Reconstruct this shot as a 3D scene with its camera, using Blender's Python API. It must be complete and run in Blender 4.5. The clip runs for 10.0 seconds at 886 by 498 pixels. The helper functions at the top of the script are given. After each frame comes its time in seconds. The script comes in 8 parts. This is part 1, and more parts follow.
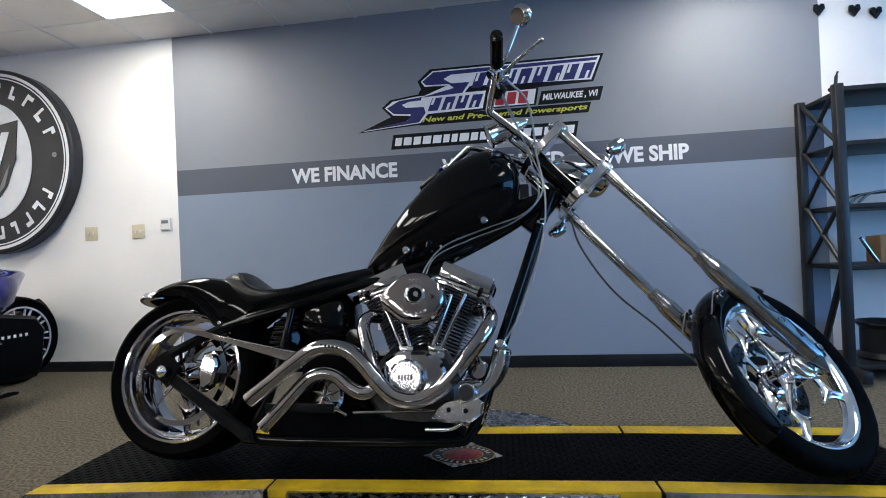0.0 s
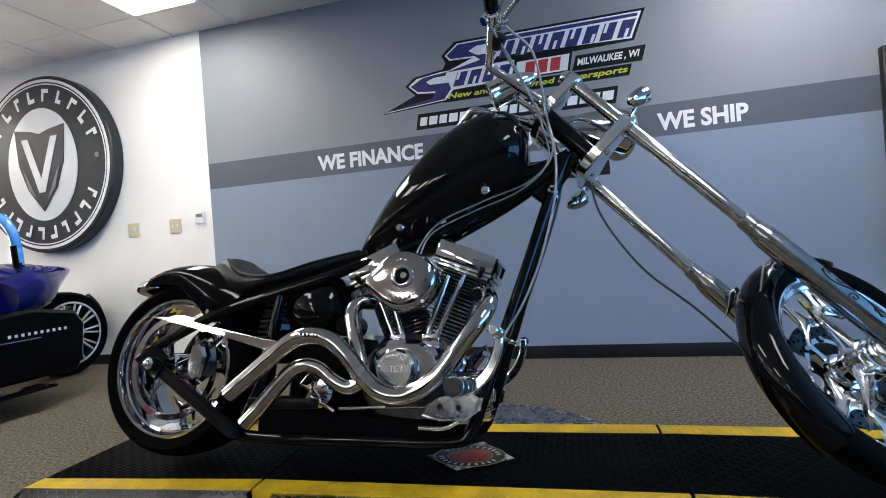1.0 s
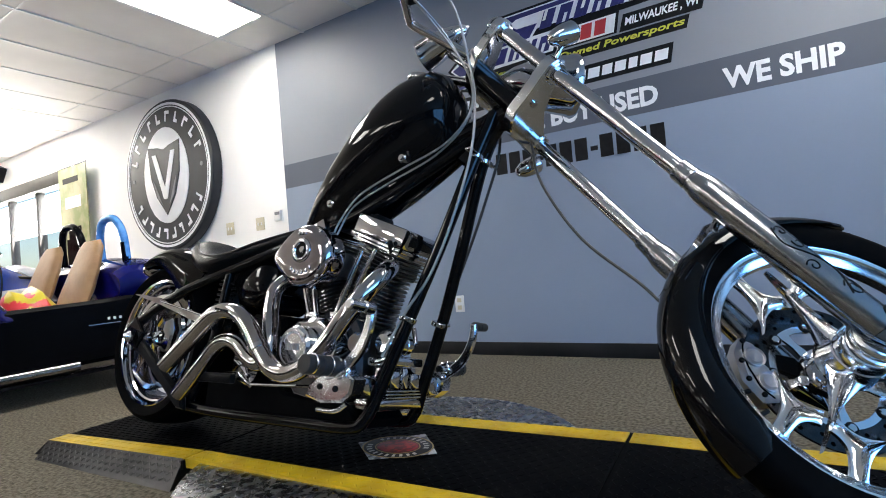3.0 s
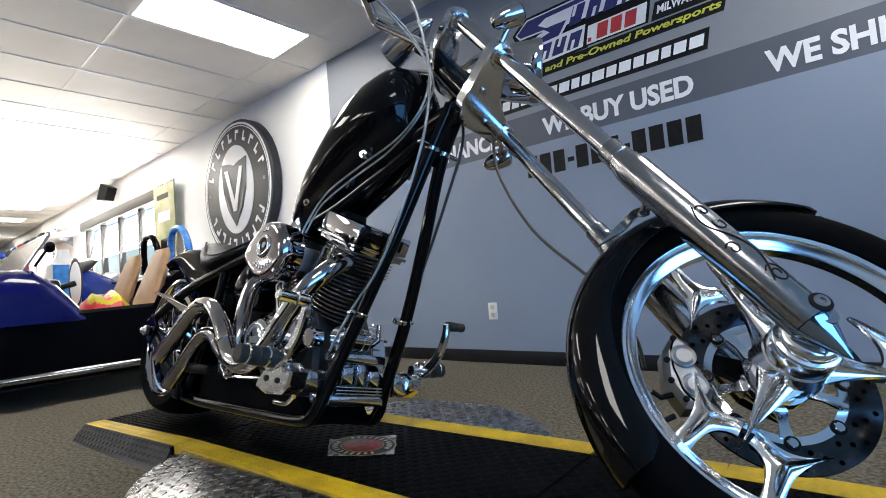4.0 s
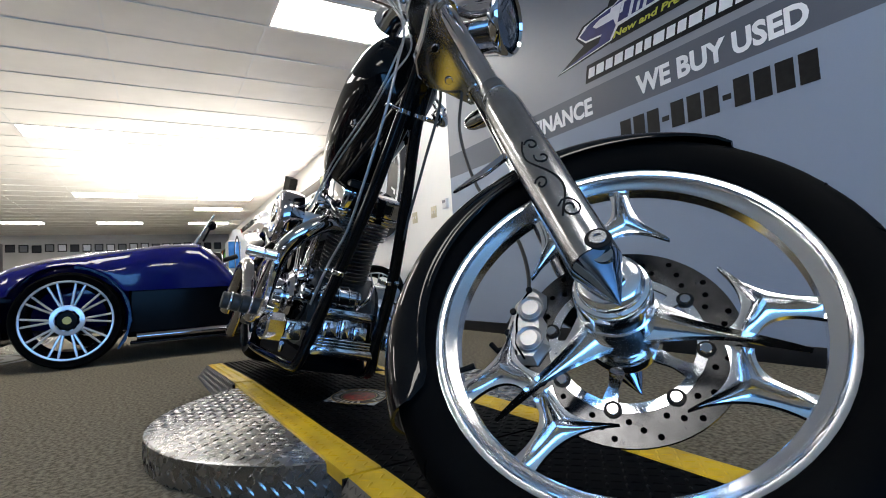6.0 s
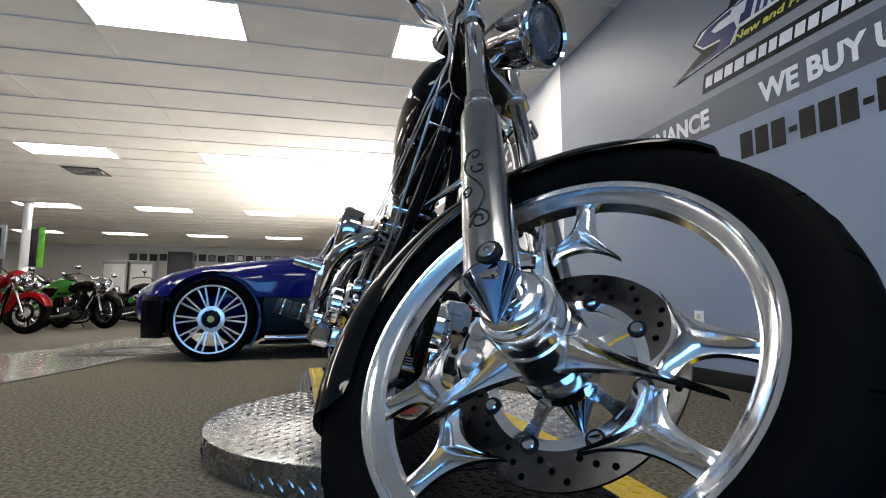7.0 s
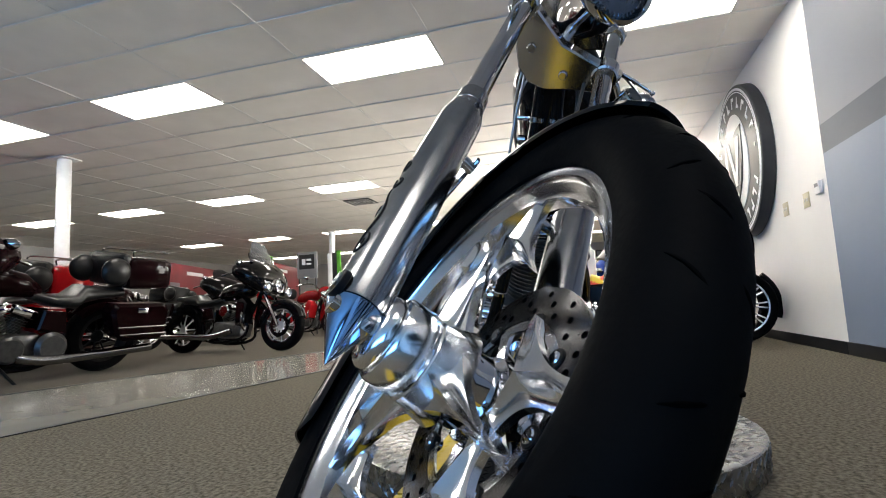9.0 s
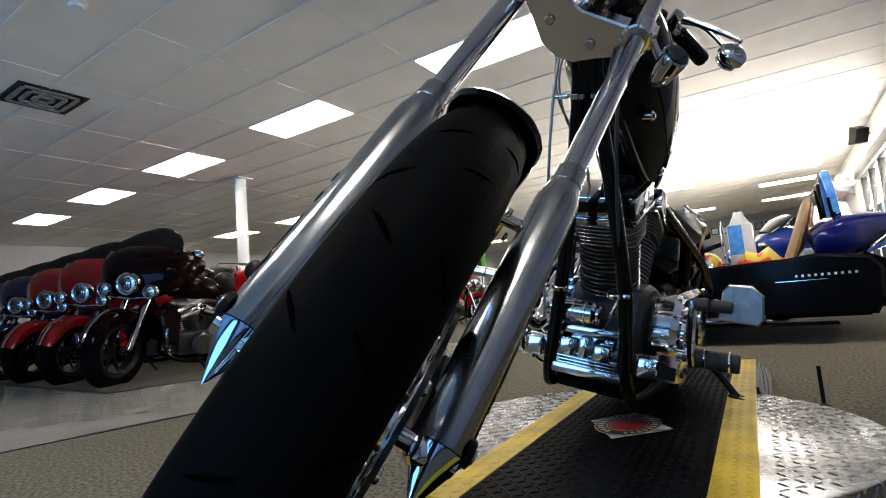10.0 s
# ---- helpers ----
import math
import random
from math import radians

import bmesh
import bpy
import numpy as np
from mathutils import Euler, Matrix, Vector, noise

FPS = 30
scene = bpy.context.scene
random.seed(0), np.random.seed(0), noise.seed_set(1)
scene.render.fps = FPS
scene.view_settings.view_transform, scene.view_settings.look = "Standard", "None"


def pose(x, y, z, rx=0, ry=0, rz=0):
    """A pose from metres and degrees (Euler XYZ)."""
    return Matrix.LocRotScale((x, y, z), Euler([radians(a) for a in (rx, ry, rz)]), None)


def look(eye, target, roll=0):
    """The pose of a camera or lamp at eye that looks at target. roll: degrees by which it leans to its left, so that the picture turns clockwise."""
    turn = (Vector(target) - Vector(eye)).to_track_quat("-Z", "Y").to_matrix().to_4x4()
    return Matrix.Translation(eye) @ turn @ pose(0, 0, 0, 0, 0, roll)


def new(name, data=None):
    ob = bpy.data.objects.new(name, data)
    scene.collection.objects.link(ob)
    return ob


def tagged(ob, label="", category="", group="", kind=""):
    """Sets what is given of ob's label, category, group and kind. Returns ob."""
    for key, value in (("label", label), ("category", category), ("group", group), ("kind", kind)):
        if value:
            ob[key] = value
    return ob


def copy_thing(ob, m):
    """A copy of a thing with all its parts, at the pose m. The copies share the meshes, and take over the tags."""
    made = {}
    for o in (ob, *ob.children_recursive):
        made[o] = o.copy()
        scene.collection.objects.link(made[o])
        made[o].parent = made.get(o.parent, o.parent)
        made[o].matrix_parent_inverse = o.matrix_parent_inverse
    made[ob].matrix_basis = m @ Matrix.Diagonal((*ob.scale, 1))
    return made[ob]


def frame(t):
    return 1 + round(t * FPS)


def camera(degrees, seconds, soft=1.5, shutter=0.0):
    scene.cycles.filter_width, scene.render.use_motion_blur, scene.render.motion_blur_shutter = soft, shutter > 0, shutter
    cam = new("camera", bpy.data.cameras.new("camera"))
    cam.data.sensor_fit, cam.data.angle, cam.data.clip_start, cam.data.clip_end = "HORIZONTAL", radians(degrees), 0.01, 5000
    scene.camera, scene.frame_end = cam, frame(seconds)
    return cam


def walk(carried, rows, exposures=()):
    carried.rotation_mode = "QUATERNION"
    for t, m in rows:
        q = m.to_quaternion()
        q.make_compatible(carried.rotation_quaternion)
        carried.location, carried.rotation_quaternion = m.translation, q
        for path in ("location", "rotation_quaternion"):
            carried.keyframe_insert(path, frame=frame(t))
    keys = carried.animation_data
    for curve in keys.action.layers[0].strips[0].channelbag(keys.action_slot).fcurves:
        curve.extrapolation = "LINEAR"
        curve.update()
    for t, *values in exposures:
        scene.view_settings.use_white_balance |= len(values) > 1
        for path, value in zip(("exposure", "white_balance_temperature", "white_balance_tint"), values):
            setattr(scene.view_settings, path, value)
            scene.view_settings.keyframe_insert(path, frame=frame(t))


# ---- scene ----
cam = camera(81.5, 10.0, soft=1.0)
# seconds; place in metres; turn in degrees
ROWS = [
    (0, 0.313, -0.500, 0.886, 90.32, 2.46, 8.39),
    (0.5, 0.365, -0.368, 0.859, 89.94, 2.51, 11.19),
    (1, 0.491, -0.234, 0.820, 89.82, 4.18, 15.24),
    (1.5, 0.636, -0.132, 0.785, 89.27, 4.29, 20.04),
    (2, 0.816, -0.038, 0.756, 90.02, 3.48, 24.36),
    (2.5, 0.938, 0.065, 0.714, 90.69, 3.34, 28.23),
    (3, 1.101, 0.180, 0.672, 91.40, 4.86, 31.62),
    (3.2, 1.172, 0.231, 0.653, 91.70, 5.54, 33.45),
    (4.3, 1.441, 0.505, 0.568, 93.55, 3.82, 43.34),
    (4.5, 1.474, 0.543, 0.557, 92.78, 3.55, 44.22),
    (5, 1.574, 0.661, 0.514, 90.73, 2.32, 48.03),
    (5.5, 1.678, 0.769, 0.487, 92.02, 2.92, 53.22),
    (5.7, 1.719, 0.820, 0.482, 92.84, 3.06, 56.53),
    (6.8, 1.850, 1.146, 0.449, 95.17, 1.77, 72.98),
    (7, 1.866, 1.203, 0.450, 96.28, 0.04, 76.64),
    (7.5, 1.879, 1.344, 0.469, 96.71, -2.37, 84.35),
    (8, 1.869, 1.456, 0.479, 95.80, 0.46, 90.34),
    (8.5, 1.860, 1.551, 0.471, 94.80, 3.18, 96.58),
    (9, 1.808, 1.654, 0.480, 96.38, 2.97, 105.69),
    (9.5, 1.751, 1.783, 0.462, 96.42, 3.43, 115.91),
    (10, 1.653, 1.922, 0.492, 96.08, 4.82, 123.25),
]
walk(cam, [(t, pose(x, y, z, rx, ry, rz)) for t, x, y, z, rx, ry, rz in ROWS],
     [(0.0, 0.34, 6350, 10), (1.0, 0.48, 6350, 10), (2.5, 0.56, 6400, 10), (4.5, 0.38, 6450, 10), (5.5, 0.29, 6500, 10), (7.0, 0.24, 6600, 10), (8.0, 0.37, 6650, 10), (9.0, 0.42, 6700, 10), (10.0, 0.33, 6750, 10)])

# ---- light of the place: daylight through the windows and the ceiling panels ----
world = bpy.data.worlds.new("world")
scene.world = world
world.use_nodes = True
WN = world.node_tree
sky = WN.nodes.new("ShaderNodeTexSky")
sky.sky_type = "NISHITA"
sky.sun_disc = False
sky.sun_elevation, sky.sun_rotation = radians(38), radians(30)
WN.nodes["Background"].inputs["Strength"].default_value = 0.12
WN.links.new(sky.outputs["Color"], WN.nodes["Background"].inputs["Color"])

sun = new("sun", bpy.data.lights.new("sun", "SUN"))
sun.data.energy, sun.data.angle, sun.data.color = 3.0, radians(0.5), (1.0, 0.95, 0.87)
sun.matrix_world = look((-6, 14, 12), (-9, 4.5, 0))

PANEL_POWER = 15.5
WINDOW_POWER = 580.0
FRONT_POWER = 175.0
scene.view_settings.exposure = 0.45


def area_lamp(name, eye, target, w, h, power, color):
    la = bpy.data.lights.new(name, "AREA")
    la.shape, la.size, la.size_y, la.energy, la.color = "RECTANGLE", w, h, power, color
    ob = new(name, la)
    ob.matrix_world = look(eye, target)
    return ob


# daylight in the openings of the side windows and of the shop front behind the camera
area_lamp("window_daylight", (-8.45, 3.36, 1.15), (-8.45, 0.0, 1.9), 3.7, 2.0, WINDOW_POWER, (1.0, 0.97, 0.91))
area_lamp("shop_front_daylight", (6.9, -1.0, 1.35), (0.0, -1.0, 1.0), 6.6, 2.1, FRONT_POWER, (0.14, 0.45, 1.0))


# ---- materials ----
def mat(name, color, rough=0.5, metal=0.0, color2=None, scale=6.0, fac=(0.35, 0.65), bump=0.0, bscale=60.0, detail=4.0,
        rvar=0.0, coat=0.0, emit=None, strength=0.0, spec=0.5, stretch=None, random=0.0):
    """A principled material: two colours mixed by noise, a finer noise as relief and as change of gloss."""
    m = bpy.data.materials.new(name)
    m.use_nodes = True
    t = m.node_tree
    p = t.nodes["Principled BSDF"]
    p.inputs["Base Color"].default_value = (*color, 1)
    p.inputs["Roughness"].default_value = rough
    p.inputs["Metallic"].default_value = metal
    p.inputs["Specular IOR Level"].default_value = spec
    p.inputs["Coat Weight"].default_value = coat
    p.inputs["Coat Roughness"].default_value = 0.03
    if emit:
        p.inputs["Emission Color"].default_value = (*emit, 1)
        p.inputs["Emission Strength"].default_value = strength
    co = t.nodes.new("ShaderNodeTexCoord").outputs["Object"]
    if stretch:
        mp = t.nodes.new("ShaderNodeMapping")
        mp.inputs["Scale"].default_value = stretch
        t.links.new(co, mp.inputs["Vector"])
        co = mp.outputs["Vector"]
    last = None
    if color2:
        n = t.nodes.new("ShaderNodeTexNoise")
        n.inputs["Scale"].default_value, n.inputs["Detail"].default_value = scale, detail
        t.links.new(co, n.inputs["Vector"])
        mr = t.nodes.new("ShaderNodeMapRange")
        mr.inputs["From Min"].default_value, mr.inputs["From Max"].default_value = fac
        t.links.new(n.outputs["Fac"], mr.inputs["Value"])
        mx = t.nodes.new("ShaderNodeMix")
        mx.data_type = "RGBA"
        mx.inputs["A"].default_value, mx.inputs["B"].default_value = (*color, 1), (*color2, 1)
        t.links.new(mr.outputs["Result"], mx.inputs["Factor"])
        last = mx.outputs["Result"]
        t.links.new(last, p.inputs["Base Color"])
    if bump or rvar:
        n2 = t.nodes.new("ShaderNodeTexNoise")
        n2.inputs["Scale"].default_value, n2.inputs["Detail"].default_value = bscale, 3.0
        t.links.new(co, n2.inputs["Vector"])
        if bump:
            b = t.nodes.new("ShaderNodeBump")
            b.inputs["Strength"].default_value, b.inputs["Distance"].default_value = bump, 0.004
            t.links.new(n2.outputs["Fac"], b.inputs["Height"])
            t.links.new(b.outputs["Normal"], p.inputs["Normal"])
        if rvar:
            r = t.nodes.new("ShaderNodeMapRange")
            r.inputs["To Min"].default_value, r.inputs["To Max"].default_value = max(0.0, rough - rvar), rough + rvar
            t.links.new(n2.outputs["Fac"], r.inputs["Value"])
            t.links.new(r.outputs["Result"], p.inputs["Roughness"])
    return m


CHROME = mat("chrome", (0.55, 0.545, 0.565), 0.035, 1.0, rvar=0.03, bscale=18)
# copy of the chrome, dimmed in colour for duller glints on parked bikes
BIKE_CHROME = mat("dim_chrome", (0.30, 0.30, 0.315), 0.08, 1.0, rvar=0.03, bscale=25)
# chrome with darker, browner reflections put into its colour
CHROME_DARK = mat("darkened_chrome", (0.36, 0.335, 0.35), 0.06, 1.0, rvar=0.03, bscale=25)
# pipe chrome, its dark reflections of the deck partly in the colour
PIPE_CHROME = mat("exhaust_chrome", (0.44, 0.425, 0.435), 0.05, 1.0, rvar=0.03, bscale=18)
FORK_CHROME = mat("fork_tube_chrome", (0.58, 0.58, 0.60), 0.09, 1.0)
POLISHED = mat("polished_billet", (0.74, 0.75, 0.78), 0.12, 1.0, rvar=0.05, bscale=30)
DULL_BLACK = mat("dull_black_paint", (0.0025, 0.0025, 0.003), 0.5, 0.0, (0.0045, 0.0045, 0.0045), 25, spec=0.015)
WHEEL = mat("polished_wheel_alloy", (0.88, 0.885, 0.90), 0.15, 1.0, rvar=0.05, bscale=40)
SLIDER = mat("brushed_grey_steel", (0.37, 0.375, 0.39), 0.20, 1.0, (0.30, 0.305, 0.32), 22, rvar=0.06, bscale=90)
SATIN = mat("satin_steel", (0.40, 0.40, 0.42), 0.24, 1.0, (0.36, 0.36, 0.38), 8)
CAST = mat("cast_alloy", (0.36, 0.36, 0.37), 0.42, 1.0, (0.27, 0.27, 0.28), 30, rvar=0.1, bscale=120, bump=0.1)
CAST_DARK = mat("dark_engine_casting", (0.03, 0.03, 0.031), 0.35, 0.6, (0.05, 0.05, 0.05), 30, bump=0.1, bscale=120)
BLACK = mat("black_lacquer", (0.003, 0.003, 0.0035), 0.035, 0.0, (0.003, 0.003, 0.0035), 9, spec=0.19)
BLACK_SATIN = mat("black_powder_coat", (0.005, 0.005, 0.0055), 0.32, 0.0, (0.009, 0.009, 0.009), 30, bump=0.08, bscale=200, spec=0.07)
BLACK_FIN = mat("black_cylinder_paint", (0.006, 0.006, 0.006), 0.3, 0.0, (0.012, 0.012, 0.012), 20, spec=0.3)
RUBBER = mat("tyre_rubber", (0.0018, 0.0018, 0.0021), 0.58, 0.0, (0.0030, 0.0030, 0.0031), 12, bump=0.06, bscale=150, rvar=0.08, spec=0.012)
GRIP = mat("grip_rubber", (0.012, 0.012, 0.012), 0.6, bump=0.1, bscale=180)
LEATHER = mat("black_leather", (0.006, 0.006, 0.0065), 0.34, 0.0, (0.011, 0.011, 0.011), 25, bump=0.25, bscale=260, rvar=0.08, spec=0.25)
CABLE = mat("braided_cable", (0.30, 0.31, 0.32), 0.3, 0.8, bump=0.3, bscale=500)
CABLE_BLACK = mat("black_cable", (0.02, 0.02, 0.02), 0.45)
# disc steel, with the shade it sits in put into the colour
ROTOR = mat("shaded_rotor_steel", (0.055, 0.055, 0.058), 0.24, 1.0, (0.038, 0.038, 0.040), 40, rvar=0.08, bscale=100)
RED_GLASS = mat("red_lens", (0.07, 0.008, 0.008), 0.08, 0.3, coat=1.0)
DARK_GLASS = mat("smoked_lens", (0.01, 0.01, 0.012), 0.04, 0.0, coat=1.0)
GLASS_BLUE = mat("headlamp_glass", (0.62, 0.68, 0.74), 0.10, 0.85, (0.22, 0.27, 0.31), 45, bump=0.8, bscale=60)
DIAL = mat("gauge_dial", (0.22, 0.22, 0.21), 0.2)

WALL_WHITE = mat("white_wall_paint", (0.86, 0.85, 0.82), 0.6, 0.0, (0.82, 0.81, 0.79), 1.3, bump=0.12, bscale=140)
WALL_GRAY = mat("grey_wall_paint", (0.225, 0.274, 0.356), 0.5, 0.0, (0.211, 0.258, 0.338), 1.1, bump=0.12, bscale=140)
WALL_TOP = mat("mid_grey_wall_paint", (0.232, 0.246, 0.275), 0.5, 0.0, (0.218, 0.231, 0.259), 1.1, bump=0.12, bscale=140)
WALL_BAND = mat("dark_grey_wall_paint", (0.082, 0.096, 0.124), 0.5, 0.0, (0.075, 0.088, 0.114), 1.1, bump=0.12, bscale=140)
BASE_BLACK = mat("black_vinyl_baseboard", (0.008, 0.0085, 0.010), 0.4, 0.0, (0.014, 0.014, 0.016), 5, spec=0.25)
TILE_WHITE = mat("ceiling_tile", (0.82, 0.78, 0.71), 0.85, 0.0, (0.76, 0.72, 0.65), 2.2, bump=0.5, bscale=130)
TBAR = mat("ceiling_grid_metal", (0.76, 0.735, 0.68), 0.55)
VENT_GREY = mat("dusty_vent_paint", (0.30, 0.29, 0.27), 0.6, 0.0, (0.22, 0.21, 0.20), 12)
LIGHT = mat("light_diffuser", (0.9, 0.9, 0.9), 0.4, emit=(1.0, 0.965, 0.90), strength=PANEL_POWER)
CARPET = mat("carpet", (0.060, 0.052, 0.037), 0.95, 0.0, (0.165, 0.146, 0.110), 70, (0.36, 0.62), bump=0.55, bscale=210, detail=8, spec=0.15)
WALL_FAR = mat("grey_beige_wall_paint", (0.46, 0.44, 0.41), 0.6, 0.0, (0.42, 0.40, 0.37), 1.3, bump=0.12, bscale=140)
CARPET_FAR = mat("far_carpet", (0.066, 0.057, 0.045), 0.95, 0.0, (0.088, 0.077, 0.063), 40, (0.42, 0.6), bump=0.7, bscale=150, spec=0.2)
AISLE = mat("polished_aisle_tile", (0.37, 0.355, 0.31), 0.12, 0.0, (0.31, 0.295, 0.255), 2.5, rvar=0.03, bscale=2, spec=0.6)
LETTER_WHITE = mat("white_vinyl", (0.85, 0.85, 0.86), 0.4, 0.0, (0.80, 0.80, 0.81), 30)
LETTER_BLACK = mat("black_vinyl", (0.006, 0.006, 0.007), 0.45, 0.0, (0.010, 0.010, 0.011), 30, spec=0.15)
LETTER_BLUE = mat("deep_blue_vinyl", (0.016, 0.018, 0.115), 0.35, 0.0, (0.022, 0.024, 0.15), 20)
LETTER_RED = mat("red_vinyl", (0.50, 0.03, 0.04), 0.4, 0.0, (0.42, 0.03, 0.04), 20)
LETTER_YELLOW = mat("lime_yellow_vinyl", (0.62, 0.60, 0.06), 0.4, 0.0, (0.55, 0.54, 0.06), 20)
SIGN_GREY = mat("sign_grey", (0.022, 0.023, 0.026), 0.4, 0.0, (0.030, 0.031, 0.034), 6, spec=0.25)
SIGN_MID = mat("sign_mid_grey", (0.17, 0.175, 0.185), 0.35, 0.0, (0.15, 0.155, 0.165), 6)
SIGN_WHITE = mat("sign_white", (0.82, 0.83, 0.84), 0.3, 0.0, (0.78, 0.79, 0.80), 6)
SWITCH = mat("almond_plastic", (0.60, 0.54, 0.38), 0.4, 0.0, (0.55, 0.49, 0.34), 12)
PLASTIC_WHITE = mat("white_plastic", (0.78, 0.78, 0.76), 0.4, 0.0, (0.72, 0.72, 0.70), 12)
TREAD_BLACK = mat("black_tread_rubber", (0.0022, 0.0022, 0.0026), 0.36, 0.0, (0.0050, 0.0050, 0.0052), 9, rvar=0.1, bscale=40, spec=0.008)
TREAD_YELLOW = mat("yellow_tread_paint", (0.60, 0.40, 0.012), 0.45, 0.0, (0.43, 0.28, 0.015), 9, bump=0.1, bscale=70, spec=0.3)
# darker steel for the ramp's sloping sides and ends
PLATE_DARK = mat("dark_steel_tread_plate", (0.10, 0.10, 0.102), 0.36, 1.0, (0.065, 0.065, 0.067), 9, rvar=0.08, bscale=35)
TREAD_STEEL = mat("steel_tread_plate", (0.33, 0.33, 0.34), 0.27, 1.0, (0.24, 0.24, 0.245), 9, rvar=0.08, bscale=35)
CAR_BLUE = mat("deep_blue_car_paint", (0.003, 0.0045, 0.085), 0.08, 0.0, (0.0035, 0.006, 0.100), 3, spec=0.4)
CAR_BLACK = mat("car_black_panel", (0.003, 0.003, 0.0035), 0.14, 0.0, (0.004, 0.004, 0.005), 8, spec=0.06)
SILVER = mat("silver_wheel_paint", (0.70, 0.71, 0.74), 0.22, 0.6, (0.62, 0.63, 0.67), 12)
TAN = mat("tan_leather", (0.32, 0.175, 0.075), 0.45, 0.0, (0.27, 0.145, 0.06), 14, bump=0.2, bscale=220)
FILM_BLUE = mat("blue_protective_film", (0.04, 0.22, 0.62), 0.15, 0.0, (0.10, 0.32, 0.75), 18, bump=0.6, bscale=25)
RED_PAINT = mat("red_paint", (0.22, 0.005, 0.007), 0.10, 0.0, (0.17, 0.004, 0.005), 4, spec=0.3)
MAROON = mat("dark_maroon_paint", (0.0045, 0.0012, 0.0014), 0.07, 0.0, (0.006, 0.0015, 0.002), 4, spec=0.06)
NAVY = mat("navy_paint", (0.003, 0.005, 0.026), 0.10, 0.0, (0.004, 0.007, 0.035), 4, spec=0.35)
GREEN_PAINT = mat("bright_green_paint", (0.035, 0.26, 0.02), 0.2, 0.0, (0.025, 0.20, 0.014), 4, coat=0.4)
SPORT_BLUE = mat("racing_blue_paint", (0.012, 0.05, 0.36), 0.2, 0.0, (0.01, 0.04, 0.30), 4, coat=0.8)
SPORT_WHITE = mat("racing_white_paint", (0.70, 0.71, 0.74), 0.25, 0.0, (0.62, 0.63, 0.66), 4, coat=0.6)
CLEAR = mat("clear_screen", (0.30, 0.32, 0.34), 0.04, 0.0, spec=0.3)
CLEAR.node_tree.nodes["Principled BSDF"].inputs["Transmission Weight"].default_value = 0.85
PANE = mat("window_glass", (0.95, 0.98, 1.0), 0.0, 0.0)
PANE.node_tree.nodes["Principled BSDF"].inputs["Transmission Weight"].default_value = 1.0
PANE.node_tree.nodes["Principled BSDF"].inputs["IOR"].default_value = 1.05
FRAME_DARK = mat("dark_bronze_aluminium", (0.03, 0.028, 0.026), 0.4, 0.4, (0.04, 0.037, 0.034), 10)
OUTSIDE = mat("bright_outdoors", (0.7, 0.75, 0.8), 0.9, emit=(0.86, 0.93, 1.0), strength=4.5)
BANNER = mat("green_brown_banner", (0.16, 0.19, 0.06), 0.5, 0.0, (0.30, 0.27, 0.15), 4.5, (0.4, 0.6))
SHELF_BLACK = mat("black_steel_shelving", (0.005, 0.005, 0.006), 0.45, 0.0, (0.009, 0.009, 0.010), 20, bump=0.05, bscale=160)
CARDBOARD = mat("cardboard", (0.33, 0.21, 0.11), 0.8, 0.0, (0.28, 0.17, 0.09), 9)
PANEL_RED = mat("red_display_panel", (0.20, 0.012, 0.018), 0.5, 0.0, (0.16, 0.01, 0.014), 3)
SLATWALL = mat("pale_slatwall", (0.45, 0.44, 0.42), 0.6, 0.0, (0.40, 0.39, 0.37), 2)
CLOTH = [mat("cloth_" + n, c, 0.85, 0.0, tuple(q * 0.7 for q in c), 8, bump=0.3, bscale=40) for n, c in
         (("green", (0.12, 0.42, 0.04)), ("orange", (0.55, 0.16, 0.02)), ("red", (0.45, 0.03, 0.03)), ("white", (0.65, 0.65, 0.65)), ("black", (0.02, 0.02, 0.02)), ("blue", (0.03, 0.10, 0.45)))]
NEON = mat("neon_helmet_paint", (0.72, 0.55, 0.04), 0.3, 0.0, (0.75, 0.04, 0.05), 7, (0.48, 0.52))


# ---- shapes ----
class Shape:
    """Vertices and faces gathered from several pieces of one part."""

    def __init__(self):
        self.v, self.f, self.m = [], [], []

    def add(self, vf, slot=0, at=None):
        v, f = vf
        k = len(self.v)
        self.v += [tuple(at @ Vector(p)) if at is not None else tuple(p) for p in v]
        self.f += [tuple(i + k for i in q) for q in f]
        self.m += [slot] * len(f)
        return self


def S(*pieces, at=None):
    s = Shape()
    for p in pieces:
        s.add(p, 0, at)
    return s


def part(name, shape, material, parent=None, label="", angle=38, at=None):
    """Links a shape as one mesh object, under a thing or under a part of it."""
    if isinstance(shape, tuple):
        shape = S(shape)
    me = bpy.data.meshes.new(name)
    vs = [tuple(at @ Vector(p)) for p in shape.v] if at is not None else shape.v
    me.from_pydata(vs, [], shape.f)
    for m in material if isinstance(material, (list, tuple)) else [material]:
        me.materials.append(m)
    if any(shape.m):
        me.polygons.foreach_set("material_index", shape.m)
    bm = bmesh.new()
    bm.from_mesh(me)
    bmesh.ops.recalc_face_normals(bm, faces=bm.faces)
    bm.to_mesh(me)
    bm.free()
    me.shade_smooth()
    me.set_sharp_from_angle(angle=radians(angle))
    ob = new(name, me)
    if parent:
        ob.parent = parent
    return tagged(ob, label)


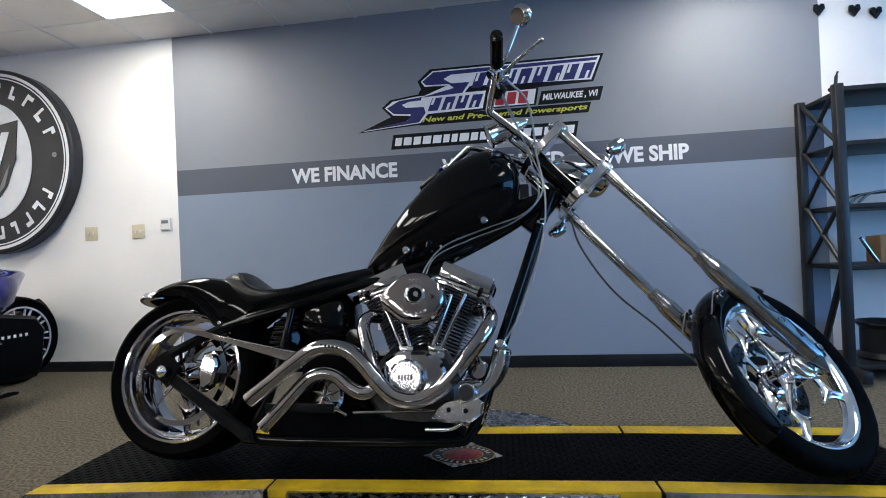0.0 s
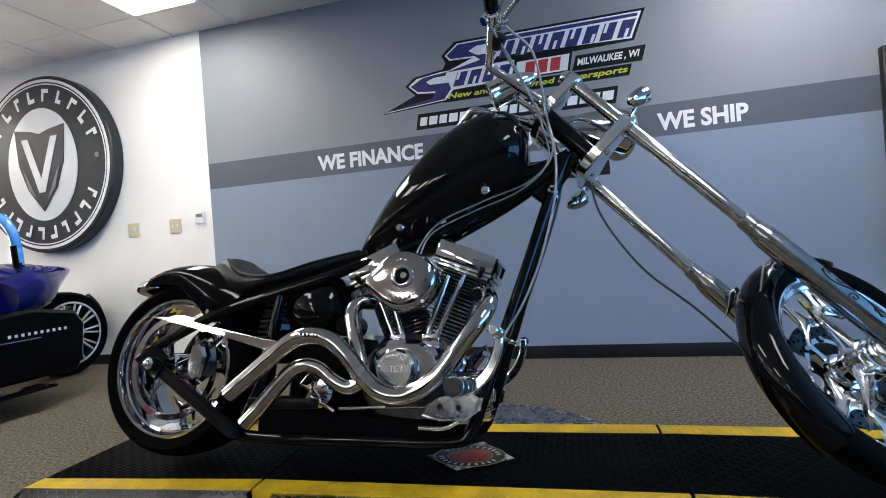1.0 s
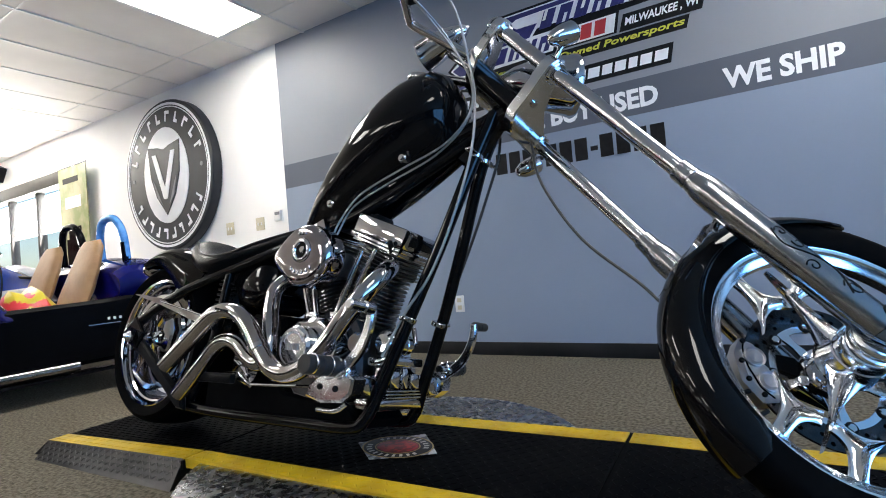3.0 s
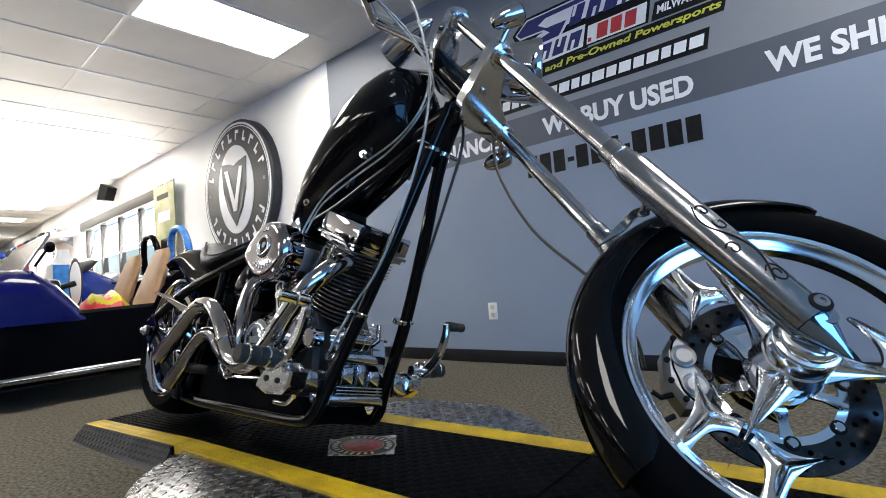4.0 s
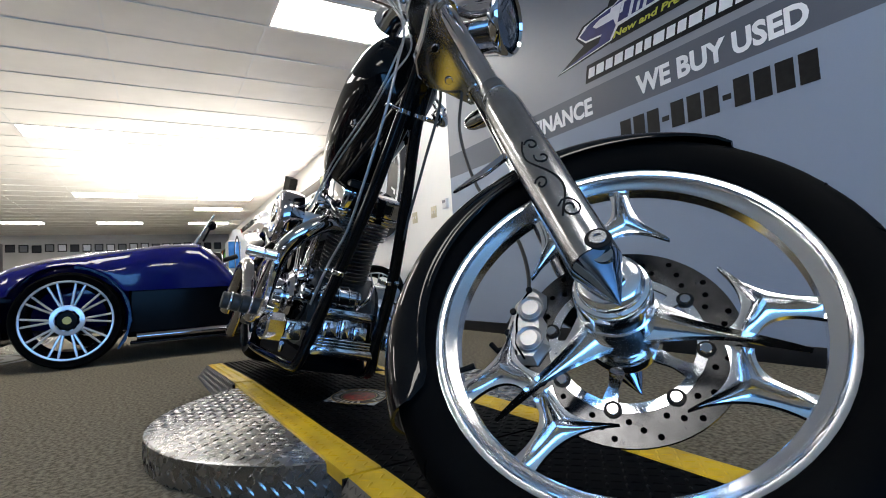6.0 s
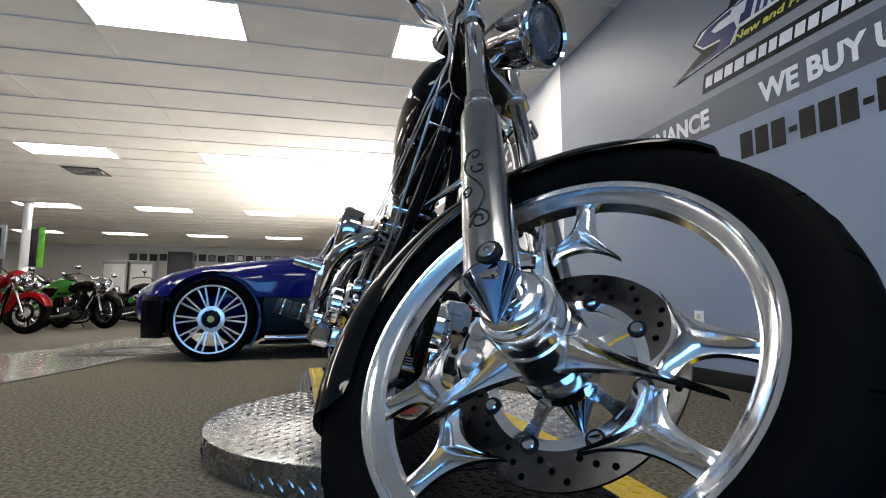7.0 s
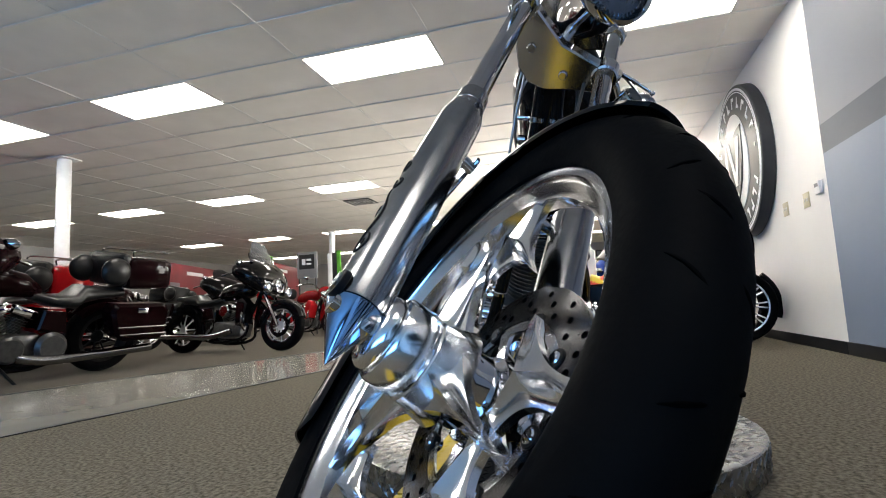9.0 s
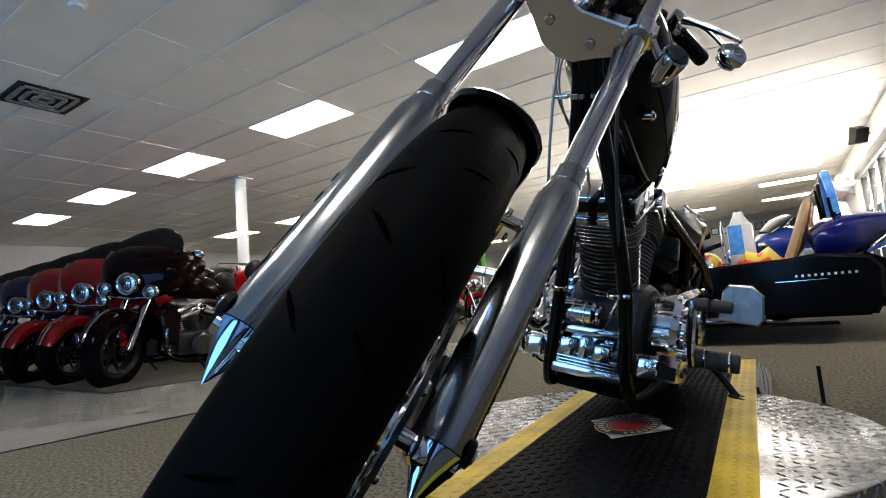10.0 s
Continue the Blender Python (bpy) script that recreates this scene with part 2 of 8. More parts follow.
def thing(name, label, category, m=None, group="", kind=""):
    """An Empty at a thing's base, to which its parts belong."""
    ob = new(name)
    ob.empty_display_size = 0.1
    if m is not None:
        ob.matrix_world = m
    return tagged(ob, label, category, group, kind)


def structure(name, shape, material, label, category, angle=38):
    return tagged(part(name, shape, material, None, "", angle), label, category, kind="structure")


def box(x0, x1, y0, y1, z0, z1, b=0.0):
    """A box, its edges chamfered by b."""
    if b <= 0:
        v = [(x, y, z) for x in (x0, x1) for y in (y0, y1) for z in (z0, z1)]
        return v, [(0, 1, 3, 2), (4, 6, 7, 5), (0, 4, 5, 1), (2, 3, 7, 6), (0, 2, 6, 4), (1, 5, 7, 3)]
    bm = bmesh.new()
    bmesh.ops.create_cube(bm, size=1.0)
    for q in bm.verts:
        q.co = ((x0 + x1) / 2 + q.co.x * (x1 - x0), (y0 + y1) / 2 + q.co.y * (y1 - y0), (z0 + z1) / 2 + q.co.z * (z1 - z0))
    bmesh.ops.bevel(bm, geom=bm.edges[:], offset=b, segments=2, affect="EDGES", profile=0.5)
    bm.verts.index_update()
    out = [tuple(q.co) for q in bm.verts], [tuple(q.index for q in f.verts) for f in bm.faces]
    bm.free()
    return out


def frame_of(d):
    d = Vector(d).normalized()
    a = Vector((0, 0, 1)) if abs(d.z) < 0.9 else Vector((0, 1, 0))
    s = d.cross(a).normalized()
    return s, s.cross(d).normalized()


def spline(pts, n=6):
    """A smooth line through the points."""
    p = [Vector(q) for q in pts]
    p = [2 * p[0] - p[1]] + p + [2 * p[-1] - p[-2]]
    out = []
    for i in range(1, len(p) - 2):
        for k in range(n):
            t = k / n
            out.append(0.5 * ((2 * p[i]) + (p[i + 1] - p[i - 1]) * t + (2 * p[i - 1] - 5 * p[i] + 4 * p[i + 1] - p[i + 2]) * t * t + (3 * p[i] - p[i - 1] - 3 * p[i + 1] + p[i + 2]) * t ** 3))
    return out + [p[-2]]


def tube(pts, r, n=14, caps=True, hollow=False):
    """A round bar along the points; r is one radius, or one for each point."""
    p = [Vector(q) for q in pts]
    rs = list(r) if isinstance(r, (list, tuple)) else [r] * len(p)
    v, f = [], []
    s, up = frame_of(p[1] - p[0])
    for i, c in enumerate(p):
        d = (p[min(i + 1, len(p) - 1)] - p[max(i - 1, 0)]).normalized()
        s = (s - d * s.dot(d)).normalized()
        up = s.cross(d)
        v += [tuple(c + rs[i] * (math.cos(a) * s + math.sin(a) * up)) for a in (2 * math.pi * k / n for k in range(n))]
    for i in range(len(p) - 1):
        f += [(i * n + k, i * n + (k + 1) % n, (i + 1) * n + (k + 1) % n, (i + 1) * n + k) for k in range(n)]
    if caps:
        f += [tuple(range(n))]
        if hollow:
            d, c, k0 = (p[-1] - p[-2]).normalized(), p[-1], len(v)
            last = (len(p) - 1) * n
            v += [tuple(c + (Vector(v[last + k]) - c) * 0.82) for k in range(n)]
            v += [tuple(c + (Vector(v[last + k]) - c) * 0.80 - d * 0.06) for k in range(n)]
            for k in range(n):
                f += [(last + k, last + (k + 1) % n, k0 + (k + 1) % n, k0 + k), (k0 + k, k0 + (k + 1) % n, k0 + n + (k + 1) % n, k0 + n + k)]
            f += [tuple(k0 + n + k for k in range(n))]
        else:
            f += [tuple((len(p) - 1) * n + k for k in range(n))]
    return v, f


def lathe(prof, n=32, closed=False, axis=2, caps=True):
    """Turns a profile of (radius, height) round an axis."""
    v, f, m = [], [], len(prof)
    for k in range(n):
        a = 2 * math.pi * k / n
        for r, h in prof:
            q = (r * math.cos(a), r * math.sin(a), h)
            v.append(q if axis == 2 else (q[0], q[2], q[1]) if axis == 1 else (q[2], q[0], q[1]))
    for k in range(n):
        j = (k + 1) % n
        for i in range(m if closed else m - 1):
            i2 = (i + 1) % m
            f.append((k * m + i, k * m + i2, j * m + i2, j * m + i))
    if not closed and caps:
        f += [tuple(k * m for k in range(n)), tuple(k * m + m - 1 for k in range(n))]
    return v, f


def disc_bar(c0, c1, r, n=24, b=0.0):
    """A round bar between two points, its rims rounded by b."""
    a, d = Vector(c0), Vector(c1) - Vector(c0)
    h, dn = d.length, d.normalized()
    s, up = frame_of(dn)
    prof = [(r - b, 0), (r, b), (r, h - b), (r - b, h)] if b else [(r, 0), (r, h)]
    v, f = lathe(prof, n)
    return [tuple(a + s * x + up * y + dn * z) for x, y, z in v], f


def ball(c, r, n=16, m=10):
    rx, ry, rz = (r, r, r) if isinstance(r, (int, float)) else r
    prof = [(max(math.sin(math.pi * i / m), 1e-4), -math.cos(math.pi * i / m)) for i in range(m + 1)]
    v, f = lathe(prof, n)
    return [(c[0] + x * rx, c[1] + y * ry, c[2] + z * rz) for x, y, z in v], f


def plate(poly, h0, h1, b=0.0, plane="xy"):
    """A flat plate of that outline; b rounds its upper and lower edges."""
    n = len(poly)
    area = sum(poly[i][0] * poly[(i + 1) % n][1] - poly[(i + 1) % n][0] * poly[i][1] for i in range(n))
    if area < 0:
        poly = poly[::-1]

    def inset(d):
        out = []
        for i in range(n):
            p0, p1, p2 = Vector(poly[i - 1]), Vector(poly[i]), Vector(poly[(i + 1) % n])
            a, c = (p1 - p0).normalized(), (p2 - p1).normalized()
            nn = Vector((-a.y - c.y, a.x + c.x))
            k = nn.length
            out.append(tuple(p1 + nn / k * min(d / max(k / 2, 0.4), 2 * d)) if k > 1e-6 else tuple(p1))
        return out
    rings = [(poly, h0), (poly, h1)] if b <= 0 else [(inset(b), h0), (poly, h0 + b), (poly, h1 - b), (inset(b), h1)]
    v, f = [], []
    for ring, h in rings:
        for x, y in ring:
            v.append((x, y, h) if plane == "xy" else (x, h, y) if plane == "xz" else (h, x, y))
    for i in range(len(rings) - 1):
        f += [(i * n + k, i * n + (k + 1) % n, (i + 1) * n + (k + 1) % n, (i + 1) * n + k) for k in range(n)]
    return v, f + [tuple(range(n))[::-1], tuple((len(rings) - 1) * n + k for k in range(n))]


def loft(rings, caps=True, closed=True):
    n = len(rings[0])
    v = [tuple(p) for r in rings for p in r]
    f = []
    for i in range(len(rings) - 1):
        f += [(i * n + k, i * n + (k + 1) % n, (i + 1) * n + (k + 1) % n, (i + 1) * n + k) for k in range(n if closed else n - 1)]
    if caps:
        f += [tuple(range(n)), tuple((len(rings) - 1) * n + k for k in range(n))]
    return v, f


def oval(c, a, b, su, sv, n=20, power=2.0):
    """A ring round c with half widths a, b along su, sv; a higher power makes it squarer."""
    out = []
    for k in range(n):
        t = 2 * math.pi * k / n
        x, y = math.cos(t), math.sin(t)
        x, y = math.copysign(abs(x) ** (2 / power), x), math.copysign(abs(y) ** (2 / power), y)
        out.append(Vector(c) + Vector(su) * a * x + Vector(sv) * b * y)
    return out


def words(text, size, m, thick=0.003, align="CENTER", shear=0.0, squeeze=1.0, bold=0.0):
    """Letters of the built-in font as a mesh, moved by m; size is the height of capitals."""
    cu = bpy.data.curves.new("letters", "FONT")
    cu.body, cu.size, cu.extrude, cu.align_x, cu.align_y, cu.shear, cu.offset = text, size / 0.70, thick / 2, align, "BOTTOM_BASELINE", shear, bold
    cu.resolution_u = 3
    ob = bpy.data.objects.new("letters", cu)
    scene.collection.objects.link(ob)
    me = ob.to_mesh()
    out = [tuple(m @ Vector((v.co.x * squeeze, v.co.y, v.co.z))) for v in me.vertices], [tuple(p.vertices) for p in me.polygons]
    ob.to_mesh_clear()
    bpy.data.objects.remove(ob)
    bpy.data.curves.remove(cu)
    return out

# ---- the setting ----
WY, CEIL = 3.38, 2.75          # the painted wall, the ceiling
WX0, WX1 = -10.40, -6.55       # the side windows in it
GX0, GX1 = -2.45, 2.42         # the grey field

sh = Shape()
for x0, x1, z0, z1, s in ((-20.0, WX0, 0, 2.80, 0), (WX0, WX1, 2.21, 2.80, 0), (WX1, GX0, 0, 2.80, 0), (GX0, GX1, 0, 1.438, 1), (GX0, GX1, 1.438, 1.648, 3), (GX0, GX1, 1.648, 2.80, 2), (GX1, 7.0, 0, 2.80, 0)):
    sh.add(box(x0, x1, WY, WY + 0.16, z0, z1), s)
structure("wall_north", sh, [WALL_WHITE, WALL_GRAY, WALL_TOP, WALL_BAND], "white showroom wall with a grey painted field and darker stripe", "wall")
structure("wall_west", box(-20.16, -20.0, -13.2, WY + 0.16, 0, 2.80), WALL_FAR, "plain grey-beige wall at the showroom's far end", "wall")
structure("wall_south", box(-20.0, 7.16, -13.36, -13.2, 0, 2.80), WALL_FAR, "plain grey-beige wall behind the motorcycles", "wall")
# unseen closing wall, coloured dark to give the chrome dark reflections
structure("wall_east", S(box(7.0, 7.16, -13.2, -4.4, 0, 2.80), box(7.0, 7.16, 2.4, WY + 0.16, 0, 2.80), box(7.0, 7.16, -4.4, 2.4, 0, 0.25), box(7.0, 7.16, -4.4, 2.4, 2.45, 2.80)), WALL_BAND, "unseen wall with the shop front window, dark for the chrome's reflections", "wall")
structure("baseboard", S(box(GX0, GX1, WY - 0.012, WY - 0.001, 0, 0.09, 0.003), box(WX1 + 0.06, GX0, WY - 0.0125, WY - 0.001, 0, 0.088, 0.003), box(GX1, 6.99, WY - 0.0125, WY - 0.001, 0, 0.088, 0.003)), BASE_BLACK, "black vinyl baseboard along the painted wall", "baseboard")
NEAR = [(7.2, -1.80), (0.7, -1.05), (-2.4, -0.45), (-5.5, -0.24), (-20.2, -0.24)]      # the aisle's edges
FAR = [(-20.2, -1.25), (-8.0, -1.45), (-4.4, -1.50), (-0.42, -2.74), (-0.95, -13.4)]
structure("floor", plate(NEAR + [(-20.2, WY + 0.2), (7.2, WY + 0.2)], -0.12, 0.0), CARPET, "worn brown-grey speckled carpet under the display", "floor")
aisle = structure("floor_aisle", box(-20.2, 7.2, -13.4, 0.5, -0.14, -0.121), AISLE, "polished pale tile aisle with bright reflections", "floor")
part("screed", plate(NEAR + FAR + [(7.2, -13.4)], -0.12, -0.006), AISLE, aisle)
for i in range(44):
    for j in range(4):
        part("tile", box(-20.0 + 0.61 * i + 0.0006, -20.0 + 0.61 * (i + 1) - 0.0006, -2.64 + 0.6 * j + 0.0006, -2.64 + 0.6 * (j + 1) - 0.0006, -0.0055, -0.0012, 0), AISLE, aisle)
structure("floor_far", plate(FAR + [(-20.2, -13.4)], -0.12, 0.0), CARPET_FAR, "brown carpet under the parked motorcycles", "floor")


def edging(line):
    """A flat strip along the edge between carpet and tile."""
    return [plate([(a[0] + n[0], a[1] + n[1]), (b[0] + n[0], b[1] + n[1]), (b[0] - n[0], b[1] - n[1]), (a[0] - n[0], a[1] - n[1])], -0.01, 0.005, 0.002) for a, b, n in ((p, q, (Vector((p[1] - q[1], q[0] - p[0])).normalized() * 0.018)) for p, q in zip(line, line[1:]))]


structure("trim", S(*edging(NEAR), *edging(FAR)), BASE_BLACK, "dark edging strips between carpet and aisle", "trim")

# the hung ceiling: tiles of 0.61 by 1.22 m between thin bars
XG = [-2.70 + 0.61 * i for i in range(-28, 16)]
YG = [1.77 + 1.22 * i for i in range(-13, 3)]
# the row at 1.57 is unseen, added by spacing to light the chopper
LIGHT_X = [1.57, -2.70, -6.97, -11.85, -13.68, -16.73]
LIGHT_Y = [1.77, -0.67, -3.11, -5.55, -7.99, -10.43]
lights = {(round(x, 2), round(y, 2)) for x in LIGHT_X for y in LIGHT_Y if not (x == -13.68 and y != 1.77) and not (x == 1.57 and y < -1.0)}
sh = Shape()
rng = random.Random(4)
for x in XG[:-1]:
    for y in YG[:-1]:
        if (round(x, 2), round(y, 2)) in lights or y > WY - 0.3 or x > 6.9:
            continue
        dz = rng.uniform(0, 0.003)
        sh.add(box(x + 0.0085, x + 0.6015, y + 0.0075, min(y + 1.2125, WY), CEIL + dz, CEIL + 0.03 + dz))
for x in XG:
    sh.add(box(x - 0.011, x + 0.011, -13.2, WY, CEIL - 0.006, CEIL + 0.02), 1)
for y in YG:
    if y < WY:
        sh.add(box(-20, 7, y - 0.008, y + 0.008, CEIL - 0.002, CEIL + 0.018), 1)
sh.add(box(-20.2, 7.2, -13.4, WY + 0.2, CEIL + 0.06, CEIL + 0.12))
structure("ceiling", sh, [TILE_WHITE, TBAR], "off-white suspended tile ceiling with thin metal bars", "ceiling")


def ceiling_light():
    ob = thing("ceiling_light", "white recessed ceiling light panel, switched on", "light", group="ceiling lights")
    part("frame", S(box(0.011, 0.599, 0.010, 0.028, -0.004, 0.02), box(0.011, 0.599, 1.192, 1.21, -0.004, 0.02), box(0.011, 0.029, 0.028, 1.192, -0.004, 0.02), box(0.581, 0.599, 0.028, 1.192, -0.004, 0.02)), TBAR, ob)
    part("diffuser", box(0.029, 0.581, 0.028, 1.192, 0.004, 0.012), LIGHT, ob)
    return ob


first = None
for x, y in sorted(lights):
    if first is None:
        first = ceiling_light()
        first.matrix_world = pose(x, y, CEIL)
    else:
        copy_thing(first, pose(x, y, CEIL))


def ceiling_vent(x, y):
    ob = thing("ceiling_vent", "square metal air vent in the ceiling", "vent", pose(x, y, CEIL), group="ceiling vents")
    part("frame", S(box(-0.28, 0.28, -0.28, -0.25, -0.012, 0.0), box(-0.28, 0.28, 0.25, 0.28, -0.012, 0.0), box(-0.28, -0.25, -0.25, 0.25, -0.012, 0.0), box(0.25, 0.28, -0.25, 0.25, -0.012, 0.0)), BASE_BLACK, ob)
    part("backing", box(-0.25, 0.25, -0.25, 0.25, -0.004, -0.001), BASE_BLACK, ob)
    for k in range(3):
        r = 0.215 - 0.075 * k
        part("slat", S(*[box(-r, r, s * r - 0.020, s * r + 0.020, -0.02, -0.008) for s in (-1, 1)], *[box(s * r - 0.020, s * r + 0.020, -r + 0.020, r - 0.020, -0.0195, -0.0085) for s in (-1, 1)]), VENT_GREY, ob)


ceiling_vent(-0.30, -3.70)
ceiling_vent(-7.95, -2.75)
det = thing("smoke_detector", "round white smoke detector under the ceiling", "detector", pose(0.15, -1.85, CEIL))
part("base", lathe([(0.07, 0), (0.07, -0.015), (0.06, -0.022)], 24), PLASTIC_WHITE, det)
part("cap", lathe([(0.052, -0.022), (0.045, -0.045), (0.02, -0.05)], 24), PLASTIC_WHITE, det)

# ---- side windows and what lies outside ----
win = thing("window_1", "dark framed shop windows with bright daylight outside", "window", kind="structure")
FW = 0.06
for x in (WX0 + FW / 2, -9.45, -8.50, -7.55, WX1 - FW / 2):
    part("window_frame", box(x - FW / 2, x + FW / 2, WY + 0.02, WY + 0.12, 0.08, 2.13, 0.004), FRAME_DARK, win)
for z in (0.04, 2.17):
    part("window_frame", box(WX0, WX1, WY + 0.02, WY + 0.12, z - 0.04, z + 0.04, 0.004), FRAME_DARK, win)
part("header", box(WX0 - 0.05, WX1 + 0.02, WY - 0.06, WY - 0.002, 2.12, 2.29, 0.006), FRAME_DARK, win, "dark blind box over the window")
for x0, x1 in ((WX0, -9.45), (-9.45, -8.5), (-8.5, -7.55), (-7.55, WX1)):
    p = part("pane", box(x0 + FW / 2 + 0.002, x1 - FW / 2 - 0.002, WY + 0.066, WY + 0.074, 0.082, 2.128), PANE, win)
    p.visible_shadow = False
front = thing("window_2", "wide shop front window with cool daylight", "window", kind="structure")
for y in (-4.37, -2.1, 0.1, 2.37):
    part("window_frame", box(7.02, 7.12, y - 0.03, y + 0.03, 0.31, 2.39, 0.004), FRAME_DARK, front)
for z in (0.28, 2.42):
    part("window_frame", box(7.02, 7.12, -4.4, 2.4, z - 0.03, z + 0.03, 0.004), FRAME_DARK, front)
OUT_BLUE = mat("cool_outdoors", (0.5, 0.6, 0.8), 0.9, emit=(0.22, 0.52, 1.0), strength=1.3)
structure("backdrop", box(-14, -4, 6.4, 6.45, -0.5, 5), OUTSIDE, "bright car park and sky beyond the windows", "backdrop")
structure("backdrop_front", box(9.4, 9.45, -9, 7, -0.5, 5), OUT_BLUE, "cool daylight beyond the shop front", "backdrop")
structure("ground", box(-40, 40, WY + 0.2, 40, -0.3, -0.14), mat("concrete", (0.35, 0.34, 0.32), 0.9, 0.0, (0.30, 0.29, 0.28), 2, bump=0.3), "pale concrete outside the windows", "ground")

# ---- writing on the wall ----
def on_wall(x, z, proud=0.002):
    return pose(x, WY - proud, z, 90, 0, 0)


def lettering(text, x0, x1, z0, z1, material, label, proud=0.002, shear=0.0, bold=0.006, name="wall_lettering", squeeze=None):
    v, f = words(text, z1 - z0, Matrix(), 0.002, "LEFT", shear, 1.0, bold * (z1 - z0) / 0.117)
    xs, ys = [q[0] for q in v], [q[1] for q in v]
    a, b, c, d = min(xs), max(xs), min(ys), max(ys)
    m = on_wall(x0, z0, proud)
    w = [tuple(m @ Vector(((q[0] - a) / (b - a) * (x1 - x0), (q[1] - max(c, -1)) / (d - c) * (z1 - z0), q[2]))) for q in v]
    return tagged(part(name, (w, f), material), label, "lettering")


def wall_quad(pts, proud, thick=0.0015, b=0.0):
    """A flat shape of vinyl on the wall, from its corners (x, z)."""
    v, f = plate([(x, z) for x, z in pts], 0, thick, b)
    return [(x, WY - proud - h, z) for x, z, h in v], f


lettering("WE FINANCE", -1.448, -0.588, 1.478, 1.596, LETTER_WHITE, "white condensed capitals reading WE FINANCE")
lettering("WE BUY USED", -0.238, 0.680, 1.476, 1.594, LETTER_WHITE, "white condensed capitals reading WE BUY USED")
lettering("WE SHIP", 1.010, 1.542, 1.472, 1.588, LETTER_WHITE, "white condensed capitals reading WE SHIP")

# the black row under the stripe: plain bars in the size of its signs
num = thing("black_number_row", "row of heavy black bars on the grey wall", "lettering", pose(0, 0, 0))
x = -0.381
for k, ch in enumerate("bbb-bbb-bbbb"):
    if ch == "b":
        part("bar", S(wall_quad([(x + 0.006, 1.226), (x + 0.084, 1.226), (x + 0.084, 1.364), (x + 0.006, 1.364)], 0.001, 0.002, 0.0)), LETTER_BLACK, num)
        x += 0.0975
    else:
        part("bar", S(wall_quad([(x + 0.006, 1.275), (x + 0.05, 1.275), (x + 0.05, 1.303), (x + 0.006, 1.303)], 0.001, 0.002)), LETTER_BLACK, num)
        x += 0.0585

logo = thing("wall_logo", "large slanted dealer logo in blue, white, black and red", "logo", pose(0, 0, 0))
SL = 0.42
def slant(x0, x1, z0, z1, sl=SL):
    return [(x0, z0), (x1, z0), (x1 + (z1 - z0) * sl, z1), (x0 + (z1 - z0) * sl, z1)]


back = Shape()
back.add(wall_quad([(-0.43, 2.055), (0.905, 2.085), (0.985, 2.285), (-0.30, 2.285), (-0.40, 2.20), (-0.375, 2.14)], 0.001))
back.add(wall_quad([(-0.885, 1.838), (-0.36, 1.870), (-0.30, 1.925), (0.12, 1.94), (0.14, 2.10), (-0.42, 2.10), (-0.62, 2.075), (-0.69, 2.02), (-0.62, 1.945)], 0.0012))
back.add(wall_quad(slant(0.10, 0.485, 1.948, 2.075, 0.2), 0.0014))
back.add(wall_quad(slant(0.50, 0.945, 1.945, 2.045, 0.3), 0.0014))
part("backing", back, LETTER_BLACK, logo)
edge = Shape()
edge.add(wall_quad([(-0.40, 2.068), (-0.05, 2.075), (0.0, 2.13), (0.89, 2.10), (0.96, 2.268), (-0.28, 2.268), (-0.375, 2.195), (-0.345, 2.155), (-0.17, 2.15)], 0.004))
edge.add(wall_quad([(-0.86, 1.846), (-0.39, 1.88), (-0.33, 1.945), (0.09, 1.955), (0.12, 2.085), (-0.41, 2.085), (-0.60, 2.062), (-0.665, 2.015), (-0.60, 1.955), (-0.45, 1.94), (-0.50, 1.90)], 0.0042))
edge.add(wall_quad(slant(0.115, 0.47, 1.957, 2.066, 0.2), 0.0044))
part("outline", edge, LETTER_WHITE, logo)
part("swoosh", S(wall_quad([(-0.375, 2.074), (-0.06, 2.082), (0.0, 2.16), (-0.14, 2.162), (-0.20, 2.20), (-0.14, 2.228), (0.93, 2.238), (0.94, 2.258), (-0.275, 2.258), (-0.362, 2.193), (-0.335, 2.165), (-0.16, 2.158), (-0.12, 2.125)], 0.0065),
                 wall_quad([(-0.83, 1.852), (-0.40, 1.886), (-0.345, 1.955), (-0.36, 2.0), (-0.50, 2.005), (-0.53, 2.03), (-0.47, 2.05), (-0.38, 2.053), (-0.37, 2.078), (-0.55, 2.062), (-0.648, 2.012), (-0.595, 1.965), (-0.46, 1.952), (-0.49, 1.905)], 0.0065)), LETTER_BLUE, logo, "deep blue sweeping strokes with a white edge")
for k in range(8):
    x0 = 0.01 + 0.1125 * k
    part("block", S(wall_quad(slant(x0, x0 + 0.082, 2.112, 2.222), 0.0065), wall_quad(slant(x0 + 0.034, x0 + 0.052, 2.112 + (0.02 if k % 2 else 0.0), 2.17), 0.009)), [LETTER_BLUE], logo)
    part("slot", S(wall_quad(slant(x0 + 0.030 + 0.012 * (k % 3), x0 + 0.050 + 0.012 * (k % 3), 2.112 if k % 2 else 2.16, 2.165 if k % 2 else 2.222), 0.0115)), LETTER_WHITE, logo)
